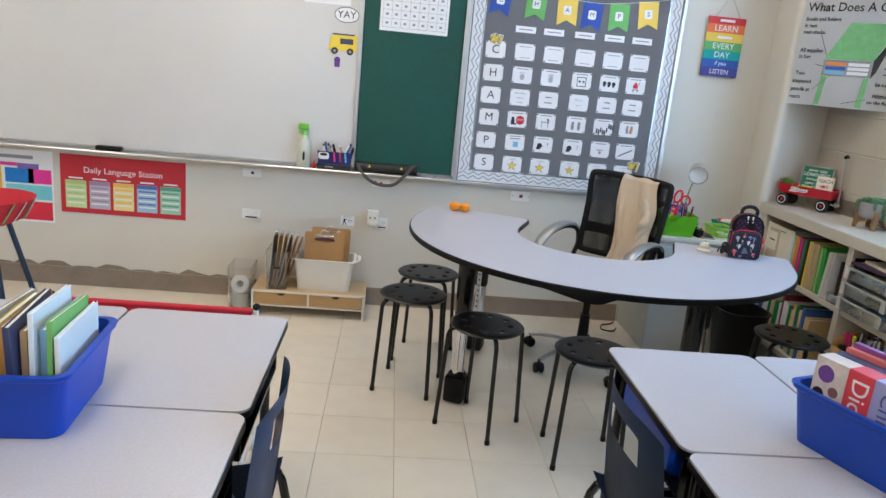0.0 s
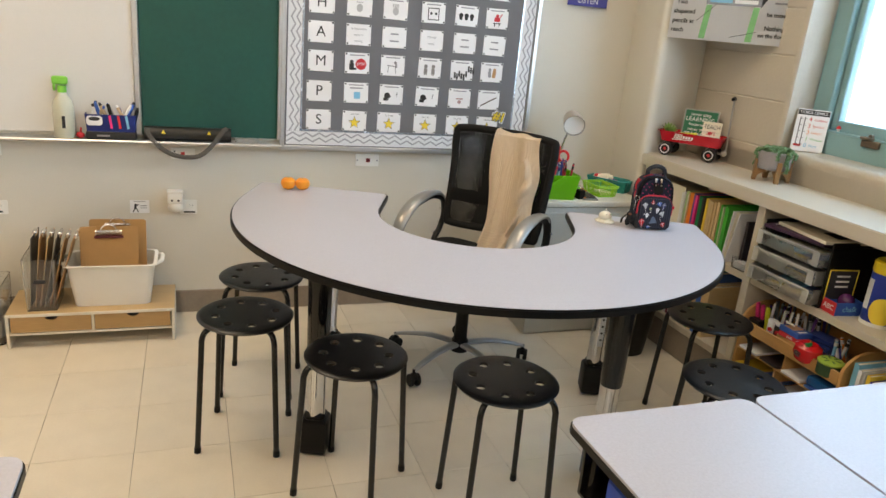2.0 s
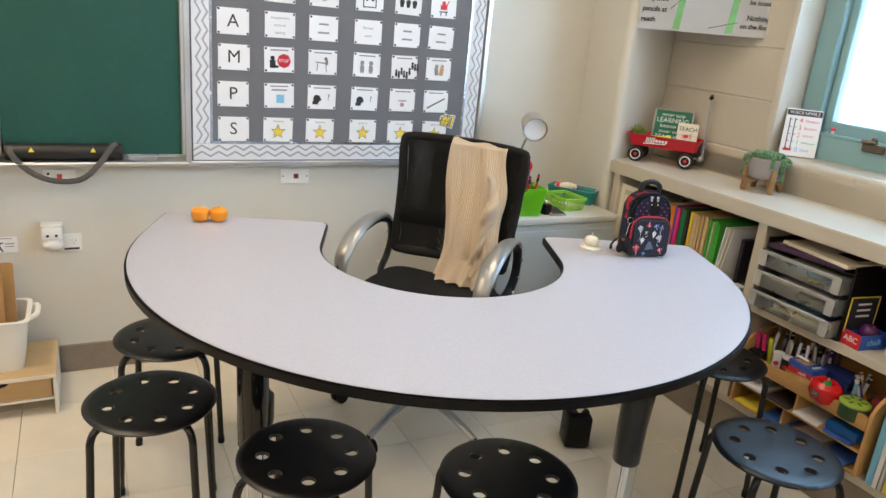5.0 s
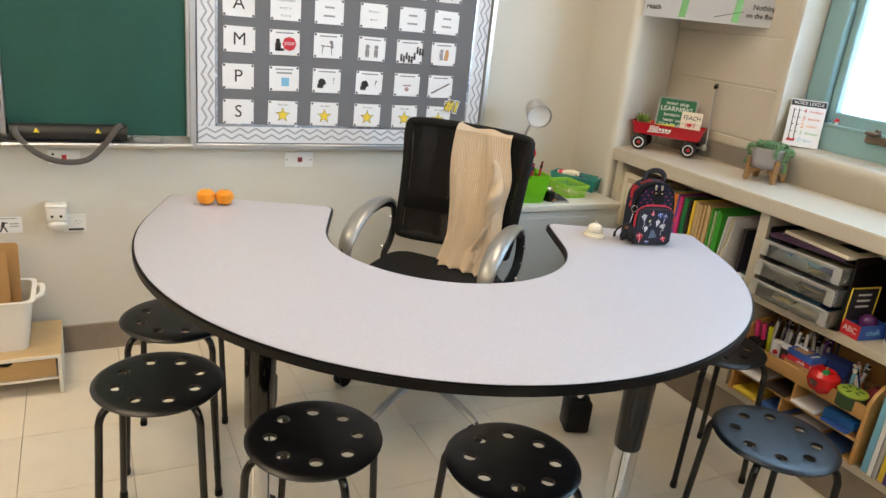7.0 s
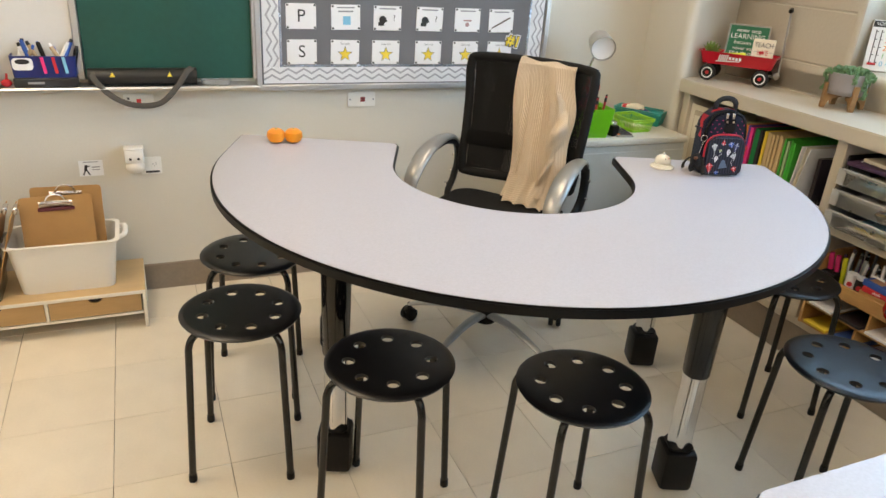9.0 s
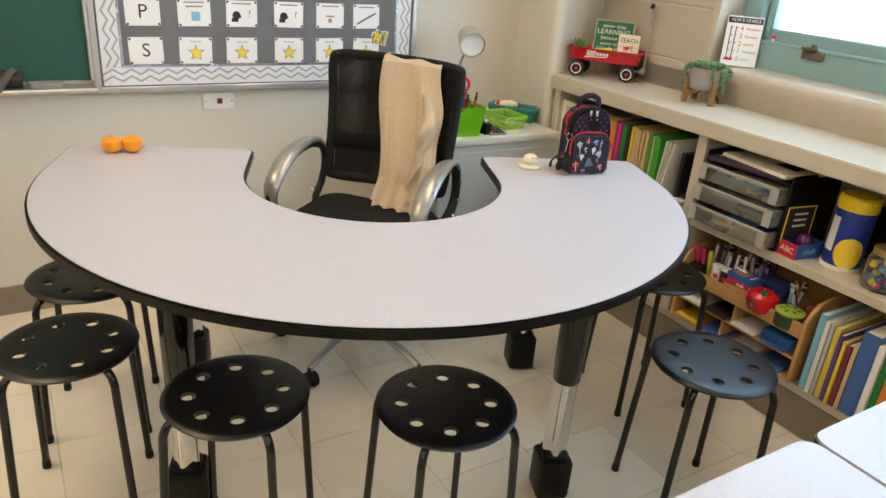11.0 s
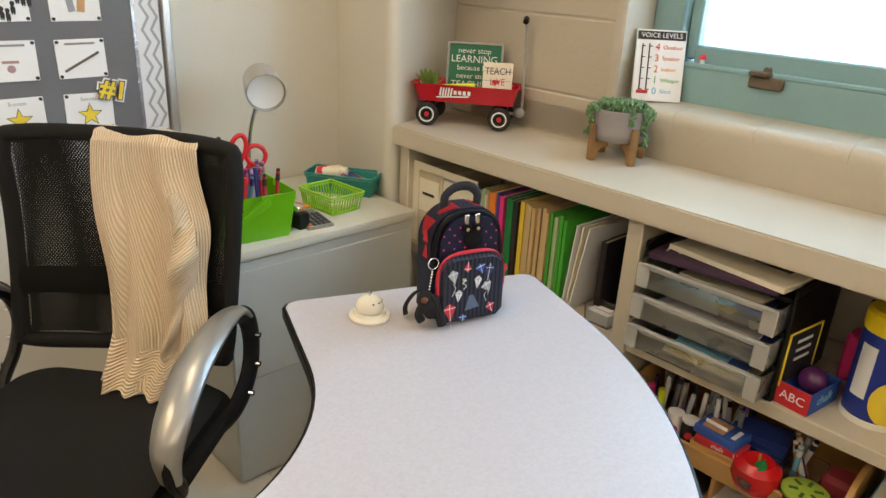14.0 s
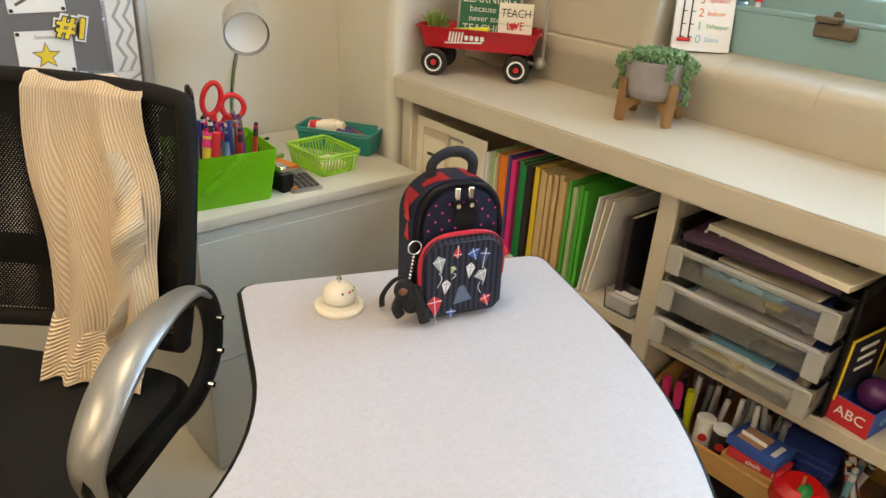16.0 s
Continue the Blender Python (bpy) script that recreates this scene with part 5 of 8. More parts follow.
def clipboard(m, label):
    cb = thing("clipboard", m, label, "clipboard", "clipboards")
    bm = B(); prism(bm, rounded(0.229, 0.318, 0.012, 3), -0.0016, 0.0016)
    part("board", bm, M_CORK, cb)
    bm = B(); sheet(bm, lambda u, v: (-0.052 + 0.104 * u, 0.118 + 0.026 * v, 0.004 + 0.014 * math.sin(v * 2.4) + 0.002 * math.cos(u * 6.28)), 10, 6, 0.0012)
    cl = part("clip", bm, M_CHROME, cb, "chrome spring clip")
    bm = B(); tube(bm, smooth_path([(-0.035, 0.137, 0.013), (-0.022, 0.160, 0.02), (0.0, 0.168, 0.022), (0.022, 0.160, 0.02), (0.035, 0.137, 0.013)], 4), 0.003, 8)
    part("spring", bm, M_CHROME, cl)
    bm = B(); box(bm, (0, 0.114, 0.005), (0.115, 0.012, 0.008), 0.002)
    part("clip_bar", bm, plain("maroon_vinyl", (0.12, 0.02, 0.03)), cl)
    return cb


clipboard(pose(-0.395, 4.215, RZ + 0.177, 80, 0, 2), "brown hardboard clipboard standing in the white tub")
clipboard(pose(-0.365, 4.275, RZ + 0.192, 82, 0, -2), "brown hardboard clipboard behind another in the tub")
cb = thing("clear_file_box", pose(-0.655, 4.225, RZ), "clear plastic file box full of dark clipboards", "box")
bm = B(); hollow(bm, (0.125, 0.20), (0.115, 0.19), 0.225, 0.003, 0.01)
part("body", bm, M_CLEAR, cb)
bm = B(); box(bm, (0, -0.098, 0.13), (0.045, 0.002, 0.016), 0.001)
part("label_slot", bm, M_INK, cb)
for k in range(6):
    bm = B(); box(bm, (0, 0, 0.16), (0.004, 0.17, 0.30), 0.001, pose(-0.042 + 0.017 * k, 0.0, 0.004, 0, 4 + 2.5 * k, 0))
    part("clipboard_edge", bm, M_CORK if k % 3 else plain("dark_board", (0.08, 0.07, 0.06)), cb)
    bm = B(); box(bm, (0.006, -0.02, 0.318), (0.016, 0.05, 0.026), 0.004, pose(-0.042 + 0.017 * k, 0.0, 0.004, 0, 4 + 2.5 * k, 0))
    part("clip", bm, M_CHROME, cb)
bn = thing("clear_bin", pose(-0.868, 4.24, 0), "clear plastic bin holding white rolls on the floor", "bin")
bm = B(); hollow(bm, (0.135, 0.20), (0.125, 0.19), 0.26, 0.003, 0.02)
part("body", bm, M_CLEAR, bn)
for z in (0.055, 0.14):
    bm = B(); lathe(bm, [(0.02, -0.042), (0.052, -0.042), (0.055, -0.03), (0.055, 0.03), (0.052, 0.042), (0.02, 0.042)], 20, pose(0, -0.02, z, 0 if z < 0.1 else 70, 0, 0), True)
    part("paper_roll", bm, M_PAPER, bn, "white paper roll")
bm = B(); tube(bm, smooth_path([(1.46, 4.37, 0.006), (1.42, 4.33, 0.006), (1.36, 4.30, 0.006), (1.34, 4.22, 0.006), (1.40, 4.20, 0.006), (1.44, 4.26, 0.006)], 6), 0.004, 6)
solo("cable", bm, M_BLACKP, Matrix(), "black power cable curled on the floor", "cable")
bm = B(); hollow(bm, (0.27, 0.27), (0.21, 0.21), 0.36, 0.004, 0.095, lip=0.006)
solo("waste_bin", bm, M_BLACKP, pose(1.925, 3.72, 0), "black plastic waste bin beside the shelf", "waste bin")

# ---- on the horseshoe table ----
def build_orange(m):
    o = thing("orange", m, "small bright orange mandarin on the table", "orange", "mandarins")
    bm = B(); lathe(bm, [(0, 0.004), (0.012, 0.001), (0.026, 0.008), (0.0345, 0.026), (0.032, 0.042), (0.020, 0.053), (0.006, 0.0545), (0, 0.053)], 24)
    part("peel", bm, mat("orange_peel", (0.80, 0.28, 0.010), 0.38, var=0.1, scale=25, fine=260, bump=0.5), o)
    bm = B(); cyl(bm, (0, 0, 0.053), (0.001, 0, 0.057), 0.0035, 0.002, 6)
    part("stem", bm, M_GREENI, o)
    return o


TT = 0.7508
o1 = build_orange(pose(0.312, 3.866, TT) @ Matrix.Scale(0.86, 4))
copy_thing(o1, pose(0.367, 3.857, TT, 0, 0, 70))

bl = thing("service_bell", pose(1.488, 3.372, TT) @ Matrix.Scale(0.84, 4), "cream enamel counter bell with painted flowers", "bell")
M_CREAMM = mat("cream_enamel", (0.75, 0.71, 0.60), 0.25, var=0.04)
bm = B(); lathe(bm, [(0, 0), (0.044, 0), (0.0455, 0.004), (0.0445, 0.007), (0.036, 0.0095), (0.034, 0.0155), (0.028, 0.0165), (0, 0.0165)], 28)
part("base", bm, M_CREAMM, bl)
bm = B(); lathe(bm, [(0.0300, 0.019), (0.031, 0.026), (0.0295, 0.034), (0.025, 0.042), (0.017, 0.048), (0.008, 0.0508), (0, 0.0512)], 28)
dome = part("dome", bm, M_CREAMM, bl)
bm = B(); cyl(bm, (0, 0, 0.050), (0, 0, 0.060), 0.003, seg=10); cyl(bm, (0, 0, 0.058), (0, 0, 0.062), 0.005, 0.004, 12)
part("plunger", bm, M_CHROME, bl)
for a, c in ((-80, M_REDI), (-60, M_GREENI), (-110, M_INK), (-35, M_GREENI)):
    bm = B(); ball(bm, (0.0262 * math.cos(radians(a)), 0.0262 * math.sin(radians(a)), 0.0405), 0.0022, (1, 1, 1), 8)
    part("painted_flower", bm, c, dome)

# backpack
bp = thing("backpack", pose(1.638, 3.298, TT, -2, 0, -17), "small navy backpack printed with kites and red dots", "backpack")
M_BAG = mat("navy_printed_nylon", (0.006, 0.009, 0.028), 0.5, var=0.35, scale=60, fine=700, bump=0.4)
M_BAG2 = mat("dark_striped_nylon", (0.006, 0.008, 0.020), 0.5, var=0.3, scale=60, fine=600, bump=0.3)
nt = M_BAG2.node_tree
pin = nt.nodes.new("ShaderNodeTexWave")
pin.bands_direction, pin.inputs["Scale"].default_value, pin.inputs["Distortion"].default_value = "X", 36.0, 0.4
nt.links.new(nt.nodes["Texture Coordinate"].outputs["Object"], pin.inputs["Vector"])
pin_mix = nt.nodes.new("ShaderNodeMix")
pin_mix.data_type = "RGBA"
pin_mix.inputs[6].default_value, pin_mix.inputs[7].default_value = (0.004, 0.005, 0.012, 1), (0.030, 0.034, 0.060, 1)
nt.links.new(pin.outputs["Fac"], pin_mix.inputs[0])
nt.links.new(pin_mix.outputs[2], nt.nodes["Principled BSDF"].inputs["Base Color"])
for dull in (M_BAG, M_BAG2):
    dull.node_tree.nodes["Principled BSDF"].inputs["Specular IOR Level"].default_value = 0.3


def arch(w, h, r, n=10, base=0.012):
    """Tombstone outline."""
    out = [(-w / 2 + base, 0), (w / 2 - base, 0), (w / 2, base)]
    out += [(w / 2 - r + r * math.cos(math.pi / 2 * k / n), h - r + r * math.sin(math.pi / 2 * k / n)) for k in range(n + 1)]
    out += [(-w / 2 + r - r * math.sin(math.pi / 2 * k / n), h - r + r * math.cos(math.pi / 2 * k / n)) for k in range(n + 1)]
    return out + [(-w / 2, base)]


bm = B(); prism(bm, arch(0.142, 0.207, 0.060), -0.040, 0.040, 0.013, facing_south(0, 0, 0.0), 3)
part("body", bm, M_BAG, bp)
bm = B(); prism(bm, arch(0.132, 0.128, 0.034), 0.0, 0.022, 0.008, facing_south(0, -0.040, 0.003), 3)
pocket = part("front_pocket", bm, M_BAG2, bp, "dark striped front pocket with kite prints")
pip = [(-0.0655, 0.060), (-0.0655, 0.095), (-0.055, 0.118), (-0.034, 0.130), (0, 0.1325), (0.034, 0.130), (0.055, 0.118), (0.0655, 0.095), (0.0655, 0.060)]
bm = B(); tube(bm, smooth_path([(x, -0.050, z) for x, z in pip], 5), 0.0042, 8)
part("red_piping", bm, mat("red_webbing", (0.50, 0.01, 0.03), 0.5), bp, "red zip tape")
zp = [(-0.066, 0.085), (-0.066, 0.14), (-0.05, 0.185), (-0.02, 0.2005), (0.02, 0.2005), (0.05, 0.185), (0.066, 0.14), (0.066, 0.085)]
bm = B(); tube(bm, smooth_path([(x, -0.033, z) for x, z in zp], 5), 0.0042, 8)
part("main_zip", bm, M_BLACKP, bp, "black coiled main zip")
bm = B(); tube(bm, smooth_path([(-0.032, 0.002, 0.200), (-0.032, 0.0, 0.224), (-0.012, 0.0, 0.238), (0.014, 0.0, 0.238), (0.032, 0.0, 0.224), (0.032, 0.002, 0.200)], 6), 0.0085, 8, flat=0.4, up=(0, 1, 0))
part("handle", bm, mat("black_webbing", (0.012, 0.013, 0.02), 0.7), bp, "black webbing handle")
for x in (-0.009, 0.012):
    bm = B(); box(bm, (x, -0.041, 0.190), (0.009, 0.005, 0.018), 0.0015)
    pl = part("zip_puller", bm, M_CHROME, bp, "steel zip puller")
    bm = B(); disc(bm, x, 0.173, 0.009, pose(0, -0.0425, 0, 90), n=18, z0=0, z1=0.003)
    part("puller_disc", bm, M_BLACKP, pl)
    bm = B(); disc(bm, x, 0.173, 0.0035, pose(0, -0.046, 0, 90), n=12, z0=0, z1=0.001)
    part("rivet", bm, M_CHROME, pl)
bm = B(); disc(bm, 0.006, 0.152, 0.019, pose(0, -0.0405, 0, 90), n=24, z0=0, z1=0.002)
part("rubber_badge", bm, M_BLACKP, bp, "round dark rubber badge")
for r_ in range(4):
    for c_ in range(6):
        x, z = -0.052 + 0.021 * c_ + (0.0105 if r_ % 2 else 0), 0.138 + 0.0125 * r_
        if abs(x) < 0.060 - max(0, z - 0.165) * 0.9 and math.hypot(x - 0.006, z - 0.152) > 0.021 and z < 0.182:
            bm = B(); disc(bm, x, z, 0.0017, pose(0, -0.0402, 0, 90), n=8, z0=0, z1=0.0006)
            part("red_dot", bm, M_PINK, bp)


def kite(x, z, w, h, rot, material, tail=None):
    m = pose(0, -0.0622, 0, 90) @ pose(x, z, 0, 0, 0, rot)
    bm = B(); prism(bm, [(0, h * 0.4), (w / 2, h * 0.12), (0, -h * 0.6), (-w / 2, h * 0.12)], 0, 0.0006, 0, m)
    part("kite_print", bm, material, pocket)
    bm = B(); slab(bm, 0, -h * 0.1, 0.0008, h * 0.95, m, 0.0010); slab(bm, 0, h * 0.12, w * 0.95, 0.0008, m, 0.0010)
    part("kite_line", bm, M_PAPER if material is not M_PAPER else M_GREYINK, pocket)
    if tail:
        bm = B(); tube(bm, smooth_path([(x, -0.0624, z - h * 0.55), (x + tail * 0.6, -0.0626, z - h * 0.9), (x - tail * 0.2, -0.0626, z - h * 1.4)], 4), 0.0005, 5)
        part("kite_tail", bm, M_PAPER, pocket)


M_STRIPE = plain("grey_stripe_print", (0.40, 0.42, 0.42))
for a in ((-0.042, 0.096, 0.020, 0.028, 12, M_STRIPE, 0.008), (-0.014, 0.108, 0.014, 0.020, 178, M_REDI, 0), (0.012, 0.105, 0.020, 0.020, 20, M_BLUE, 0), (0.030, 0.098, 0.016, 0.034, -8, plain("dull_blue", (0.04, 0.045, 0.16)), 0.006),
          (0.008, 0.080, 0.015, 0.026, -6, M_PAPER, 0), (0.026, 0.068, 0.022, 0.022, 25, M_STRIPE, -0.006), (-0.030, 0.058, 0.015, 0.024, -5, M_PAPER, 0), (-0.047, 0.030, 0.024, 0.034, 6, M_REDI, 0.006), (0.036, 0.026, 0.018, 0.022, 20, M_REDI, 0),
          (-0.020, 0.084, 0.010, 0.012, -25, plain("olive_print", (0.35, 0.40, 0.12)), 0.008), (-0.02, 0.012, 0.016, 0.016, 0, M_BLUE, 0)):
    kite(*a)
bm = B(); prism(bm, [(-0.014, 0), (0.016, 0.003), (0.004, 0.028), (-0.004, 0.028)], 0, 0.0006, 0, pose(0, -0.0622, 0, 90) @ pose(-0.003, 0.026, 0, 0, 0, 4))
part("blue_shape_print", bm, plain("slate_print", (0.10, 0.14, 0.22)), pocket)
# side pieces: key ring, plush tassel, red pull
bm = B(); tube(bm, [(-0.074 + 0.010 * math.cos(a), -0.046, 0.118 + 0.010 * math.sin(a)) for a in [2 * math.pi * k / 20 for k in range(20)]], 0.0011, 6, True, up=(0, 1, 0))
part("key_ring", bm, M_CHROME, bp, "steel key ring")
for k in range(7):
    bm = B(); ball(bm, (-0.076 - 0.0008 * k, -0.047, 0.104 - 0.0055 * k), 0.0022, (1, 1, 1), 8)
    part("chain_link", bm, M_CHROME, bp)
M_FUR = mat("black_plush", (0.012, 0.013, 0.017), 0.95, var=0.5, scale=80, fine=500, bump=1.0)
bm = B()
ball(bm, (-0.088, -0.045, 0.052), 0.017, (0.95, 0.8, 1.0), 14)
tube(bm, smooth_path([(-0.078, -0.048, 0.058), (-0.071, -0.056, 0.040), (-0.066, -0.062, 0.020), (-0.063, -0.066, 0.006)], 4), 0.0085, 8)
tube(bm, smooth_path([(-0.094, -0.045, 0.040), (-0.099, -0.044, 0.024), (-0.094, -0.046, 0.012)], 4), 0.008, 8)
ball(bm, (-0.079, -0.050, 0.036), 0.016, (1, 0.8, 1.3), 12)
part("plush_charm", bm, M_FUR, bp, "dark plush key charm")
bm = B(); ball(bm, (-0.094, -0.056, 0.056), 0.007, (1, 0.7, 0.8), 10)
part("charm_patch", bm, mat("brown_felt", (0.16, 0.06, 0.03), 0.9), bp)
bm = B(); ball(bm, (0.074, -0.042, 0.090), 0.0075, (0.7, 1, 1), 12); cyl(bm, (0.072, -0.042, 0.096), (0.070, -0.040, 0.108), 0.0012, seg=6)
part("side_pull", bm, M_REDI, bp, "red round zip pull")
bm = B(); tube(bm, smooth_path([(-0.068, 0.010, 0.045), (-0.085, 0.01, 0.04), (-0.105, 0.0, 0.025), (-0.110, -0.012, 0.012)], 4), 0.006, 8, flat=0.3)
part("strap", bm, M_BLACKP, bp, "black shoulder strap")
# red patches that follow the rounded top
for side, a0, a1, y0, y1 in ((-1, 92, 128, -0.026, 0.012), (1, 96, 140, -0.020, 0.022), (-1, 140, 172, -0.018, 0.024)):
    def patch(u, v, side=side, a0=a0, a1=a1, y0=y0, y1=y1):
        a = radians(a0 + (a1 - a0) * u)
        return (side * (0.011 - 0.0606 * math.cos(a)), y0 + (y1 - y0) * (0.5 + (v - 0.5) * (1 - 0.75 * u)), 0.147 + 0.0606 * math.sin(a))
    bm = B(); sheet(bm, patch, 8, 4, 0.0006)
    part("kite_print", bm, M_REDI, bp)
for z in (0.13, 0.16):
    bm = B(); prism(bm, [(-0.010, -0.014), (0.010, -0.014), (0.004, 0.014)], 0, 0.0006, 0, pose(-0.0712, -0.005, z, 90, 0, -90))
    part("kite_print", bm, M_REDI, bp)

# ---- cardigan over the chair back ----
M_KNIT = mat("beige_rib_knit", (0.70, 0.52, 0.35), 0.85, var=0.10, scale=14, fine=300, bump=0.2)
nt = M_KNIT.node_tree
tc = nt.nodes.new("ShaderNodeTexCoord")
wave = nt.nodes.new("ShaderNodeTexWave")
wave.wave_type, wave.bands_direction = "BANDS", "X"
wave.inputs["Scale"].default_value, wave.inputs["Distortion"].default_value = 1.0, 0.6
wave.inputs["Detail Scale"].default_value = 2.0
nt.links.new(tc.outputs["UV"], wave.inputs["Vector"])
rib = nt.nodes.new("ShaderNodeBump")
rib.inputs["Strength"].default_value, rib.inputs["Distance"].default_value = 0.8, 0.004
nt.links.new(wave.outputs["Fac"], rib.inputs["Height"])
nt.links.new(rib.outputs[0], nt.nodes["Principled BSDF"].inputs["Normal"])
# darker colour in the grooves stands for the shade between ribs
groove_shade = nt.nodes.new("ShaderNodeMix")
groove_shade.data_type, groove_shade.blend_type = "RGBA", "MIX"
groove_shade.inputs[6].default_value, groove_shade.inputs[7].default_value = (0.66, 0.505, 0.35, 1), (0.84, 0.71, 0.545, 1)
nt.links.new(wave.outputs["Fac"], groove_shade.inputs[0])
nt.links.new(groove_shade.outputs[2], nt.nodes["Principled BSDF"].inputs["Base Color"])


def drape(name, fn, ribs, nu, nv, parent, label=""):
    """A cloth sheet fn(u, v); ribs(u, v) counts the knitted ribs across it."""
    t = B()
    uvl = t.loops.layers.uv.new("knit")
    g = [[t.verts.new(fn(i / nu, j / nv)) for j in range(nv + 1)] for i in range(nu + 1)]
    for i in range(nu):
        for j in range(nv):
            f = t.faces.new((g[i][j], g[i + 1][j], g[i + 1][j + 1], g[i][j + 1]))
            for l, (a, b) in zip(f.loops, ((i, j), (i + 1, j), (i + 1, j + 1), (i, j + 1))):
                l[uvl].uv = (0.314 * ribs(a / nu, b / nv), 0.6 * b / nv)
    bmesh.ops.recalc_face_normals(t, faces=t.faces[:])
    bmesh.ops.solidify(t, geom=t.faces[:], thickness=0.003)
    return part(name, t, M_KNIT, parent, label)


cg = thing("cardigan", CH, "beige ribbed knit cardigan draped over the office chair back", "cardigan")


def folds(u, k):
    """Height of the cloth over the chair back: broad pleats and two sharp creases."""
    broad = 0.016 * (1 + math.sin(6.283 * (1.75 * u - 0.42 * k) + 0.4)) + 0.006 * math.sin(6.283 * (3.0 * u - 0.3 * k) + 1.2) + 0.004 * math.sin(6.283 * (4.1 * u + 0.6 * k) + 2.0)
    crease = 0.020 * math.exp(-((u - 0.47 - 0.10 * k) / 0.028) ** 2) + 0.013 * math.exp(-((u - 0.20 - 0.05 * math.sin(5 * k)) / 0.030) ** 2)
    return max(0.0, broad - crease * min(1, 0.5 + k)) * min(1, 0.12 + 2.6 * k)


def main_drape(u, v):
    """v runs from the rear hem over the back's top edge to the front hem."""
    kk = max(0.0, (v - 0.36) / 0.64)
    if v < 0.28:
        off, h = 0.030 + 0.010 * math.sin(u * 12), 0.62 + 0.36 * v / 0.28
    elif v < 0.36:
        a = math.pi * (v - 0.28) / 0.08
        off, h = 0.004 + 0.028 * math.cos(a), 1.0 + (0.040 + 0.010 * math.sin(u * 11 + 1)) * math.sin(a)
    else:
        off, h = -0.028 - 0.012 * kk - folds(u, kk), 1.0 - 1.13 * kk
    ul = 0.605 - 0.05 * kk + 0.018 * math.sin(kk * 6) + 0.05 * max(0, kk - 0.8) * 3
    ur = 0.150 - 0.09 * kk - 0.03 * math.sin(kk * 4) + 0.012 * math.sin(kk * 15)
    x, y, z = back_pt(ul + (ur - ul) * u, h, off)
    if h < 0:
        x += 0.12 * h
    return (x, y, max(z, 0.502) + (0.004 * math.sin(u * 20) if kk > 0.95 else 0))


def main_ribs(u, v):
    k = max(0.0, (v - 0.36) / 0.64)
    return 42 * u - 17 * k ** 1.6 + 1.6 * math.sin(5 * k + 4 * u)


drape("body", main_drape, main_ribs, 90, 110, cg)


def sleeve(u, v):
    """The sleeve hangs in a rolled bunch beside the front panel."""
    h = 0.80 - 0.86 * v
    off = -0.044 - 0.016 * min(1, 3 * v) - 0.026 * math.sin(u * math.pi) - 0.008 * math.sin(v * 17 + u * 3) - 0.005 * math.sin(v * 31 + u * 7)
    uc = 0.235 - 0.035 * math.sin(v * 5) - 0.06 * v
    uu = uc + (u - 0.5) * (-0.12 - 0.05 * math.sin(v * 7)) * min(1.0, 0.25 + 2.5 * v)
    x, y, z = back_pt(uu, h, off)
    return (x, y, max(z, 0.506))


drape("sleeve", sleeve, lambda u, v: 62 * v + 9 * u, 20, 80, cg, "folded sleeve")


def hem(u, v):
    uu = 0.525 - 0.36 * u
    h = 0.10 - 0.25 * v - 0.10 * u * (1 - v)
    x, y, z = back_pt(uu, h, -0.056 - 0.012 * math.sin(u * 18 + v * 2) - 0.03 * v)
    return (x, y, max(z, 0.503))


drape("hem", hem, lambda u, v: 15 * v + 8 * u, 40, 20, cg, "ribbed hem")

# ---- on the cabinet ----
KZ = CAB_Z + 0.0005
lm = thing("desk_lamp", pose(1.752, 4.285, KZ), "grey gooseneck desk lamp, switched off", "desk lamp")
M_LGREY = mat("grey_lamp_enamel", (0.36, 0.355, 0.34), 0.4, var=0.06)
bm = B(); lathe(bm, [(0, 0), (0.062, 0), (0.064, 0.006), (0.055, 0.018), (0.012, 0.024), (0, 0.024)], 28)
part("base", bm, M_LGREY, lm)
bm = B(); tube(bm, smooth_path([(0, 0, 0.02), (0.004, 0.004, 0.12), (0.006, -0.012, 0.21), (0.006, -0.045, 0.275), (0.004, -0.075, 0.305)], 8), 0.006, 10)
part("gooseneck", bm, M_CHROME, lm)
AX = Vector((-0.34, -0.90, -0.26)).normalized()
LM = Matrix.Translation((-0.006, -0.128, 0.328)) @ AX.to_track_quat("Z", "Y").to_matrix().to_4x4()
bm = B(); lathe(bm, [(0.052, 0.0), (0.0535, 0.0), (0.050, -0.05), (0.046, -0.095), (0.030, -0.112), (0.0, -0.114), (0.0, -0.110), (0.028, -0.108), (0.043, -0.093), (0.047, -0.05)], 32, LM, True)
part("shade", bm, M_LGREY, lm, "grey cylinder shade")
bm = B(); lathe(bm, [(0, -0.016), (0.030, -0.013), (0.0485, -0.008), (0.0485, -0.012), (0, -0.022)], 28, LM)
part("diffuser", bm, mat("frosted_diffuser", (0.82, 0.82, 0.82), 0.4, var=0.02), lm, "white frosted diffuser")

cd = thing("pencil_caddy", pose(1.604, 4.046, KZ, 0, 0, -6) @ Matrix.Scale(1.2, 4), "translucent green plastic caddy full of pens and scissors", "caddy")
bm = B(); hollow(bm, (0.176, 0.158), (0.150, 0.134), 0.100, 0.0025, 0.006)
part("body", bm, M_GREEN, cd, "translucent bright green tub")
bm = B(); box(bm, (0, 0, 0), (0.092, 0.004, 0.016), 0.001, pose(-0.012, -0.077, 0.062, 0, -33, 0))
part("handle", bm, M_GREEN, cd, "folded green handle")


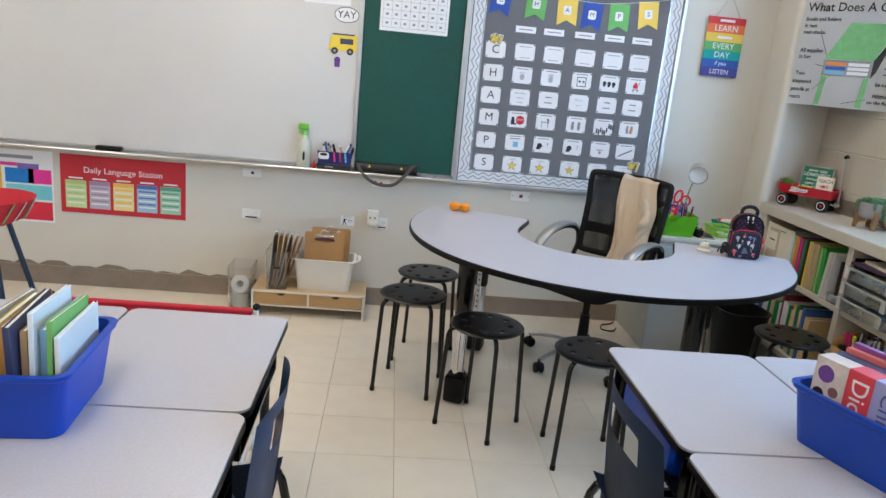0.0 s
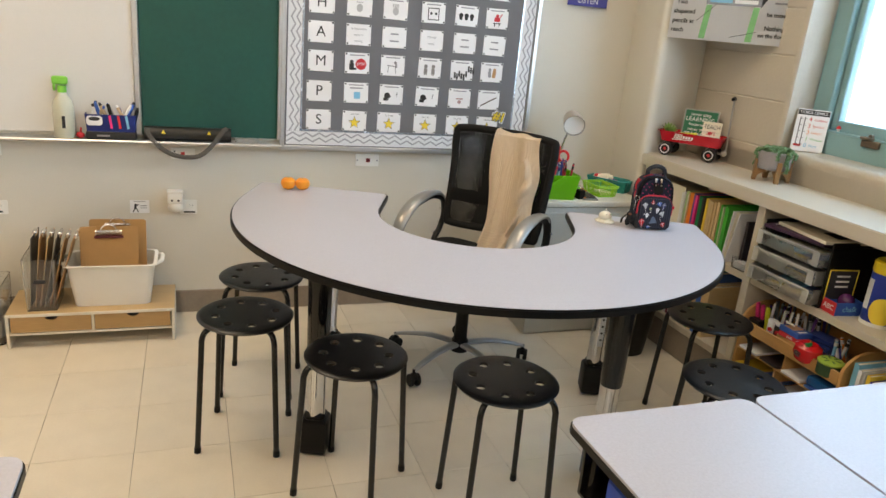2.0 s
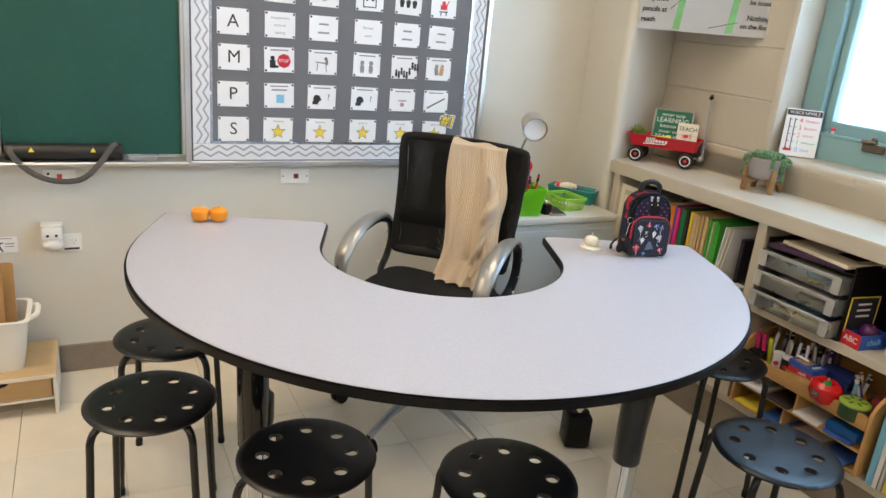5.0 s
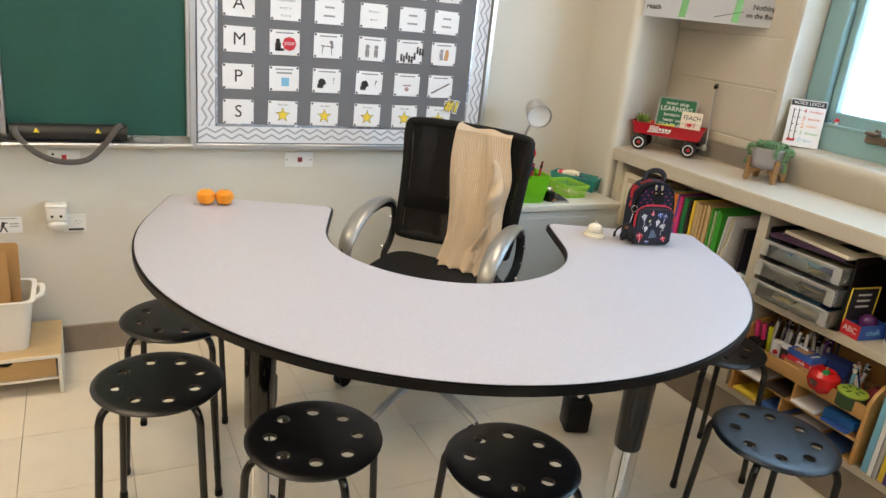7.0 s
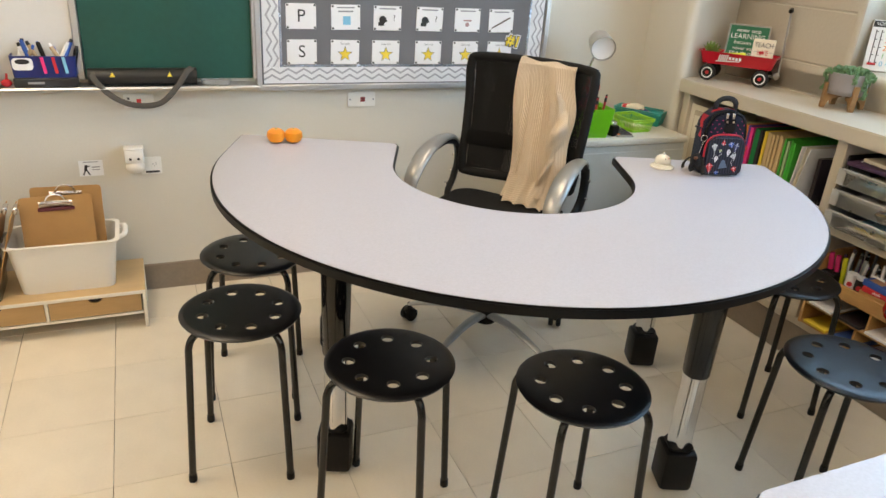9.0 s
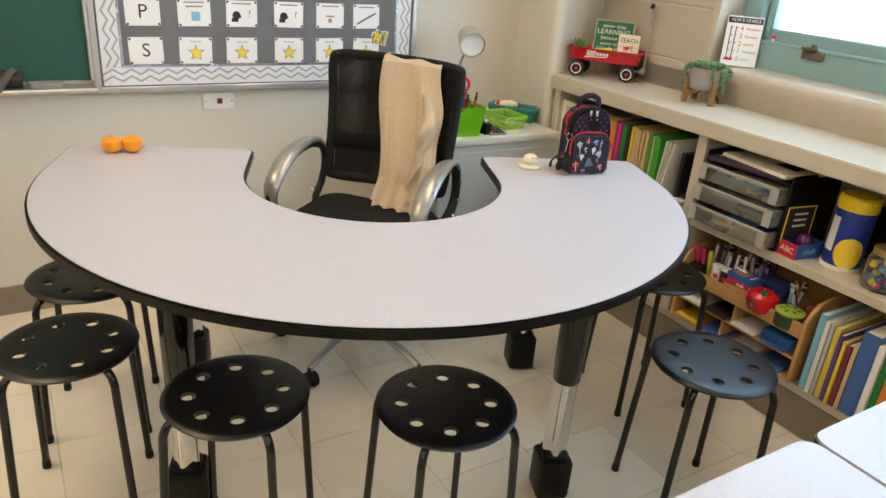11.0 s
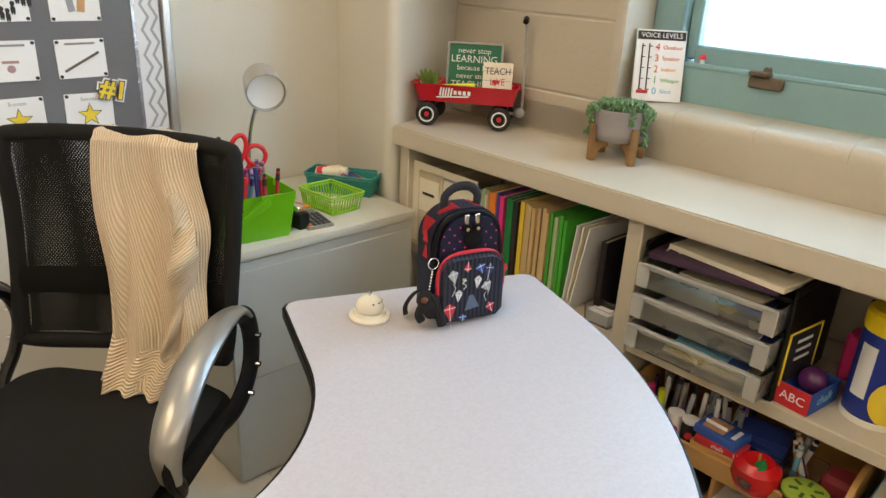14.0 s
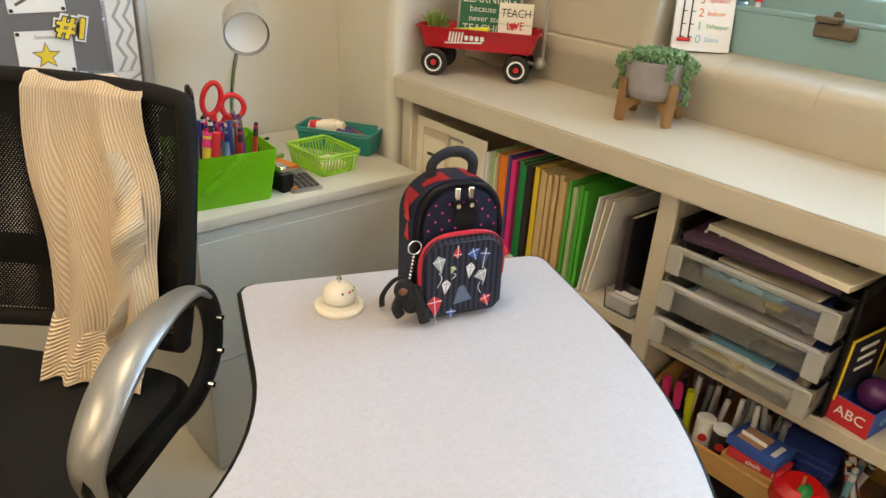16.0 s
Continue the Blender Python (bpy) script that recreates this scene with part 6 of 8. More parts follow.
def pen(parent, p, q, r, body, cap, name="pen"):
    p, q = Vector(p), Vector(q)
    bm = B(); cyl(bm, p, q, r, seg=10, bev=r * 0.2)
    o = part(name, bm, body, parent)
    d = (q - p).normalized()
    bm = B(); cyl(bm, q - d * 0.022, q + d * 0.003, r * 1.15, r * 0.9, 10)
    part("cap", bm, cap, o)


r = random.Random(12)
M_PENB, M_PENW, M_PENR = plain("pen_blue", (0.03, 0.05, 0.30), 0.3), plain("pen_white", (0.7, 0.7, 0.72), 0.3), plain("pen_red", (0.5, 0.03, 0.05), 0.3)
for k in range(22):
    x, y = r.uniform(-0.02, 0.058), r.uniform(-0.045, 0.05)
    c = (M_PENB, M_PENW, M_PENB, M_PENR, M_SKYI, M_PURPLE)[k % 6]
    pen(cd, (x, y, 0.006), (x + r.uniform(-0.012, 0.012), y + r.uniform(-0.015, 0.015), r.uniform(0.128, 0.150)), 0.0042, c, (M_PENB, M_CHROME, M_PINK, M_INK)[k % 4])
for x, y, c, cap in ((-0.036, -0.030, M_YELLOW, M_PINK), (-0.022, -0.035, M_REDI, M_REDI), (-0.028, -0.012, M_ORANGEI, M_PINK)):
    pen(cd, (x, y, 0.006), (x + 0.012, y, 0.128), 0.0085, c, cap, "highlighter")
bm = B(); cyl(bm, (-0.055, 0.0, 0.004), (-0.052, 0.0, 0.098), 0.018, seg=18); cyl(bm, (-0.052, 0.0, 0.098), (-0.0515, 0.0, 0.120), 0.019, seg=18)
part("glue_stick", bm, M_CREAM, cd, "white glue stick with blue cap")


def scissors(parent, m, material, label):
    bm = B()
    for c, rx, rz, tw in (((-0.012, 0, 0.088), 0.016, 0.030, 0.15), ((0.026, 0, 0.076), 0.020, 0.022, -0.55)):
        pts = [(c[0] + (rx * math.cos(a)) * math.cos(tw) + (rz * math.sin(a)) * math.sin(tw), 0, c[2] - (rx * math.cos(a)) * math.sin(tw) + (rz * math.sin(a)) * math.cos(tw)) for a in [2 * math.pi * k / 24 for k in range(24)]]
        tube(bm, pts, 0.0052, 8, True, up=(0, 1, 0))
    tube(bm, [(-0.010, 0, 0.060), (-0.004, 0, 0.03), (0.002, 0, 0.0)], 0.007, 8, flat=0.6, up=(0, 1, 0))
    tube(bm, [(0.016, 0, 0.056), (0.006, 0, 0.03), (0.0, 0, 0.0)], 0.007, 8, flat=0.6, up=(0, 1, 0))
    bm.transform(m)
    sc = part("scissors", bm, material, parent, label)
    bm = B(); box(bm, (0.0, 0, -0.05), (0.010, 0.002, 0.10), 0.0008); bm.transform(m)
    part("blade", bm, M_CHROME, sc)


scissors(cd, pose(0.010, 0.030, 0.086, 0, 6, -12), mat("red_handle", (0.62, 0.015, 0.02), 0.35), "red handled scissors")
scissors(cd, pose(-0.030, 0.040, 0.088, 0, -8, 70), M_BLACKM, "black handled scissors")
bm = B(); ball(bm, (0, 0, 0.075), 0.075, (1.0, 0.8, 1.0), 20)
solo("round_case", bm, mat("navy_fabric", (0.012, 0.014, 0.02), 0.8, fine=500, bump=0.5), pose(1.575, 4.245, KZ), "dark rounded fabric case on the cabinet", "case")

bm = B(); box(bm, (0, 0, 0.022), (0.034, 0.060, 0.044), 0.003)
cb = solo("clip_box", bm, M_BLACKP, pose(1.733, 4.000, KZ, 0, 0, 10), "small black box of binder clips", "box")
bm = B(); box(bm, (0, 0.0, 0.052), (0.026, 0.04, 0.016), 0.003)
part("clip", bm, M_CHROME, cb)
cl = thing("calculator", pose(1.785, 4.015, KZ, 4, 0, -6), "silver and grey pocket calculator with dark keys", "calculator")
bm = B(); prism(bm, rounded(0.078, 0.128, 0.006, 3), 0, 0.011, 0.002)
part("body", bm, M_SILVERP, cl)
bm = B(); box(bm, (0, 0.042, 0.0115), (0.060, 0.022, 0.002), 0.0005)
part("display", bm, plain("lcd", (0.20, 0.23, 0.19), 0.2), cl)
for rr_ in range(5):
    for cc_ in range(5):
        bm = B(); box(bm, (-0.028 + 0.014 * cc_, 0.018 - 0.0165 * rr_, 0.0125), (0.0105, 0.011, 0.004), 0.001)
        part("key", bm, M_ORANGEI if (cc_ == 0 and rr_ > 2) else plain("key_grey", (0.05, 0.05, 0.055)), cl)
bm = B(); box(bm, (0, 0, 0.009), (0.05, 0.07, 0.016), 0.002)
solo("sticky_notes", bm, M_ORANGEI, pose(1.80, 4.115, KZ, 0, 0, 15), "orange pad of sticky notes on the cabinet", "notes")
bm = B(); box(bm, (0, 0, 0.006), (0.055, 0.012, 0.012), 0.002)
solo("stapler_strip", bm, M_CHROME, pose(1.80, 4.15, KZ + 0.0165, 0, 0, 15), "small metal staple strip on sticky notes", "staples")
# short black rod, made as a loose pen cap
bm = B(); tube(bm, [(0, 0, 0.004), (0.03, 0.006, 0.004)], 0.004, 8)
solo("black_pen_cap", bm, M_INK, pose(1.86, 4.35, KZ), "small black pen cap near the wall", "clip")


def basket(name, m, w, d, h, material, label, nx, ny, taper=0.012):
    bk = thing(name, m, label, "basket")
    bm = B(); prism(bm, rounded(w - 2 * taper, d - 2 * taper, 0.006, 3), 0, 0.003)
    part("bottom", bm, material, bk)
    bm = B()
    for z, k in ((h, 1.0), (h - 0.008, 0.97), (0.006, 0.0)):
        ww, dd = w - 2 * taper * (1 - k), d - 2 * taper * (1 - k)
        o = rounded(ww, dd, 0.008, 3)
        tube(bm, [(x, y, z) for x, y in o], 0.0022 if z < h else 0.0034, 6, True)
    part("rim", bm, material, bk)
    for sx in (-1, 1):
        for k in range(ny):
            y = -d / 2 + 0.012 + (d - 0.024) * k / (ny - 1)
            bm = B(); box(bm, (0, 0, 0), (0.0022, 0.0035, h - 0.004), 0, Matrix.Translation((sx * (w / 2 - taper / 2), y, h / 2)) @ pose(0, 0, 0, 0, sx * math.degrees(math.atan(taper / h)), 0))
            part("slat", bm, material, bk)
    for sy in (-1, 1):
        for k in range(nx):
            x = -w / 2 + 0.012 + (w - 0.024) * k / (nx - 1)
            bm = B(); box(bm, (0, 0, 0), (0.0035, 0.0022, h - 0.004), 0, Matrix.Translation((x, sy * (d / 2 - taper / 2), h / 2)) @ pose(0, 0, 0, -sy * math.degrees(math.atan(taper / h)), 0, 0))
            part("slat", bm, material, bk)
    return bk


lb = basket("lime_basket", pose(1.900, 4.082, KZ, 0, 0, 4), 0.120, 0.155, 0.054, M_LIME, "lime green slatted plastic basket on the cabinet", 11, 14)
bm = B(); box(bm, (0.01, -0.01, 0.012), (0.06, 0.08, 0.016), 0.004)
part("note_pad", bm, M_CREAM, lb)
tbk = basket("teal_basket", pose(2.022, 4.190, KZ, 0, 0, 34), 0.100, 0.222, 0.060, M_TEALP, "translucent teal mesh basket with glue and markers", 16, 34)
bm = B(); hollow(bm, (0.096, 0.218), (0.076, 0.198), 0.054, 0.001, 0.008)
part("liner", bm, M_TEALP, tbk)
bm = B(); cyl(bm, (-0.01, 0.085, 0.05), (0.0, 0.005, 0.062), 0.021, seg=18, bev=0.004); cyl(bm, (0.0, 0.005, 0.062), (0.002, -0.012, 0.064), 0.016, 0.012, 16)
gb = part("glue_bottle", bm, M_CREAM, tbk, "white glue bottle")
bm = B(); cyl(bm, (-0.0095, 0.08, 0.0505), (-0.005, 0.050, 0.055), 0.0214, seg=18)
part("label", bm, M_REDI, gb)
r = random.Random(2)
for k in range(7):
    pen(tbk, (-0.03 + 0.01 * k, -0.09, 0.02), (-0.03 + 0.009 * k, -0.005, 0.045 + r.uniform(0, 0.012)), 0.007, (M_PENR, M_PENB, plain("dark_marker", (0.03, 0.03, 0.08)))[k % 3], (M_PENB, M_INK)[k % 2], "marker")

# ---- on the window ledge ----
wg = thing("toy_wagon", pose(2.304, 3.955, SHZ + 0.0005, 0, 0, -53) @ Matrix.Scale(1.13, 4), "small red toy wagon with black wheels on the ledge", "toy wagon")
M_WRED = mat("wagon_red", (0.50, 0.012, 0.025), 0.25, var=0.06)
bm = B(); hollow(bm, (0.275, 0.112), (0.250, 0.092), 0.044, 0.002, 0.016, 5, 0.006, Matrix.Translation((0, 0, 0.062)))
body = part("tray", bm, M_WRED, wg, "red steel tray")
bm = B(); slab(bm, -0.03, 0, 0.085, 0.003, facing_south(0, -0.0535, 0.078), 0.001, 4)
for k in range(5):
    slab(bm, -0.062 + 0.007 * k, 0.010, 0.004, 0.022, facing_south(0, -0.0535, 0.080), 0.001, -8)
for k in range(4):
    slab(bm, -0.024 + 0.012 * k, 0.008, 0.008, 0.010, facing_south(0, -0.0535, 0.081), 0.001)
part("printed_mark", bm, M_PAPER, body, "white printed mark")
for x in (-0.095, 0.095):
    bm = B(); box(bm, (x, 0, 0.048), (0.03, 0.070, 0.024), 0.004); cyl(bm, (x, -0.055, 0.030), (x, 0.055, 0.030), 0.004, seg=10)
    part("axle", bm, M_BLACKP, wg)
    for y in (-1, 1):
        bm = B(); lathe(bm, [(0.012, -0.009), (0.026, -0.010), (0.030, -0.006), (0.030, 0.006), (0.026, 0.010), (0.012, 0.009)], 26, pose(x, y * 0.054, 0.030, 90), True)
        wh = part("wheel", bm, mat("rubber_tyre", (0.012, 0.012, 0.012), 0.5), wg, "black wheel with white ring and red hub")
        bm = B(); lathe(bm, [(0.0165, 0.0), (0.0200, 0.0), (0.0200, 0.0016), (0.0165, 0.0016)], 26, pose(x, y * 0.0645, 0.030, 90 * (1 if y < 0 else -1)), True)
        part("white_ring", bm, M_PAPER, wh)
        bm = B(); cyl(bm, (x, y * 0.058, 0.030), (x, y * 0.063, 0.030), 0.0158, seg=20)
        part("wheel_disc", bm, M_BLACKP, wh)
        bm = B(); cyl(bm, (x, y * 0.063, 0.030), (x, y * 0.067, 0.030), 0.007, 0.005, 14)
        part("hub_cap", bm, M_REDI, wh)
bm = B(); tube(bm, smooth_path([(0.115, 0, 0.038), (0.142, 0.0, 0.040), (0.147, 0, 0.075), (0.142, 0.0, 0.24), (0.140, 0.0, 0.268)], 6), 0.0042, 8)
ball(bm, (0.142, 0, 0.040), 0.014, (1, 1.2, 1), 12)
hd = part("handle", bm, M_LGREY, wg, "grey steel pull handle")
bm = B(); tube(bm, [(0.1395, -0.018, 0.272), (0.1395, 0, 0.278), (0.1395, 0.018, 0.272)], 0.0075, 8)
part("grip", bm, M_BLACKP, hd)
WG = wg.matrix_world.copy()
FZ = 0.066
gs = thing("learning_sign", WG @ pose(0.012, 0.026, FZ, -9, 0, 4) @ Matrix.Scale(0.92, 4), "green chalkboard style sign leaning in the toy wagon", "sign")
bm = B(); box(bm, (0, 0, 0.075), (0.150, 0.008, 0.150), 0.001)
part("panel", bm, plain("sign_green", (0.015, 0.15, 0.075)), gs)
bm = B()
for x in (-0.0775, 0.0775):
    box(bm, (x, -0.001, 0.075), (0.006, 0.013, 0.158), 0.001)
for z in (-0.0005 + 0.003, 0.153):
    box(bm, (0, -0.001, z), (0.149, 0.013, 0.006), 0.001)
part("frame", bm, M_SILVERP, gs, "grey frame")
for words, z, s in (("never stop", 0.132, 0.022), ("LEARNING", 0.108, 0.028), ("because life", 0.084, 0.021), ("never stops", 0.061, 0.021), ("TEACHING", 0.037, 0.026)):
    lettering(words, s, facing_south(-0.002, -0.0045, z), M_PAPER, gs)
tl = thing("teach_block", WG @ pose(0.080, -0.026, FZ + 0.034, -6, 0, 6) @ Matrix.Scale(0.98, 4), "white slatted wooden block sign lettered teach love", "sign")
bm = B(); box(bm, (0, 0, 0.035), (0.078, 0.020, 0.069), 0.0015)
part("block", bm, M_CREAM, tl)
bm = B(); box(bm, (0, 0.002, -0.017), (0.06, 0.014, 0.0345), 0.001)
part("foot", bm, M_CREAM, tl)
# grey strips laid on the face for the shade in the slat grooves
bm = B()
for z in (0.0235, 0.047):
    box(bm, (0, -0.0098, z), (0.0784, 0.0012, 0.0012), 0)
part("groove", bm, M_GREYINK, tl)
lettering("TEACH", 0.025, facing_south(0, -0.0105, 0.047), M_INK, tl, squeeze=0.85)
lettering("L VE", 0.025, facing_south(0, -0.0105, 0.020), M_REDI, tl, squeeze=0.85)
bm = B(); disc(bm, -0.0055, 0.0, 0.0055, facing_south(-0.003, -0.0105, 0.021)); disc(bm, 0.0055, 0.0, 0.0055, facing_south(-0.0065, -0.0105, 0.021)); prism(bm, [(-0.010, 0.001), (0.005, 0.001), (-0.0025, -0.012)], 0, 0.001, 0, facing_south(-0.003, -0.0105, 0.021))
part("heart", bm, M_REDI, tl, "red heart")
bm = B(); box(bm, (0, 0, 0.006), (0.12, 0.012, 0.010), 0.003, pose(0, 0, 0, 0, -6, 0))
solo("toy_pencil", bm, plain("pencil_yellow", (0.75, 0.75, 0.05)), WG @ pose(-0.035, -0.030, FZ + 0.030), "yellow green wooden pencil in the wagon", "pencil")


def rosette(parent, c, n, ln, material, seed):
    rr = random.Random(seed)
    for k in range(n):
        a, e = k * 2.4, 0.35 + 1.0 * k / n
        d = Vector((math.cos(a) * math.cos(e), math.sin(a) * math.cos(e), math.sin(e)))
        p = Vector(c)
        bm = B(); tube(bm, [p, p + d * ln * 0.35, p + d * ln * 0.7 + Vector((0, 0, 0.1 * ln)), p + d * ln + Vector((0, 0, 0.2 * ln))], [ln * 0.10, ln * 0.17, ln * 0.14, ln * 0.02], 6, flat=0.5)
        part("leaf", bm, material, parent)


M_SUCC = mat("succulent_green", (0.16, 0.26, 0.05), 0.5, var=0.25, scale=40)
sp = thing("small_succulent", WG @ pose(-0.100, -0.022, FZ), "tiny green succulent in a black and white pot", "plant")
bm = B(); lathe(bm, [(0, 0), (0.017, 0), (0.022, 0.038), (0.020, 0.038), (0.016, 0.030), (0, 0.030)], 18)
part("pot", bm, M_PAPER, sp)
bm = B()
r = random.Random(4)
for k in range(26):
    a, z = r.uniform(0, 6.28), r.uniform(0.006, 0.034)
    rad = 0.0172 + 0.005 * z / 0.038
    ball(bm, (rad * math.cos(a), rad * math.sin(a), z), 0.0016, (1, 1, 1), 6)
part("pot_speckle", bm, M_INK, sp, kind="stuff")
rosette(sp, (-0.006, 0, 0.034), 16, 0.036, M_SUCC, 1)
rosette(sp, (0.010, 0.004, 0.034), 12, 0.030, M_SUCC, 2)

pt = thing("planter", pose(2.343, 3.443, SHZ + 0.0005, 0, 0, 20), "grey ribbed pot on wooden legs with trailing succulent", "planter")
bm = B(); lathe(bm, [(0, 0.052), (0.060, 0.052), (0.066, 0.060)] + [(0.068 + (0.0008 if k % 2 else 0), 0.066 + 0.006 * k) for k in range(11)] + [(0.067, 0.130), (0.062, 0.130), (0.061, 0.118), (0, 0.118)], 36)
part("pot", bm, mat("grey_concrete", (0.27, 0.25, 0.26), 0.7, var=0.1, scale=30), pt, "ribbed grey pot")
for k in range(4):
    bm = B(); prism(bm, [(0.030, 0.035), (0.030, 0.050), (0.070, 0.050), (0.072, 0.092), (0.080, 0.092), (0.080, 0.0), (0.066, 0.0), (0.060, 0.022), (0.046, 0.034)], -0.010, 0.010, 0.0015, pose(0, 0, 0, 90, 0, 45 + 90 * k))
    part("leg", bm, mat("oak_leg", (0.27, 0.15, 0.058), 0.5, var=0.2, scale=8, stretch=(1, 6, 6)), pt, "wooden plank leg")
M_BEAD = mat("trailing_leaf", (0.12, 0.235, 0.105), 0.5, var=0.35, scale=50)
r = random.Random(21)
bead = B(); ball(bead, (0, 0, 0), 0.0050, (0.62, 0.62, 1.35), 6)
bead_me = finish(bead, "leaf", M_BEAD)
bm = B()


def put_bead(p, big=1.0):
    bm.from_mesh(bead_me)
    n = len(bead_me.vertices)
    bm.verts.ensure_lookup_table()
    m = Matrix.Translation(p) @ Euler((r.uniform(-1, 1), r.uniform(-1, 1), r.uniform(0, 6))).to_matrix().to_4x4() @ Matrix.Scale(big, 4)
    for v in bm.verts[-n:]:
        v.co = m @ v.co


for k in range(330):
    a, q = r.uniform(0, 6.28), math.sqrt(r.random()) * 0.060
    put_bead((q * math.cos(a), q * math.sin(a), 0.128 + 0.018 * r.random() + 0.006 * (1 - q / 0.07)), r.uniform(0.8, 1.3))
STRANDS = [(108, 0.080), (122, 0.055), (250, 0.090), (243, 0.060), (212, 0.036), (290, 0.045), (20, 0.06), (60, 0.03)] + [(a, 0.010) for a in (0, 40, 85, 140, 265, 310, 335)]
for deg, ln in STRANDS:
    a = radians(deg) + r.uniform(-0.05, 0.05)
    n = int(ln / 0.0045)
    for j in range(n):
        for q in range(3):
            rad = 0.074 + 0.006 * math.sin(j * 0.5) + r.uniform(-0.004, 0.005)
            put_bead((rad * math.cos(a) + r.uniform(-0.005, 0.005), rad * math.sin(a) + r.uniform(-0.005, 0.005), max(0.01, 0.134 - j * 0.0045)), r.uniform(0.8, 1.15))
part("trailing_leaves", bm, M_BEAD, pt, "trailing bead-like green leaves", kind="stuff")

vs = thing("voice_sign", pose(2.508, 3.448, 1.0435, -13, 0, -46), "white voice levels sign leaning on the window frame", "sign")
bm = B(); box(bm, (0, 0, 0.0925), (0.130, 0.010, 0.185), 0.001)
part("panel", bm, M_PAPER, vs)
bm = B(); box(bm, (0, -0.0052, 0.170), (0.126, 0.0012, 0.022), 0)
part("header", bm, M_INK, vs, "black header band")
lettering("VOICE LEVELS", 0.0175, facing_south(0, -0.0062, 0.170), M_PAPER, vs)
for k, (num, word, c) in enumerate((("4", "Outdoor", M_REDI), ("3", "Speaker", plain("coral_ink", (0.65, 0.12, 0.07))), ("2", "Indoor", M_ORANGEI), ("1", "Whisper", M_GREENI), ("0", "Silent", M_SKYI))):
    z = 0.140 - 0.0285 * k
    lettering(num, 0.026, facing_south(-0.008, -0.0054, z), c, vs)
    lettering(word, 0.0145, facing_south(0.006, -0.0054, z), c, vs, align="LEFT")
bm = B()
for x in (-0.048, -0.030):
    box(bm, (x, -0.0056, 0.086), (0.0032, 0.0012, 0.125), 0)
    for k in range(5):
        box(bm, (x + 0.004, -0.0056, 0.030 + 0.028 * k), (0.009, 0.0012, 0.0022), 0)
part("scale_bar", bm, M_INK, vs)
bm = B(); box(bm, (-0.040, -0.008, 0.024), (0.030, 0.006, 0.008), 0.002)
part("slider", bm, M_REDI, vs, "red peg slider")
tm = thing("toadstool_trinket", pose(2.582, 3.372, 1.1485), "tiny red and white trinket on the window frame", "trinket")
bm = B(); lathe(bm, [(0, 0), (0.006, 0), (0.0045, 0.012), (0, 0.012)], 10)
part("stem", bm, M_PAPER, tm)
bm = B(); lathe(bm, [(0.010, 0.011), (0.009, 0.018), (0.004, 0.023), (0, 0.024)], 12)
part("cap", bm, M_REDI, tm)

# ---- in the shelf: left bay ----
MZ = 0.5565
def upright(name, y, thick, h, depth, material, label, x=2.128, lean=0.0, z=MZ, group="", pages=True):
    """A folder or book standing on a shelf, its spine to the room."""
    ob = thing(name, pose(x, y, z, lean, 0, 0), label, name.replace("_", " ").split()[-1], group)
    bm = B()
    box(bm, (depth / 2, thick / 2 - 0.0006, h / 2), (depth, 0.0012, h), 0)
    box(bm, (depth / 2, -thick / 2 + 0.0006, h / 2), (depth, 0.0012, h), 0)
    box(bm, (0.0006, 0, h / 2), (0.0012, thick, h), 0.0004)
    part("cover", bm, material, ob)
    if pages:
        bm = B(); box(bm, (depth / 2, 0, h / 2 - 0.001), (depth - 0.004, max(0.001, thick - 0.003), h - 0.006), 0)
        part("page_block", bm, M_CREAM, ob)
    return ob


F = lambda n, c: plain(n, c, 0.45)
C_OR, C_PK, C_DG, C_BK, C_YE, C_MA, C_GR, C_LG, C_WH, C_BL, C_PU = F("folder_orange", (0.75, 0.20, 0.02)), F("folder_pink", (0.70, 0.03, 0.22)), F("folder_green", (0.01, 0.22, 0.06)), F("folder_black", (0.025, 0.018, 0.022)), F("folder_yellow", (0.78, 0.58, 0.05)), F("folder_manila", (0.62, 0.44, 0.22)), F("folder_bright_green", (0.06, 0.42, 0.04)), F("folder_pale_green", (0.40, 0.55, 0.28)), M_PAPER, F("folder_blue", (0.05, 0.13, 0.40)), F("folder_purple", (0.10, 0.06, 0.30))
y = 3.735
r = random.Random(31)
for c, word, n, th, h in ((C_WH, "white", 2, 0.010, 0.232), (C_LG, "pale green", 2, 0.009, 0.240), (C_WH, "white", 1, 0.007, 0.228), (C_MA, "tan", 1, 0.008, 0.238), (C_OR, "orange", 1, 0.026, 0.236), (C_PU, "purple", 1, 0.010, 0.246), (C_PK, "hot pink", 1, 0.016, 0.242),
                         (C_DG, "dark green", 2, 0.015, 0.240), (C_BK, "black", 1, 0.015, 0.236), (C_YE, "yellow", 1, 0.016, 0.238), (C_MA, "manila", 6, 0.0125, 0.238), (C_GR, "bright green", 1, 0.010, 0.238), (C_LG, "pale green", 2, 0.009, 0.232), (C_GR, "bright green", 2, 0.011, 0.236)):
    for k in range(n):
        upright("folder", y - th / 2, th - 0.001, h + r.uniform(-0.006, 0.004), 0.30, c, word + " file folder standing on the shelf", 2.128 + r.uniform(0, 0.012), 0, group="folders on the shelf")
        y -= th + r.uniform(0, 0.0025)
y -= 0.006
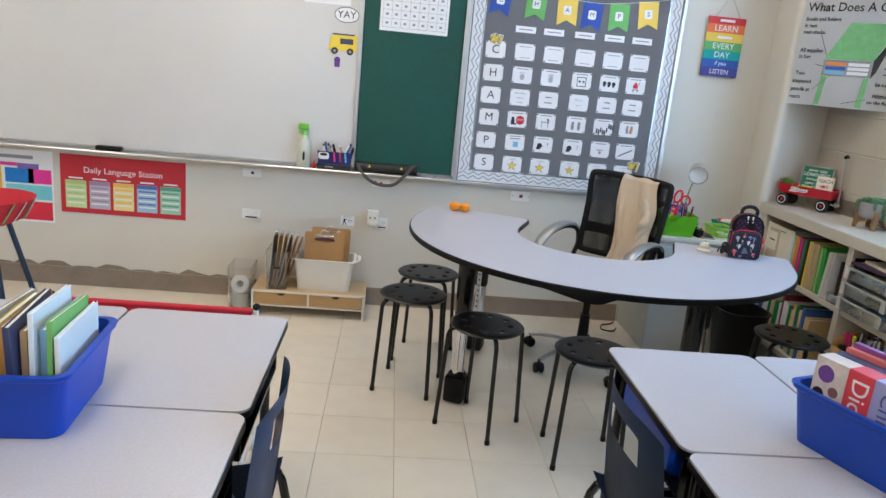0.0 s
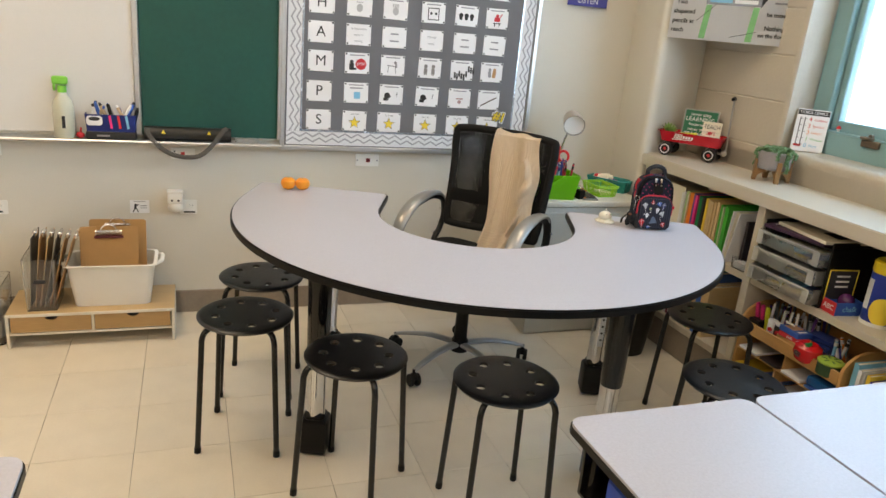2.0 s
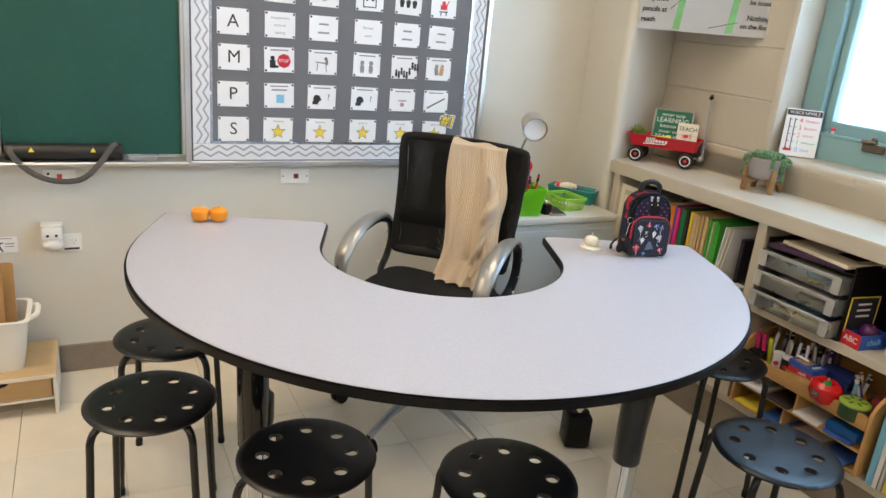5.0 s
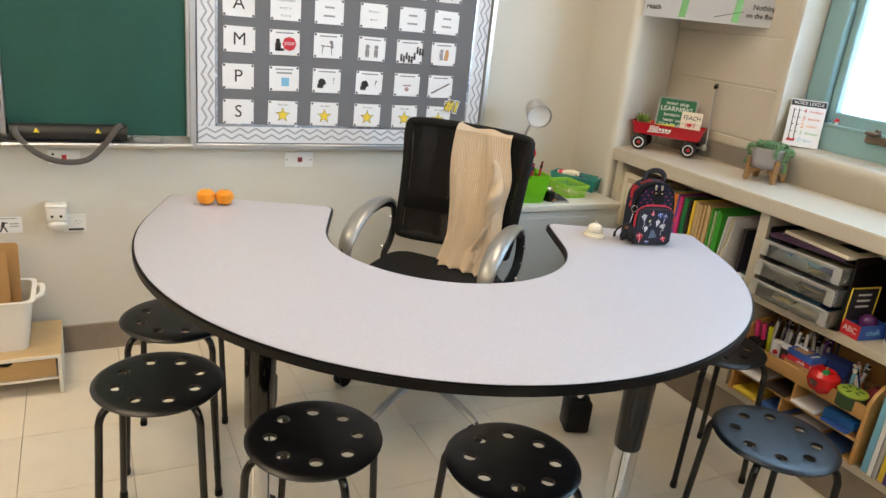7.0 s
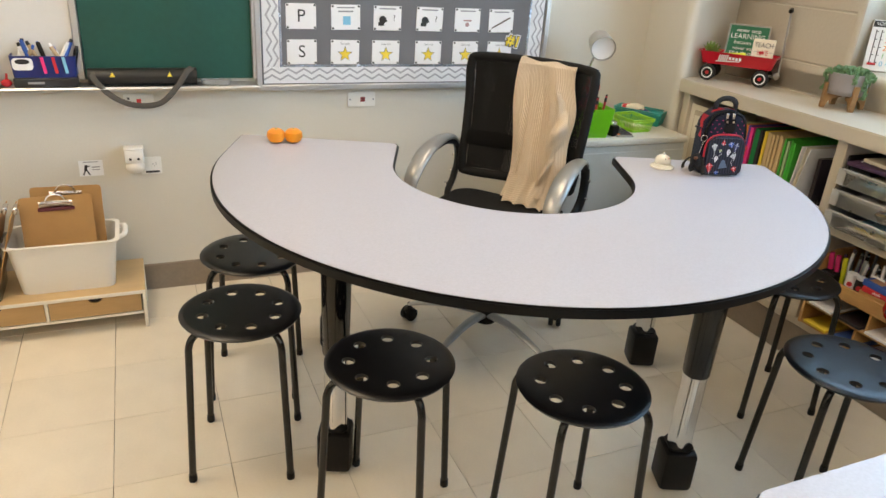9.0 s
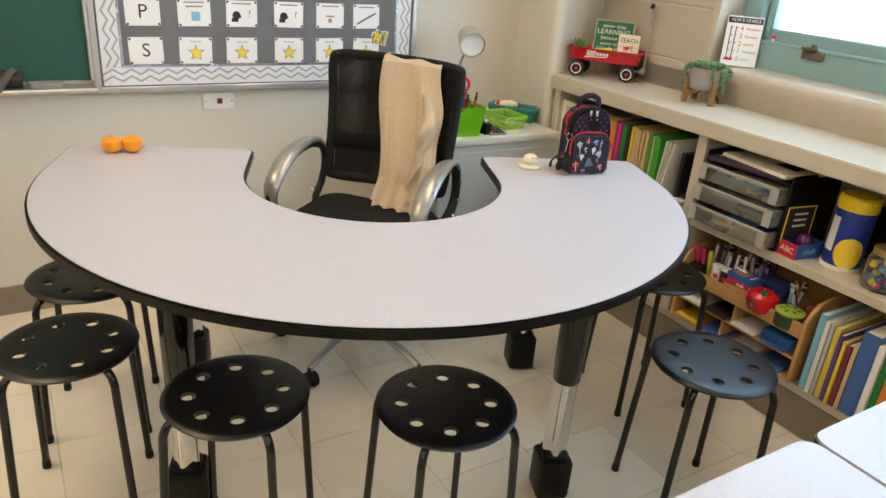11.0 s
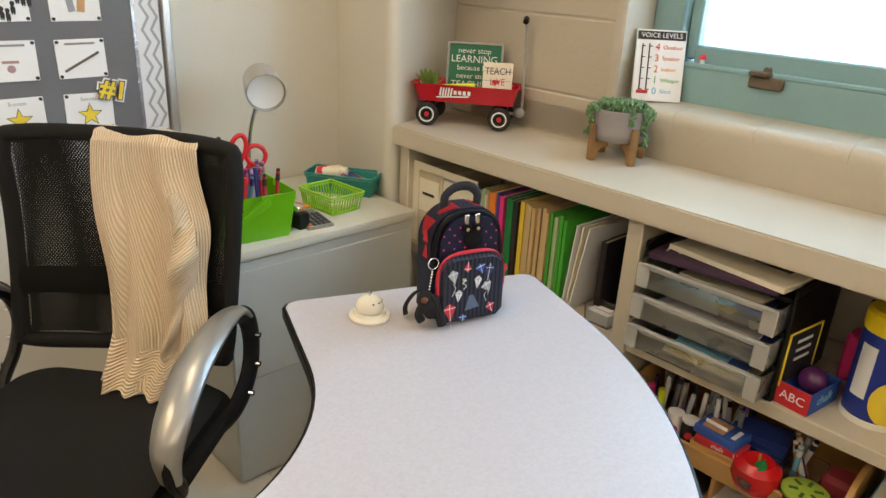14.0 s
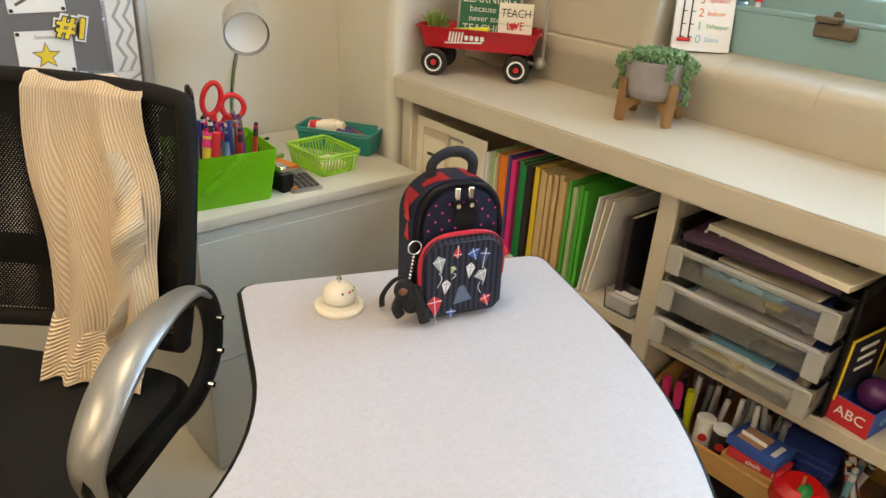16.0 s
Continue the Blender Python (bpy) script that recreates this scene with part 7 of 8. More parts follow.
for k, c in enumerate((M_PAPER, M_CREAM, M_PAPER)):
    bm = B(); box(bm, (0.14, 0, 0.116), (0.28, 0.003, 0.232), 0)
    pp = solo("loose_paper", bm, c, pose(2.13 + 0.006 * k, y - 0.004, MZ, 5 + 2 * k, 0, -2 - 1.5 * k), "loose handwritten papers leaning against green folders", "paper", "loose papers")
    if k == 2:
        bm = B()
        for q in range(6):
            slab(bm, 0.14, 0.19 - 0.022 * q, 0.09 + 0.03 * (q % 2), 0.0022, facing_south(0, -0.002, 0))
        part("handwriting", bm, M_GREYINK, pp)
    y -= 0.007
upright("folder", 3.322, 0.016, 0.20, 0.24, C_BK, "black file folder leaning by the divider", 2.16, 0, group="folders on the shelf")
for k in range(2):
    upright("booklet", 3.284 - 0.012 * k, 0.010, 0.235 - 0.01 * k, 0.20, C_BL, "blue booklet with white print by the divider", 2.20, 0, group="blue booklets")
bm = B(); hollow(bm, (0.075, 0.055), (0.07, 0.05), 0.045, 0.002, 0.004)
solo("clear_card_box", bm, M_CLEAR, pose(2.152, 3.296, MZ, 0, 0, 90), "small clear plastic box with cards", "box")
bm = B(); box(bm, (0, 0, 0.015), (0.06, 0.04, 0.028), 0.001)
solo("card_stack", bm, M_PAPER, pose(2.152, 3.296, MZ + 0.0025, 0, 0, 90), "small stack of white cards in a clear box", "cards")
# pale file boxes by the pier
bm = B(); box(bm, (0.13, 0, 0.115), (0.26, 0.10, 0.23), 0.002)
fb = solo("file_box", bm, mat("buff_card", (0.58, 0.50, 0.36), 0.7), pose(2.14, 3.925, MZ), "buff cardboard file box with typed label", "box")
bm = B(); slab(bm, 0, 0, 0.085, 0.10, pose(-0.0005, 0, 0.16, 90, 0, -90))
part("label", bm, M_CREAM, fb)
bm = B(); slab(bm, 0, 0, 0.05, 0.008, pose(-0.0022, 0, 0.165, 90, 0, -90))
part("printed_line", bm, M_INK, fb)
# lower left bay
y = 3.96
LOW = 0.1705
for k in range(22):
    th = r.uniform(0.014, 0.030)
    c, word = ((C_WH, "white"), (F("book_maroon", (0.20, 0.02, 0.04)), "maroon"), (C_MA, "tan"), (C_DG, "green"), (C_WH, "white"), (C_BL, "blue"))[r.randrange(6)]
    if y - th < 3.26:
        break
    upright("book", y - th / 2, th - 0.001, r.uniform(0.23, 0.29), 0.25, c, word + " paperback book on the low shelf", 2.14 + r.uniform(0, 0.02), 0, LOW, "books on the low shelf")
    y -= th + 0.002

bm = B(); box(bm, (0, 0, 0.125), (0.0035, 0.27, 0.25), 0.0005)
fi = solo("file_sheet", bm, M_CREAM, pose(2.150, 3.892, MZ, 2, 0, 3), "cream index card file standing at the end of the shelf", "file")
bm = B(); box(bm, (-0.002, -0.02, 0.225), (0.0012, 0.07, 0.007), 0)
part("printed_line", bm, M_GREYINK, fi)

# ---- right bay, middle shelf ----
du = thing("drawer_unit", pose(2.118, 3.032, MZ), "black drawer unit with three clear plastic drawers", "drawer unit")
W3 = 0.335
bm = B()
for s in (-1, 1):
    box(bm, (0.150, s * (W3 / 2 - 0.004), 0.115), (0.275, 0.008, 0.230), 0.003)
for k in range(4):
    box(bm, (0.150, 0, 0.005 + 0.0735 * k), (0.275, W3 - 0.016, 0.009), 0.001)
box(bm, (0.286, 0, 0.112), (0.006, W3 - 0.016, 0.215), 0)
for s in (-1, 1):
    box(bm, (0.15, s * (W3 / 2 - 0.004), 0.242), (0.275, 0.008, 0.022), 0.003)
part("frame", bm, M_BLACKP, du, "black plastic frame")
r = random.Random(17)
for k in range(3):
    z = 0.010 + 0.0735 * k
    sh = -0.028 - 0.004 * (2 - k)
    bm = B(); hollow(bm, (0.262, W3 - 0.022), (0.255, W3 - 0.03), 0.059, 0.0022, 0.012, 4, 0, Matrix.Translation((sh + 0.131 + 0.004, 0, z)))
    dr_ = part("drawer", bm, M_FROST, du, "clear frosted drawer")
    bm = B(); box(bm, (sh - 0.002, 0, z + 0.057), (0.012, W3 - 0.05, 0.004), 0.001)
    part("handle_lip", bm, M_FROSTW, dr_)
    bm = B()
    for sy_ in (-1, 1):
        box(bm, (sh - 0.001, sy_ * (W3 / 2 - 0.028), z + 0.030), (0.005, 0.030, 0.056), 0.002)
    box(bm, (sh - 0.001, 0, z + 0.0525), (0.005, W3 - 0.087, 0.012), 0.002)
    part("front_frame", bm, M_FROSTW, dr_, "milky raised front frame")
    for q in range(5):
        cc = (M_PAPER, M_CREAM, F("drawer_yellow", (0.7, 0.55, 0.12)), F("drawer_blue", (0.05, 0.12, 0.4)), M_SKYI)[(q + k) % 5]
        bm = B(); box(bm, (0, 0, 0), (r.uniform(0.08, 0.14), r.uniform(0.10, 0.24), 0.006), 0.001, pose(sh + 0.090 + r.uniform(-0.01, 0.02), r.uniform(-0.025, 0.025), z + 0.008 + 0.007 * q, 0, 0, r.uniform(-8, 8)))
        part("folded_paper", bm, cc, dr_)
TOPZ = MZ + 0.2305
bm = B(); box(bm, (0, 0, 0.006), (0.24, 0.27, 0.012), 0.001)
bk = solo("dark_workbook", bm, plain("plum_cover", (0.05, 0.02, 0.055)), pose(2.225, 3.045, TOPZ, 0, 0, 6), "dark plum workbook on the drawer unit", "book")
lettering("MW", 0.05, pose(-0.06, 0.075, 0.0125, 0, 0, -80), M_PAPER, bk)
bm = B(); box(bm, (0, 0, 0.006), (0.20, 0.27, 0.012), 0.001)
nb = solo("spiral_notebook", bm, M_CREAM, pose(2.228, 3.005, TOPZ + 0.0125, 0, 0, -8), "cream spiral bound notebook with dark label", "notebook")
bm = B(); box(bm, (0.01, -0.06, 0.0125), (0.06, 0.08, 0.001), 0)
part("label", bm, M_INK, nb)
for k in range(14):
    bm = B(); tube(bm, [(-0.09 + 0.0138 * k, 0.135 + 0.005 * math.cos(a), 0.006 + 0.008 * math.sin(a)) for a in [2 * math.pi * q / 10 for q in range(10)]], 0.0009, 5, True)
    part("spiral_ring", bm, M_INK, nb)

ab = thing("chalk_display_box", pose(2.200, 2.822, MZ, 0, 0, -8) @ Matrix.Scale(1.12, 4), "red and blue display box with yellow lining and purple ball", "box")
bm = B(); hollow(bm, (0.105, 0.062), (0.105, 0.062), 0.044, 0.002, 0.002)
part("tray", bm, M_BLUE, ab)
bm = B(); box(bm, (-0.0538, 0, 0.022), (0.0016, 0.062, 0.044), 0)
part("red_end", bm, M_REDI, ab, "red end panel")
lettering("ABC", 0.024, pose(-0.0548, 0, 0.022, 90, 0, -90), M_PAPER, ab)
lettering("chalk", 0.026, facing_south(0.0, -0.0315, 0.022), M_SKYI, ab)
bm = B(); box(bm, (0, 0.0295, 0.085), (0.105, 0.0016, 0.10), 0)
part("back_card", bm, plain("blackboard_print", (0.02, 0.02, 0.03)), ab)
bm = B()
for x in (-0.0535, 0.0535):
    box(bm, (x, 0.029, 0.085), (0.004, 0.004, 0.104), 0.001)
box(bm, (0, 0.029, 0.136), (0.111, 0.004, 0.004), 0.001)
part("yellow_rim", bm, M_YELLOW, ab)
for k in range(3):
    bm = B(); slab(bm, 0, 0, 0.05, 0.006, facing_south(0, 0.0283, 0.115 - 0.018 * k))
    part("printed_line", bm, M_PAPER, ab)
bm = B(); ball(bm, (0.008, 0.0, 0.040), 0.026, (1, 1, 1), 20)
part("ball", bm, plain("purple_gloss", (0.09, 0.02, 0.11), 0.25), ab, "glossy purple ball")

wp = thing("wipes_canister", pose(2.25, 2.712, MZ) @ Matrix.Diagonal((1.09, 1.09, 1.11, 1)), "blue wipes canister with yellow lid and label", "canister")
bm = B(); lathe(bm, [(0, 0), (0.050, 0), (0.053, 0.006), (0.053, 0.165), (0.050, 0.172), (0, 0.172)], 32)
part("body", bm, mat("canister_blue", (0.012, 0.035, 0.30), 0.3), wp)
bm = B(); lathe(bm, [(0, 0.172), (0.0535, 0.172), (0.0545, 0.178), (0.054, 0.205), (0.048, 0.212), (0, 0.213)], 32)
part("lid", bm, mat("lid_yellow", (0.78, 0.58, 0.02), 0.35), wp, "yellow plastic lid")
bm = B(); lathe(bm, [(0.0532, 0.0), (0.0548, 0.0), (0.0548, 0.012), (0.0532, 0.012)], 32, None, True)
part("base_ring", bm, M_WHITEP, wp)


def wrap(rad, a0, a1, z0, z1, shape, n=16):
    """A printed patch that follows a round body."""
    t = B()
    g = []
    for i in range(n + 1):
        for j in range(n + 1):
            u, v = 2 * i / n - 1, 2 * j / n - 1
            k = math.sqrt(max(0, 1 - v * v)) if shape == "round" else 1
            a = (a0 + a1) / 2 + (a1 - a0) / 2 * u * k
            g.append(t.verts.new((rad * math.cos(a), rad * math.sin(a), (z0 + z1) / 2 + (z1 - z0) / 2 * v)))
    for i in range(n):
        for j in range(n):
            q = [g[i * (n + 1) + j], g[(i + 1) * (n + 1) + j], g[(i + 1) * (n + 1) + j + 1], g[i * (n + 1) + j + 1]]
            t.faces.new(q)
    bmesh.ops.remove_doubles(t, verts=t.verts[:], dist=1e-5)
    bmesh.ops.recalc_face_normals(t, faces=t.faces[:])
    return t


part("label_patch", wrap(0.0537, radians(178), radians(262), 0.008, 0.100, "round"), M_YELLOW, wp, "yellow lemon label patch")
part("label_panel", wrap(0.0537, radians(136), radians(170), 0.05, 0.15, "square"), M_PAPER, wp, "white text panel")
jar = thing("pompom_jar", pose(2.200, 2.560, MZ), "glass jar full of coloured pompoms", "jar")
bm = B(); lathe(bm, [(0, 0), (0.046, 0), (0.050, 0.006), (0.050, 0.095), (0.040, 0.112), (0.040, 0.125), (0.038, 0.125), (0.038, 0.111), (0.0475, 0.094), (0.0475, 0.007), (0, 0.004)], 28)
part("glass", bm, M_CLEAR, jar)
bm = B(); lathe(bm, [(0.0405, 0.108), (0.043, 0.108), (0.043, 0.128), (0, 0.129), (0, 0.126), (0.0405, 0.1255)], 28)
part("lid", bm, mat("brass_lid", (0.45, 0.30, 0.12), 0.4, 0.7), jar, "brass coloured lid")
r = random.Random(6)
for k in range(26):
    a, q = r.uniform(0, 6.28), math.sqrt(r.random()) * 0.033
    bm = B(); ball(bm, (q * math.cos(a), q * math.sin(a), 0.016 + 0.0032 * k), 0.0125, (1, 1, 1), 8)
    part("pompom", bm, (M_SKYI, M_PINK, M_BLUE, M_YELLOW, M_SKYI)[k % 5], jar)
for k, (c, w) in enumerate(((M_ORANGEI, "orange"), (C_BL, "blue"), (C_WH, "white"), (C_YE, "yellow"))):
    upright("book", 2.40 - 0.026 * k, 0.022, 0.20 - 0.01 * k, 0.2, c, w + " workbook standing on the middle shelf", 2.14, 0, MZ, "workbooks")
bm = B(); box(bm, (0.03, 0, 0.055), (0.06, 0.03, 0.11), 0.006)
solo("pink_pack", bm, M_PINK, pose(2.345, 2.800, MZ, 0, 0, 0), "pink plastic pack behind the display box", "pack")
bm = B(); box(bm, (0.0, 0, 0.09), (0.012, 0.20, 0.18), 0.002)
solo("dark_board", bm, M_BLACKP, pose(2.40, 2.70, MZ, 0, 0, 0), "dark board leaning at the back of the shelf", "board")

# ---- wooden organiser on the bottom shelf ----
og = thing("wooden_organiser", pose(2.112, 2.935, LOW), "pine desktop organiser full of pens, boxes and papers", "organiser")
OL = 0.51
for s in (-1, 1):
    o = [(0, 0), (0.25, 0), (0.25, 0.285), (0.10, 0.285), (0.055, 0.275), (0.02, 0.25), (0, 0.222)]
    bm = B(); prism(bm, o, -0.006, 0.006, 0.001, Matrix(((1, 0, 0, 0), (0, 0, 1, s * (OL / 2 - 0.006)), (0, 1, 0, 0), (0, 0, 0, 1))))
    sp_ = part("side_panel", bm, M_WOOD, og)
    if s < 0:
        # no opening: flat black patch painted in for the hole's dark
        bm = B(); box(bm, (0.11, -OL / 2 - 0.0002, 0.205), (0.075, 0.0012, 0.022), 0)
        part("hand_hole", bm, M_INK, sp_)
for z in (0.006, 0.084, 0.162):
    bm = B(); box(bm, (0.125, 0, z), (0.245, OL - 0.026, 0.009), 0.001)
    part("shelf", bm, M_WOOD, og)
bm = B(); box(bm, (0.245, 0, 0.145), (0.006, OL - 0.026, 0.28), 0)
part("back", bm, M_WOOD, og)
bm = B(); box(bm, (0.004, 0, 0.186), (0.009, OL - 0.026, 0.046), 0.001)
part("front_lip", bm, M_WOOD, og)
bm = B(); box(bm, (0.10, 0.035, 0.045), (0.19, 0.008, 0.068), 0)
part("divider", bm, M_WOOD, og)
bm = B(); box(bm, (0.10, 0.0, 0.123), (0.19, 0.008, 0.068), 0)
part("divider", bm, M_WOOD, og)
bm = B(); box(bm, (0.032, 0.015, 0.194), (0.05, 0.11, 0.055), 0.002)
part("small_box", bm, M_WOOD, og, "small pine drawer box")
OZ = LOW + 0.1668


def in_org(dx, dy, dz=0.0):
    return (2.112 + dx, 2.935 + dy, OZ + dz)


r = random.Random(9)
ph = thing("pen_bundle", pose(*in_org(0.13, 0.13)), "bundle of grey felt pens and bright highlighters", "pens")
for k in range(34):
    x, y_ = r.uniform(-0.06, 0.08), r.uniform(-0.13, 0.10)
    c = (M_PENW, plain("pen_grey", (0.22, 0.25, 0.27)), M_PENW, plain("pen_grey_dark", (0.10, 0.11, 0.13)), M_PURPLE)[k % 5]
    pen(ph, (x, y_, 0.0), (x + r.uniform(-0.015, 0.015), y_ + r.uniform(-0.02, 0.02), r.uniform(0.105, 0.140)), 0.0055, c, (M_INK, c, c)[k % 3])
for k, c in enumerate((M_PINK, M_PINK, plain("neon_yellow", (0.70, 0.75, 0.03)))):
    pen(ph, (-0.07, 0.095 - 0.026 * k, 0.0), (-0.085, 0.10 - 0.028 * k, 0.115), 0.0085, c, c, "highlighter")
for k, (dy, c, cap, words) in enumerate(((0.125, M_PAPER, M_PAPER, "SALT"), (0.088, plain("pepper_black", (0.015, 0.015, 0.015)), M_PAPER, "PEPPER"))):
    sh = thing("shaker", pose(*in_org(0.035, dy), 0, 0, -65), ("white salt" if k == 0 else "black pepper") + " shaker carton in the organiser", "shaker", "shakers")
    bm = B(); cyl(bm, (0, 0, 0), (0, 0, 0.078), 0.0185, seg=22, bev=0.001)
    part("body", bm, c, sh)
    bm = B(); cyl(bm, (0, 0, 0.078), (0, 0, 0.086), 0.0192, seg=22, bev=0.001)
    part("lid", bm, cap, sh)
    bm = B(); disc(bm, 0, 0, 0.009, facing_south(0, -0.0185, 0.050), n=14, z0=0, z1=0.0012)
    part("red_spot", bm, M_REDI, sh)
    lettering(words, 0.013, facing_south(0, -0.0188, 0.028), M_INK if k == 0 else M_PAPER, sh)
bm = B(); box(bm, (0, 0, 0.009), (0.055, 0.105, 0.018), 0.001)
c1 = solo("chalk_box", bm, M_REDI, pose(*in_org(0.035, 0.01, 0.0552), 0, 0, 4), "red box of sixteen chalks", "box")
lettering("chalk", 0.014, pose(-0.028, 0.0, 0.009, 90, 0, -90), M_PAPER, c1)
lettering("16", 0.014, pose(-0.028, -0.04, 0.009, 90, 0, -90), M_PAPER, c1)
bm = B(); box(bm, (0, 0, 0.010), (0.070, 0.100, 0.020), 0.001)
c2 = solo("pastel_box", bm, M_BLUE, pose(*in_org(0.045, 0.018, 0.0737), 0, 0, -4), "blue box of pastels on the red chalk box", "box")
bm = B(); slab(bm, 0, 0.012, 0.05, 0.05, pose(0, 0, 0.020), 0.0006)
part("picture_print", bm, plain("pastel_print", (0.55, 0.30, 0.18)), c2)
bm = B(); slab(bm, 0.0, -0.034, 0.04, 0.010, pose(0, 0, 0.020), 0.0006); slab(bm, 0, 0.035, 0.05, 0.008, pose(-0.0352, 0, 0.010, 90, 0, -90))
part("printed_line", bm, M_PAPER, c2)
for k in range(5):
    bm = B(); box(bm, (0, 0, 0.008), (0.075, 0.12, 0.015), 0.001)
    solo("blue_pencil_box", bm, plain("pack_blue", (0.025, 0.05, 0.25), 0.3), pose(*in_org(0.135, -0.035, 0.0002 + 0.0165 * k), 0, 0, -6 + 4 * k), "blue cardboard pencil pack in a stack", "box", "blue pencil packs")
ap = thing("apple_holder", pose(*in_org(0.020, -0.078, 0.002)) @ Matrix.Scale(1.12, 4), "red apple shaped tape holder with green leaf", "tape holder")
bm = B(); lathe(bm, [(0, 0.004), (0.020, 0.0), (0.038, 0.012), (0.046, 0.034), (0.043, 0.056), (0.028, 0.069), (0.008, 0.066), (0, 0.062)], 28)
part("apple", bm, mat("apple_red", (0.60, 0.012, 0.015), 0.22, var=0.05), ap)
# solid bulge in darker red gives the hollow's shade by colour
bm = B(); ball(bm, (-0.037, 0.002, 0.036), 0.020, (0.5, 1.0, 0.75), 16)
part("recess", bm, plain("recess_shade_red", (0.12, 0.01, 0.01)), ap)
bm = B(); box(bm, (-0.046, 0.002, 0.036), (0.006, 0.014, 0.014), 0.002)
part("tape", bm, M_FROST, ap)
bm = B(); cyl(bm, (0, 0, 0.062), (0.003, 0.002, 0.080), 0.003, 0.0022, 8)
part("stem", bm, M_WOOD, ap)
bm = B(); sheet(bm, lambda u, v: (-0.004 - 0.030 * u, -0.010 + (v - 0.5) * 0.022 * math.sin(math.pi * (0.08 + 0.9 * u)), 0.074 - 0.016 * u * u + 0.004 * math.sin(v * 3.14)), 8, 4, 0.001)
part("leaf", bm, plain("leaf_green", (0.02, 0.35, 0.08), 0.3), ap)
gl = thing("green_lid_tin", pose(*in_org(0.030, -0.175, 0.002)), "round tin with patterned green lid", "tin")
bm = B(); cyl(bm, (0, 0, 0), (0, 0, 0.046), 0.044, seg=28, bev=0.002)
part("tin", bm, plain("tin_green", (0.03, 0.07, 0.03)), gl)
bm = B(); lathe(bm, [(0, 0.046), (0.046, 0.046), (0.047, 0.052), (0.042, 0.056), (0, 0.057)], 28)
lid = part("lid", bm, plain("lime_lid", (0.30, 0.42, 0.05)), gl)
for k in range(6):
    a = radians(60 * k)
    bm = B(); slab(bm, 0.024 * math.cos(a), 0.024 * math.sin(a), 0.018, 0.007, pose(0, 0, 0.0565), 0.0012, 60 * k)
    part("leaf_print", bm, plain("dark_leaf", (0.05, 0.12, 0.02)), lid)
cn = thing("clear_supply_tub", pose(*in_org(0.12, -0.13, 0.0)), "clear tub of markers behind the apple", "tub")
bm = B(); hollow(bm, (0.09, 0.10), (0.085, 0.09), 0.055, 0.002, 0.01)
part("body", bm, M_CLEAR, cn)
for k in range(9):
    pen(cn, (-0.03 + 0.008 * k, r.uniform(-0.035, 0.035), 0.004), (-0.035 + 0.009 * k, r.uniform(-0.05, 0.04), r.uniform(0.085, 0.115)), 0.006, (M_SKYI, M_PENW, M_ORANGEI, M_PENB)[k % 4], (M_PENW, M_INK)[k % 2], "marker")
bm = B(); box(bm, (0, 0, 0.03), (0.07, 0.08, 0.06), 0.012)
solo("red_blue_tub", bm, plain("tub_red", (0.35, 0.04, 0.06)), pose(*in_org(0.14, -0.215, 0.0003)), "dull red tub at the back of the organiser", "tub")
bm = B(); box(bm, (0, 0, 0.028), (0.05, 0.055, 0.055), 0.003)
solo("black_holder", bm, M_BLACKP, pose(*in_org(0.040, 0.205, 0.0003)), "small black cube holder in the organiser", "holder")
for i, (dz, cs) in enumerate(((0.0108, (C_YE, C_BL, M_PAPER, C_BL)), (0.0888, (M_PAPER, C_BK, M_PAPER, M_BLUE)))):
    for k, c in enumerate(cs):
        dy = 0.18 - 0.115 * k
        bm = B(); box(bm, (0.08, 0, 0.006), (0.17, 0.095, 0.010), 0.001)
        solo("worksheet_pad", bm, c, pose(2.112, 2.935 + dy, LOW + dz), "flat worksheet pad in an organiser slot", "pad", "pads in the organiser")
bm = B(); box(bm, (0, 0, 0.018), (0.10, 0.11, 0.034), 0.006, None, 2)
solo("blue_pouch", bm, plain("blue_case", (0.01, 0.09, 0.30), 0.3), pose(2.165, 2.765, LOW + 0.1005), "blue pencil case in the organiser", "case")

# books on the bottom shelf beside the organiser
y = 2.655
for c, word, th, h in ((M_SKYI, "light blue", 0.022, 0.27), (C_WH, "white", 0.016, 0.255), (F("coil_grey", (0.5, 0.5, 0.5)), "grey coil bound", 0.012, 0.255), (C_YE, "yellow", 0.018, 0.25), (C_PU, "purple", 0.014, 0.235), (C_YE, "gold", 0.012, 0.22), (F("book_maroon2", (0.2, 0.03, 0.05)), "maroon", 0.016, 0.215), (C_MA, "tan", 0.014, 0.22), (C_BL, "dark blue", 0.05, 0.28), (C_WH, "white", 0.02, 0.26), (C_DG, "green", 0.02, 0.25), (C_OR, "orange", 0.02, 0.26), (C_BL, "blue", 0.03, 0.24), (C_WH, "white", 0.03, 0.25)):
    if y - th < 2.25:
        break
    upright("workbook", y - th / 2, th - 0.001, h, 0.25, c, word + " teaching book on the bottom shelf", 2.118 + r.uniform(0, 0.012), 0, LOW, "teaching books")
    y -= th + 0.0015

# ---- book bins on the desks ----
def book_bin(m, books, label):
    bb = thing("book_bin", m, label, "bin", "book bins on desks")
    bm = B(); hollow(bm, (0.205, 0.315), (0.170, 0.275), 0.135, 0.004, 0.03, 5, 0.008)
    part("tub", bm, M_BLUEP, bb, "royal blue plastic tub")
    bm = B(); tube(bm, [(px, py, 0.133) for px, py in rounded(0.214, 0.324, 0.034, 5)], 0.0042, 8, True, flat=1.4)
    part("rim", bm, M_BLUEP, bb, "rolled rim")
    return bb


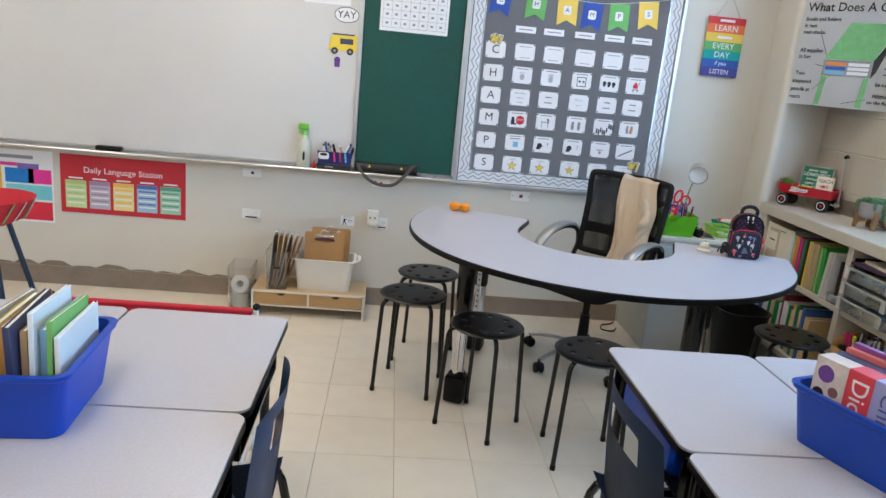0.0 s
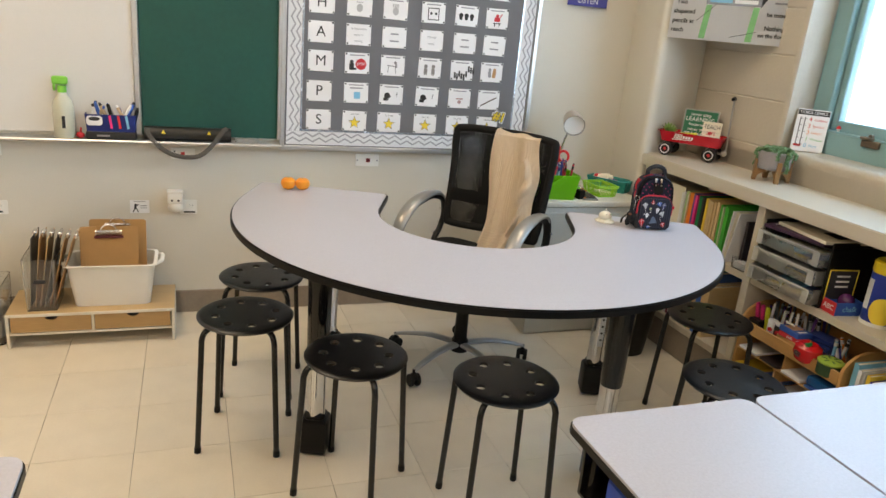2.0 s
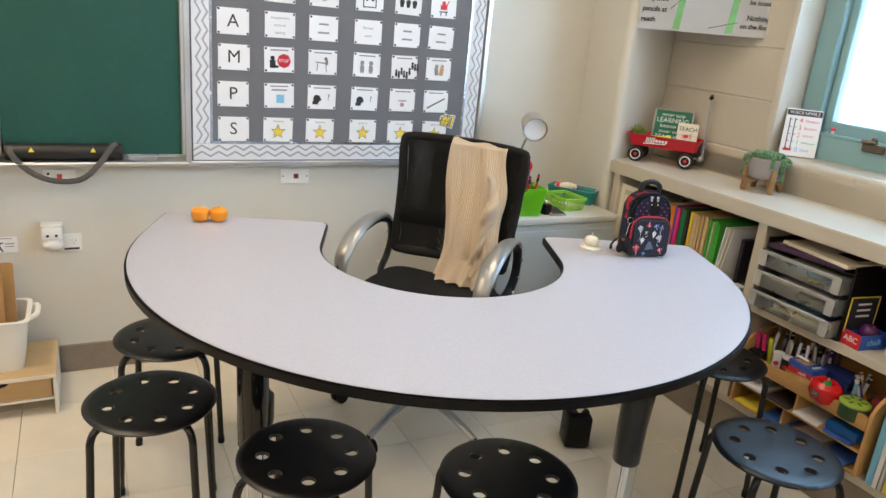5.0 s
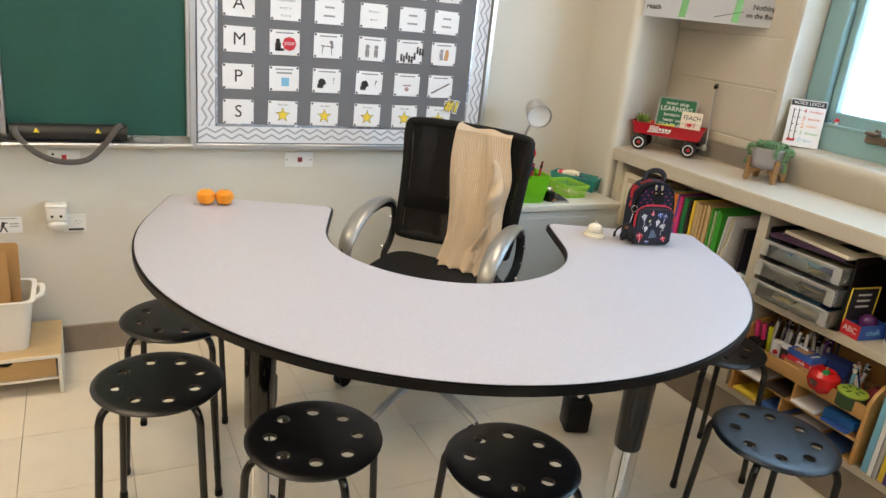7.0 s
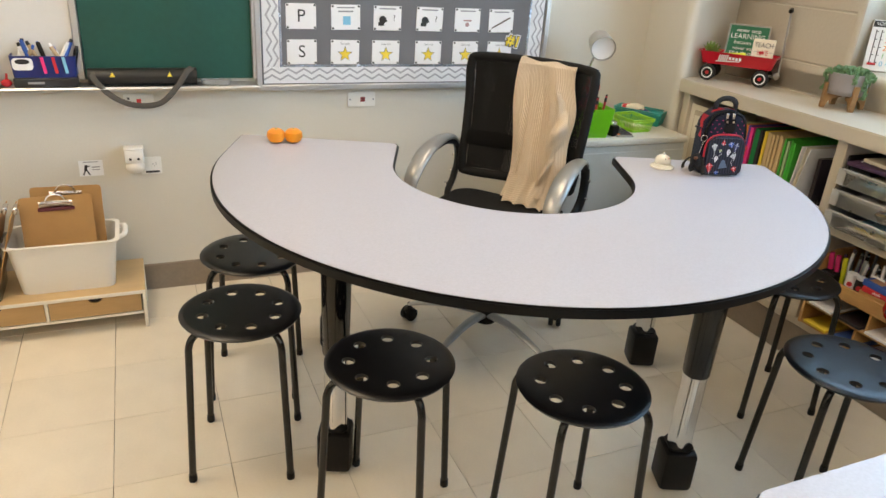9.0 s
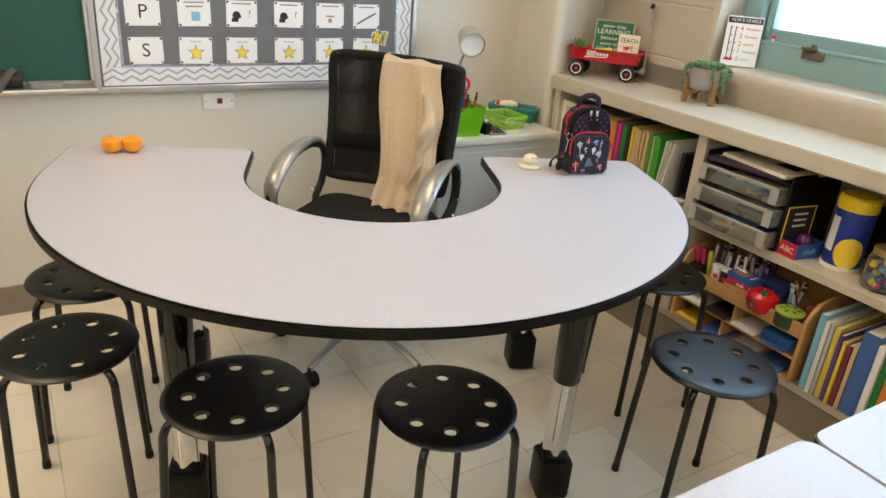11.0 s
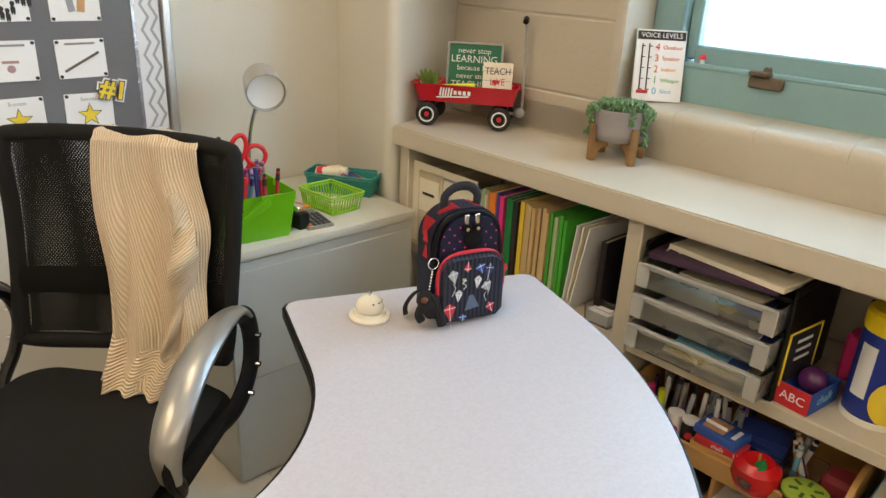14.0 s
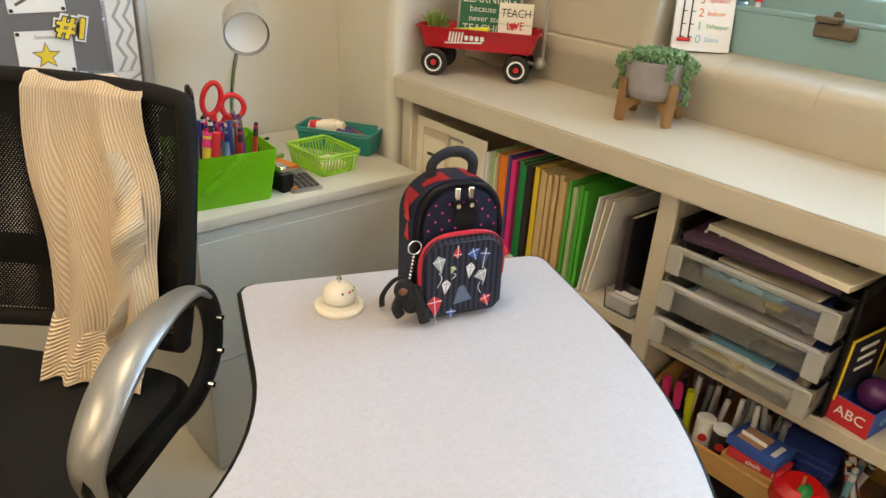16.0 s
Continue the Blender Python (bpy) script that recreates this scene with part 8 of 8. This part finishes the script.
DZ = 0.723
b1 = book_bin(pose(1.056, 1.500, DZ, 0, 0, 20), 0, "royal blue plastic bin of dictionaries on a desk")
B1 = b1.matrix_world.copy()
x = -0.066
for w, h, c, label, extra in ((0.052, 0.205, mat("dictionary_cover", (0.62, 0.55, 0.50), 0.4, var=0.25, scale=18), "thick hardback dictionary with red and lilac cover", "dict"), (0.034, 0.205, F("navy_book", (0.03, 0.035, 0.10)), "navy hardback reference book in the blue bin", ""), (0.018, 0.215, F("coral_book", (0.62, 0.16, 0.15)), "coral red paperback in the blue bin", ""), (0.018, 0.225, F("purple_book", (0.22, 0.06, 0.26)), "purple school book in the blue bin", "")):
    bk = thing("dictionary" if extra else "book", B1 @ pose(x + w / 2, 0.028, 0.0045, 0, 0, 0), label, "book", "books in the bins")
    L = 0.21
    bm = B(); box(bm, (-w / 2 + 0.001, 0, h / 2), (0.002, L, h), 0.0005); box(bm, (w / 2 - 0.001, 0, h / 2), (0.002, L, h), 0.0005); box(bm, (0, 0, h - 0.001), (w, L, 0.002), 0.0005)
    part("cover", bm, c, bk)
    bm = B(); box(bm, (0, 0, h / 2 - 0.001), (w - 0.005, L - 0.008, h - 0.004), 0)
    part("page_block", bm, M_CREAM, bk)
    if extra:
        bm = B(); box(bm, (-0.0002, -0.005, h + 0.0004), (w, 0.060, 0.0012), 0); box(bm, (-w / 2 - 0.0004, -0.005, h / 2), (0.0012, 0.060, h), 0)
        part("red_band", bm, F("band_red", (0.60, 0.05, 0.07)), bk)
        bm = B(); box(bm, (-0.0002, -0.070, h + 0.0004), (w, 0.069, 0.0012), 0); box(bm, (-w / 2 - 0.0004, -0.070, h / 2), (0.0012, 0.069, h), 0)
        part("lilac_band", bm, F("band_lilac", (0.33, 0.34, 0.60)), bk)
        lettering("Dict", 0.055, pose(-w / 2 - 0.0012, -0.005, h - 0.062, 90, 90, -90) @ pose(0, 0, 0, 0, 0, 0), M_PAPER, bk)
        lettering("Child", 0.050, pose(-w / 2 - 0.0012, -0.070, h - 0.070, 90, 90, -90), F("band_ink", (0.08, 0.09, 0.25)), bk)
        for q, (yy, zz, rr2, cc) in enumerate(((0.075, 0.17, 0.020, M_PURPLE), (0.05, 0.135, 0.012, F("plum", (0.2, 0.1, 0.12))), (0.085, 0.12, 0.014, C_BK), (0.045, 0.085, 0.020, C_OR), (0.08, 0.075, 0.016, C_BL))):
            bm = B(); disc(bm, yy, zz, rr2, pose(-w / 2 - 0.0003, 0, 0, 90, 0, -90) @ Matrix.Scale(-1, 4, (1, 0, 0)), n=16, z0=0, z1=0.0008)
            part("printed_spot", bm, cc, bk)
    x += w + 0.003
b2 = book_bin(pose(-0.735, 1.565, DZ, 0, 0, 4), 0, "royal blue plastic bin of picture books on a desk")
B2 = b2.matrix_world.copy()
r = random.Random(77)
x, k = -0.078, 0
for w, h, cc, word in ((0.012, 0.20, F("picture_pink", (0.6, 0.06, 0.15)), "pink"), (0.012, 0.215, F("picture_grey", (0.45, 0.43, 0.40)), "grey"), (0.014, 0.21, F("picture_olive", (0.42, 0.36, 0.06)), "olive"), (0.013, 0.21, F("picture_ochre", (0.50, 0.26, 0.06)), "ochre"), (0.012, 0.225, F("picture_navy", (0.04, 0.05, 0.12)), "navy"), (0.012, 0.20, F("picture_tan", (0.45, 0.30, 0.15)), "tan"), (0.010, 0.235, F("picture_white", (0.75, 0.78, 0.80)), "white"), (0.012, 0.20, F("picture_sky", (0.25, 0.45, 0.70)), "light blue"), (0.010, 0.215, F("picture_green", (0.20, 0.45, 0.12)), "green"), (0.010, 0.19, F("picture_white2", (0.72, 0.76, 0.74)), "white patterned")):
    bk = thing("picture_book", B2 @ pose(x + w / 2, r.uniform(-0.02, 0.02), 0.0045, r.uniform(-4, 4), 0, 0), word + " picture book standing in the blue bin", "book", "books in the bins")
    bm = B()
    L = r.uniform(0.19, 0.23)
    box(bm, (-w / 2 + 0.001, 0, h / 2), (0.0018, L, h), 0.0005); box(bm, (w / 2 - 0.001, 0, h / 2), (0.0018, L, h), 0.0005); box(bm, (0, -L / 2, h / 2), (w, 0.0018, h), 0.0005)
    part("cover", bm, cc, bk)
    bm = B(); box(bm, (0, 0.002, h / 2), (w - 0.0045, L - 0.006, h - 0.006), 0)
    part("page_block", bm, M_PAPER, bk)
    x += w + 0.0045

# ---- red sling book rack beyond the left desks ----
rk = thing("sling_book_rack", pose(-0.854, 2.53, 0), "low red fabric sling book rack with white rails", "book rack")
M_SLING = mat("red_sling_fabric", (0.50, 0.012, 0.03), 0.7, var=0.1, fine=300, bump=0.3)
for sx in (-0.36, 0.36):
    for y_, h in ((-0.12, 0.44), (0.11, 0.57)):
        bm = B(); cyl(bm, (sx, y_, 0), (sx, y_, h), 0.009, seg=10)
        leg = part("post", bm, M_WHITEP, rk)
        bm = B(); ball(bm, (sx, y_, h + 0.008), 0.014, (1, 1, 1), 12)
        part("ball_cap", bm, M_BLACKP, leg, "black ball cap")
    bm = B(); cyl(bm, (sx, -0.12, 0.06), (sx, 0.11, 0.06), 0.008, seg=8)
    part("rail", bm, M_WHITEP, rk)
for y_, z in ((0.11, 0.56), (0.03, 0.52), (-0.05, 0.47), (-0.12, 0.43)):
    bm = B(); cyl(bm, (-0.345, y_, z), (0.345, y_, z), 0.012, seg=10)
    part("rail", bm, M_SLING, rk, "rail in a red fabric sleeve")
    bm = B(); sheet(bm, lambda u, v, y_=y_, z=z: (-0.345 + 0.69 * u, y_ - 0.008 - 0.03 * math.sin(v * 3.0), z - 0.16 * v), 10, 8, 0.002)
    sl = part("sling", bm, M_SLING, rk, "red fabric sling")
    for x_, c in ((0.27, M_GREYINK), (0.10, M_ORANGEI), (-0.15, M_GREENI)):
        bm = B(); box(bm, (x_, y_ - 0.018, z - 0.03), (0.11, 0.002, 0.03), 0)
        part("tag", bm, c, sl)

# ---- red basket on a stand ----
bs_ = thing("basket_stand", pose(-1.93, 3.55, 0), "red woven basket on dark steel legs", "stand")
bm = B(); lathe(bm, [(0, 0.575), (0.10, 0.575), (0.17, 0.61), (0.215, 0.70), (0.222, 0.705), (0.21, 0.695), (0.165, 0.618), (0.10, 0.583), (0, 0.583)], 28)
bowl = part("bowl", bm, M_SLING, bs_, "red woven bowl")
for k in range(20):
    a0 = 2 * math.pi * k / 20
    bm = B(); tube(bm, smooth_path([(0.172 * math.cos(a0), 0.172 * math.sin(a0), 0.607), (0.197 * math.cos(a0 + 0.08), 0.197 * math.sin(a0 + 0.08), 0.652), (0.218 * math.cos(a0 + 0.16), 0.218 * math.sin(a0 + 0.16), 0.70)], 3), 0.006, 6, flat=0.4)
    part("stripe", bm, (M_GREENI, M_PAPER, M_SLING)[k % 3], bowl)
for k in range(4):
    a = radians(45 + 90 * k)
    bm = B(); tube(bm, [(0.10 * math.cos(a), 0.10 * math.sin(a), 0.58), (0.25 * math.cos(a), 0.25 * math.sin(a), 0.0)], 0.013, 8)
    part("leg", bm, M_NAVY, bs_)

# ---- pieces of walls and floor ----
PITCH = 0.3045
bm = B(); box(bm, (0, 0, -0.004), (PITCH - 0.0012, PITCH - 0.0012, 0.008), 0.0006)
tile_mesh = finish(bm, "tile", M_TILE)
far_tiles = []
gx0, gy0 = -0.254 + PITCH / 2, 3.248 + PITCH / 2
for i in range(-14, 10):
    for j in range(-23, 5):
        cx, cy = gx0 + i * PITCH, gy0 + j * PITCH
        if cx - PITCH / 2 > X1 or cy - PITCH / 2 > Y1 or cx + PITCH / 2 < X0 or cy + PITCH / 2 < Y0:
            continue
        if -2.3 < cx < 2.2 and cy > 0.6:
            o = new("tile", tile_mesh)
            o.location = (cx, cy, -0.002)
            o.parent = floor
        else:
            far_tiles.append((cx, cy))
bm = B()
for cx, cy in far_tiles:
    box(bm, (cx, cy, -0.006), (PITCH - 0.0012, PITCH - 0.0012, 0.008), 0)
part("tiles", bm, M_TILE, floor, "cream vinyl tiles", kind="stuff")


def block(w, h, y, z, name="block"):
    o = new(name, block_mesh(round(w, 4), round(h, 4)))
    o.location = (2.48, y, z)
    o.parent = wall_east


BLOCKS = {}


def block_mesh(w, h):
    if (w, h) not in BLOCKS:
        b = B(); box(b, (0, 0, 0), (0.030, w - 0.003, h - 0.003), 0.0045)
        BLOCKS[(w, h)] = finish(b, "block", M_BLOCK)
    return BLOCKS[(w, h)]


courses = [(1.03, 0.21), (1.24, 0.20), (1.44, 0.20), (1.64, 0.20), (1.84, 0.20), (2.04, 0.20), (2.24, 0.20), (2.44, 0.20), (2.64, 0.11)]
for z, h in courses:
    block(0.60, h, 3.85, z + h / 2)
    yy = WINDOW_Y[0]
    for k in range(2):
        block(0.475, h, yy - 0.2375 - 0.475 * k, z + h / 2)
block(0.60, 0.12, 3.85, 0.97)
for z in (2.45, 2.65):
    for k in range(15):
        h = 0.2 if z < 2.6 else 0.1
        block(0.3987, h, WINDOW_Y[1] - 0.2 - 0.3987 * k, z + h / 2)
for k in range(7):
    for z in (0.0, 0.2, 0.4, 0.6, 0.8):
        block(0.98, 0.2, 3.57 - 0.98 * k, z + 0.1)
# bullnose sill blocks
prof = [(2.465, 0.908), (2.465, 1.005)] + [(2.495 - 0.03 * math.cos(a), 1.005 + 0.033 * math.sin(a)) for a in [math.pi / 2 * k / 6 for k in range(1, 7)]] + [(2.62, 1.045), (2.62, 0.908)]
b = B(); prism(b, prof, -0.1047, 0.1047, 0, Matrix(((1, 0, 0, -2.465), (0, 0, 1, 0), (0, 1, 0, 0), (0, 0, 0, 1))))
sill_mesh = finish(b, "sill_block", M_BLOCK)
yk = 3.455
while yk > WINDOW_Y[0]:
    o = new("sill_block", sill_mesh)
    o.location = (2.465, yk, 0)
    o.parent = wall_east
    yk -= 0.2105
# window reveal
bm = B(); prism(bm, [(2.465, 3.556), (2.467, 3.54), (2.475, 3.531), (2.60, 3.526), (2.60, 3.556)], 1.04, 2.45)
part("reveal", bm, M_BLOCK, wall_east)
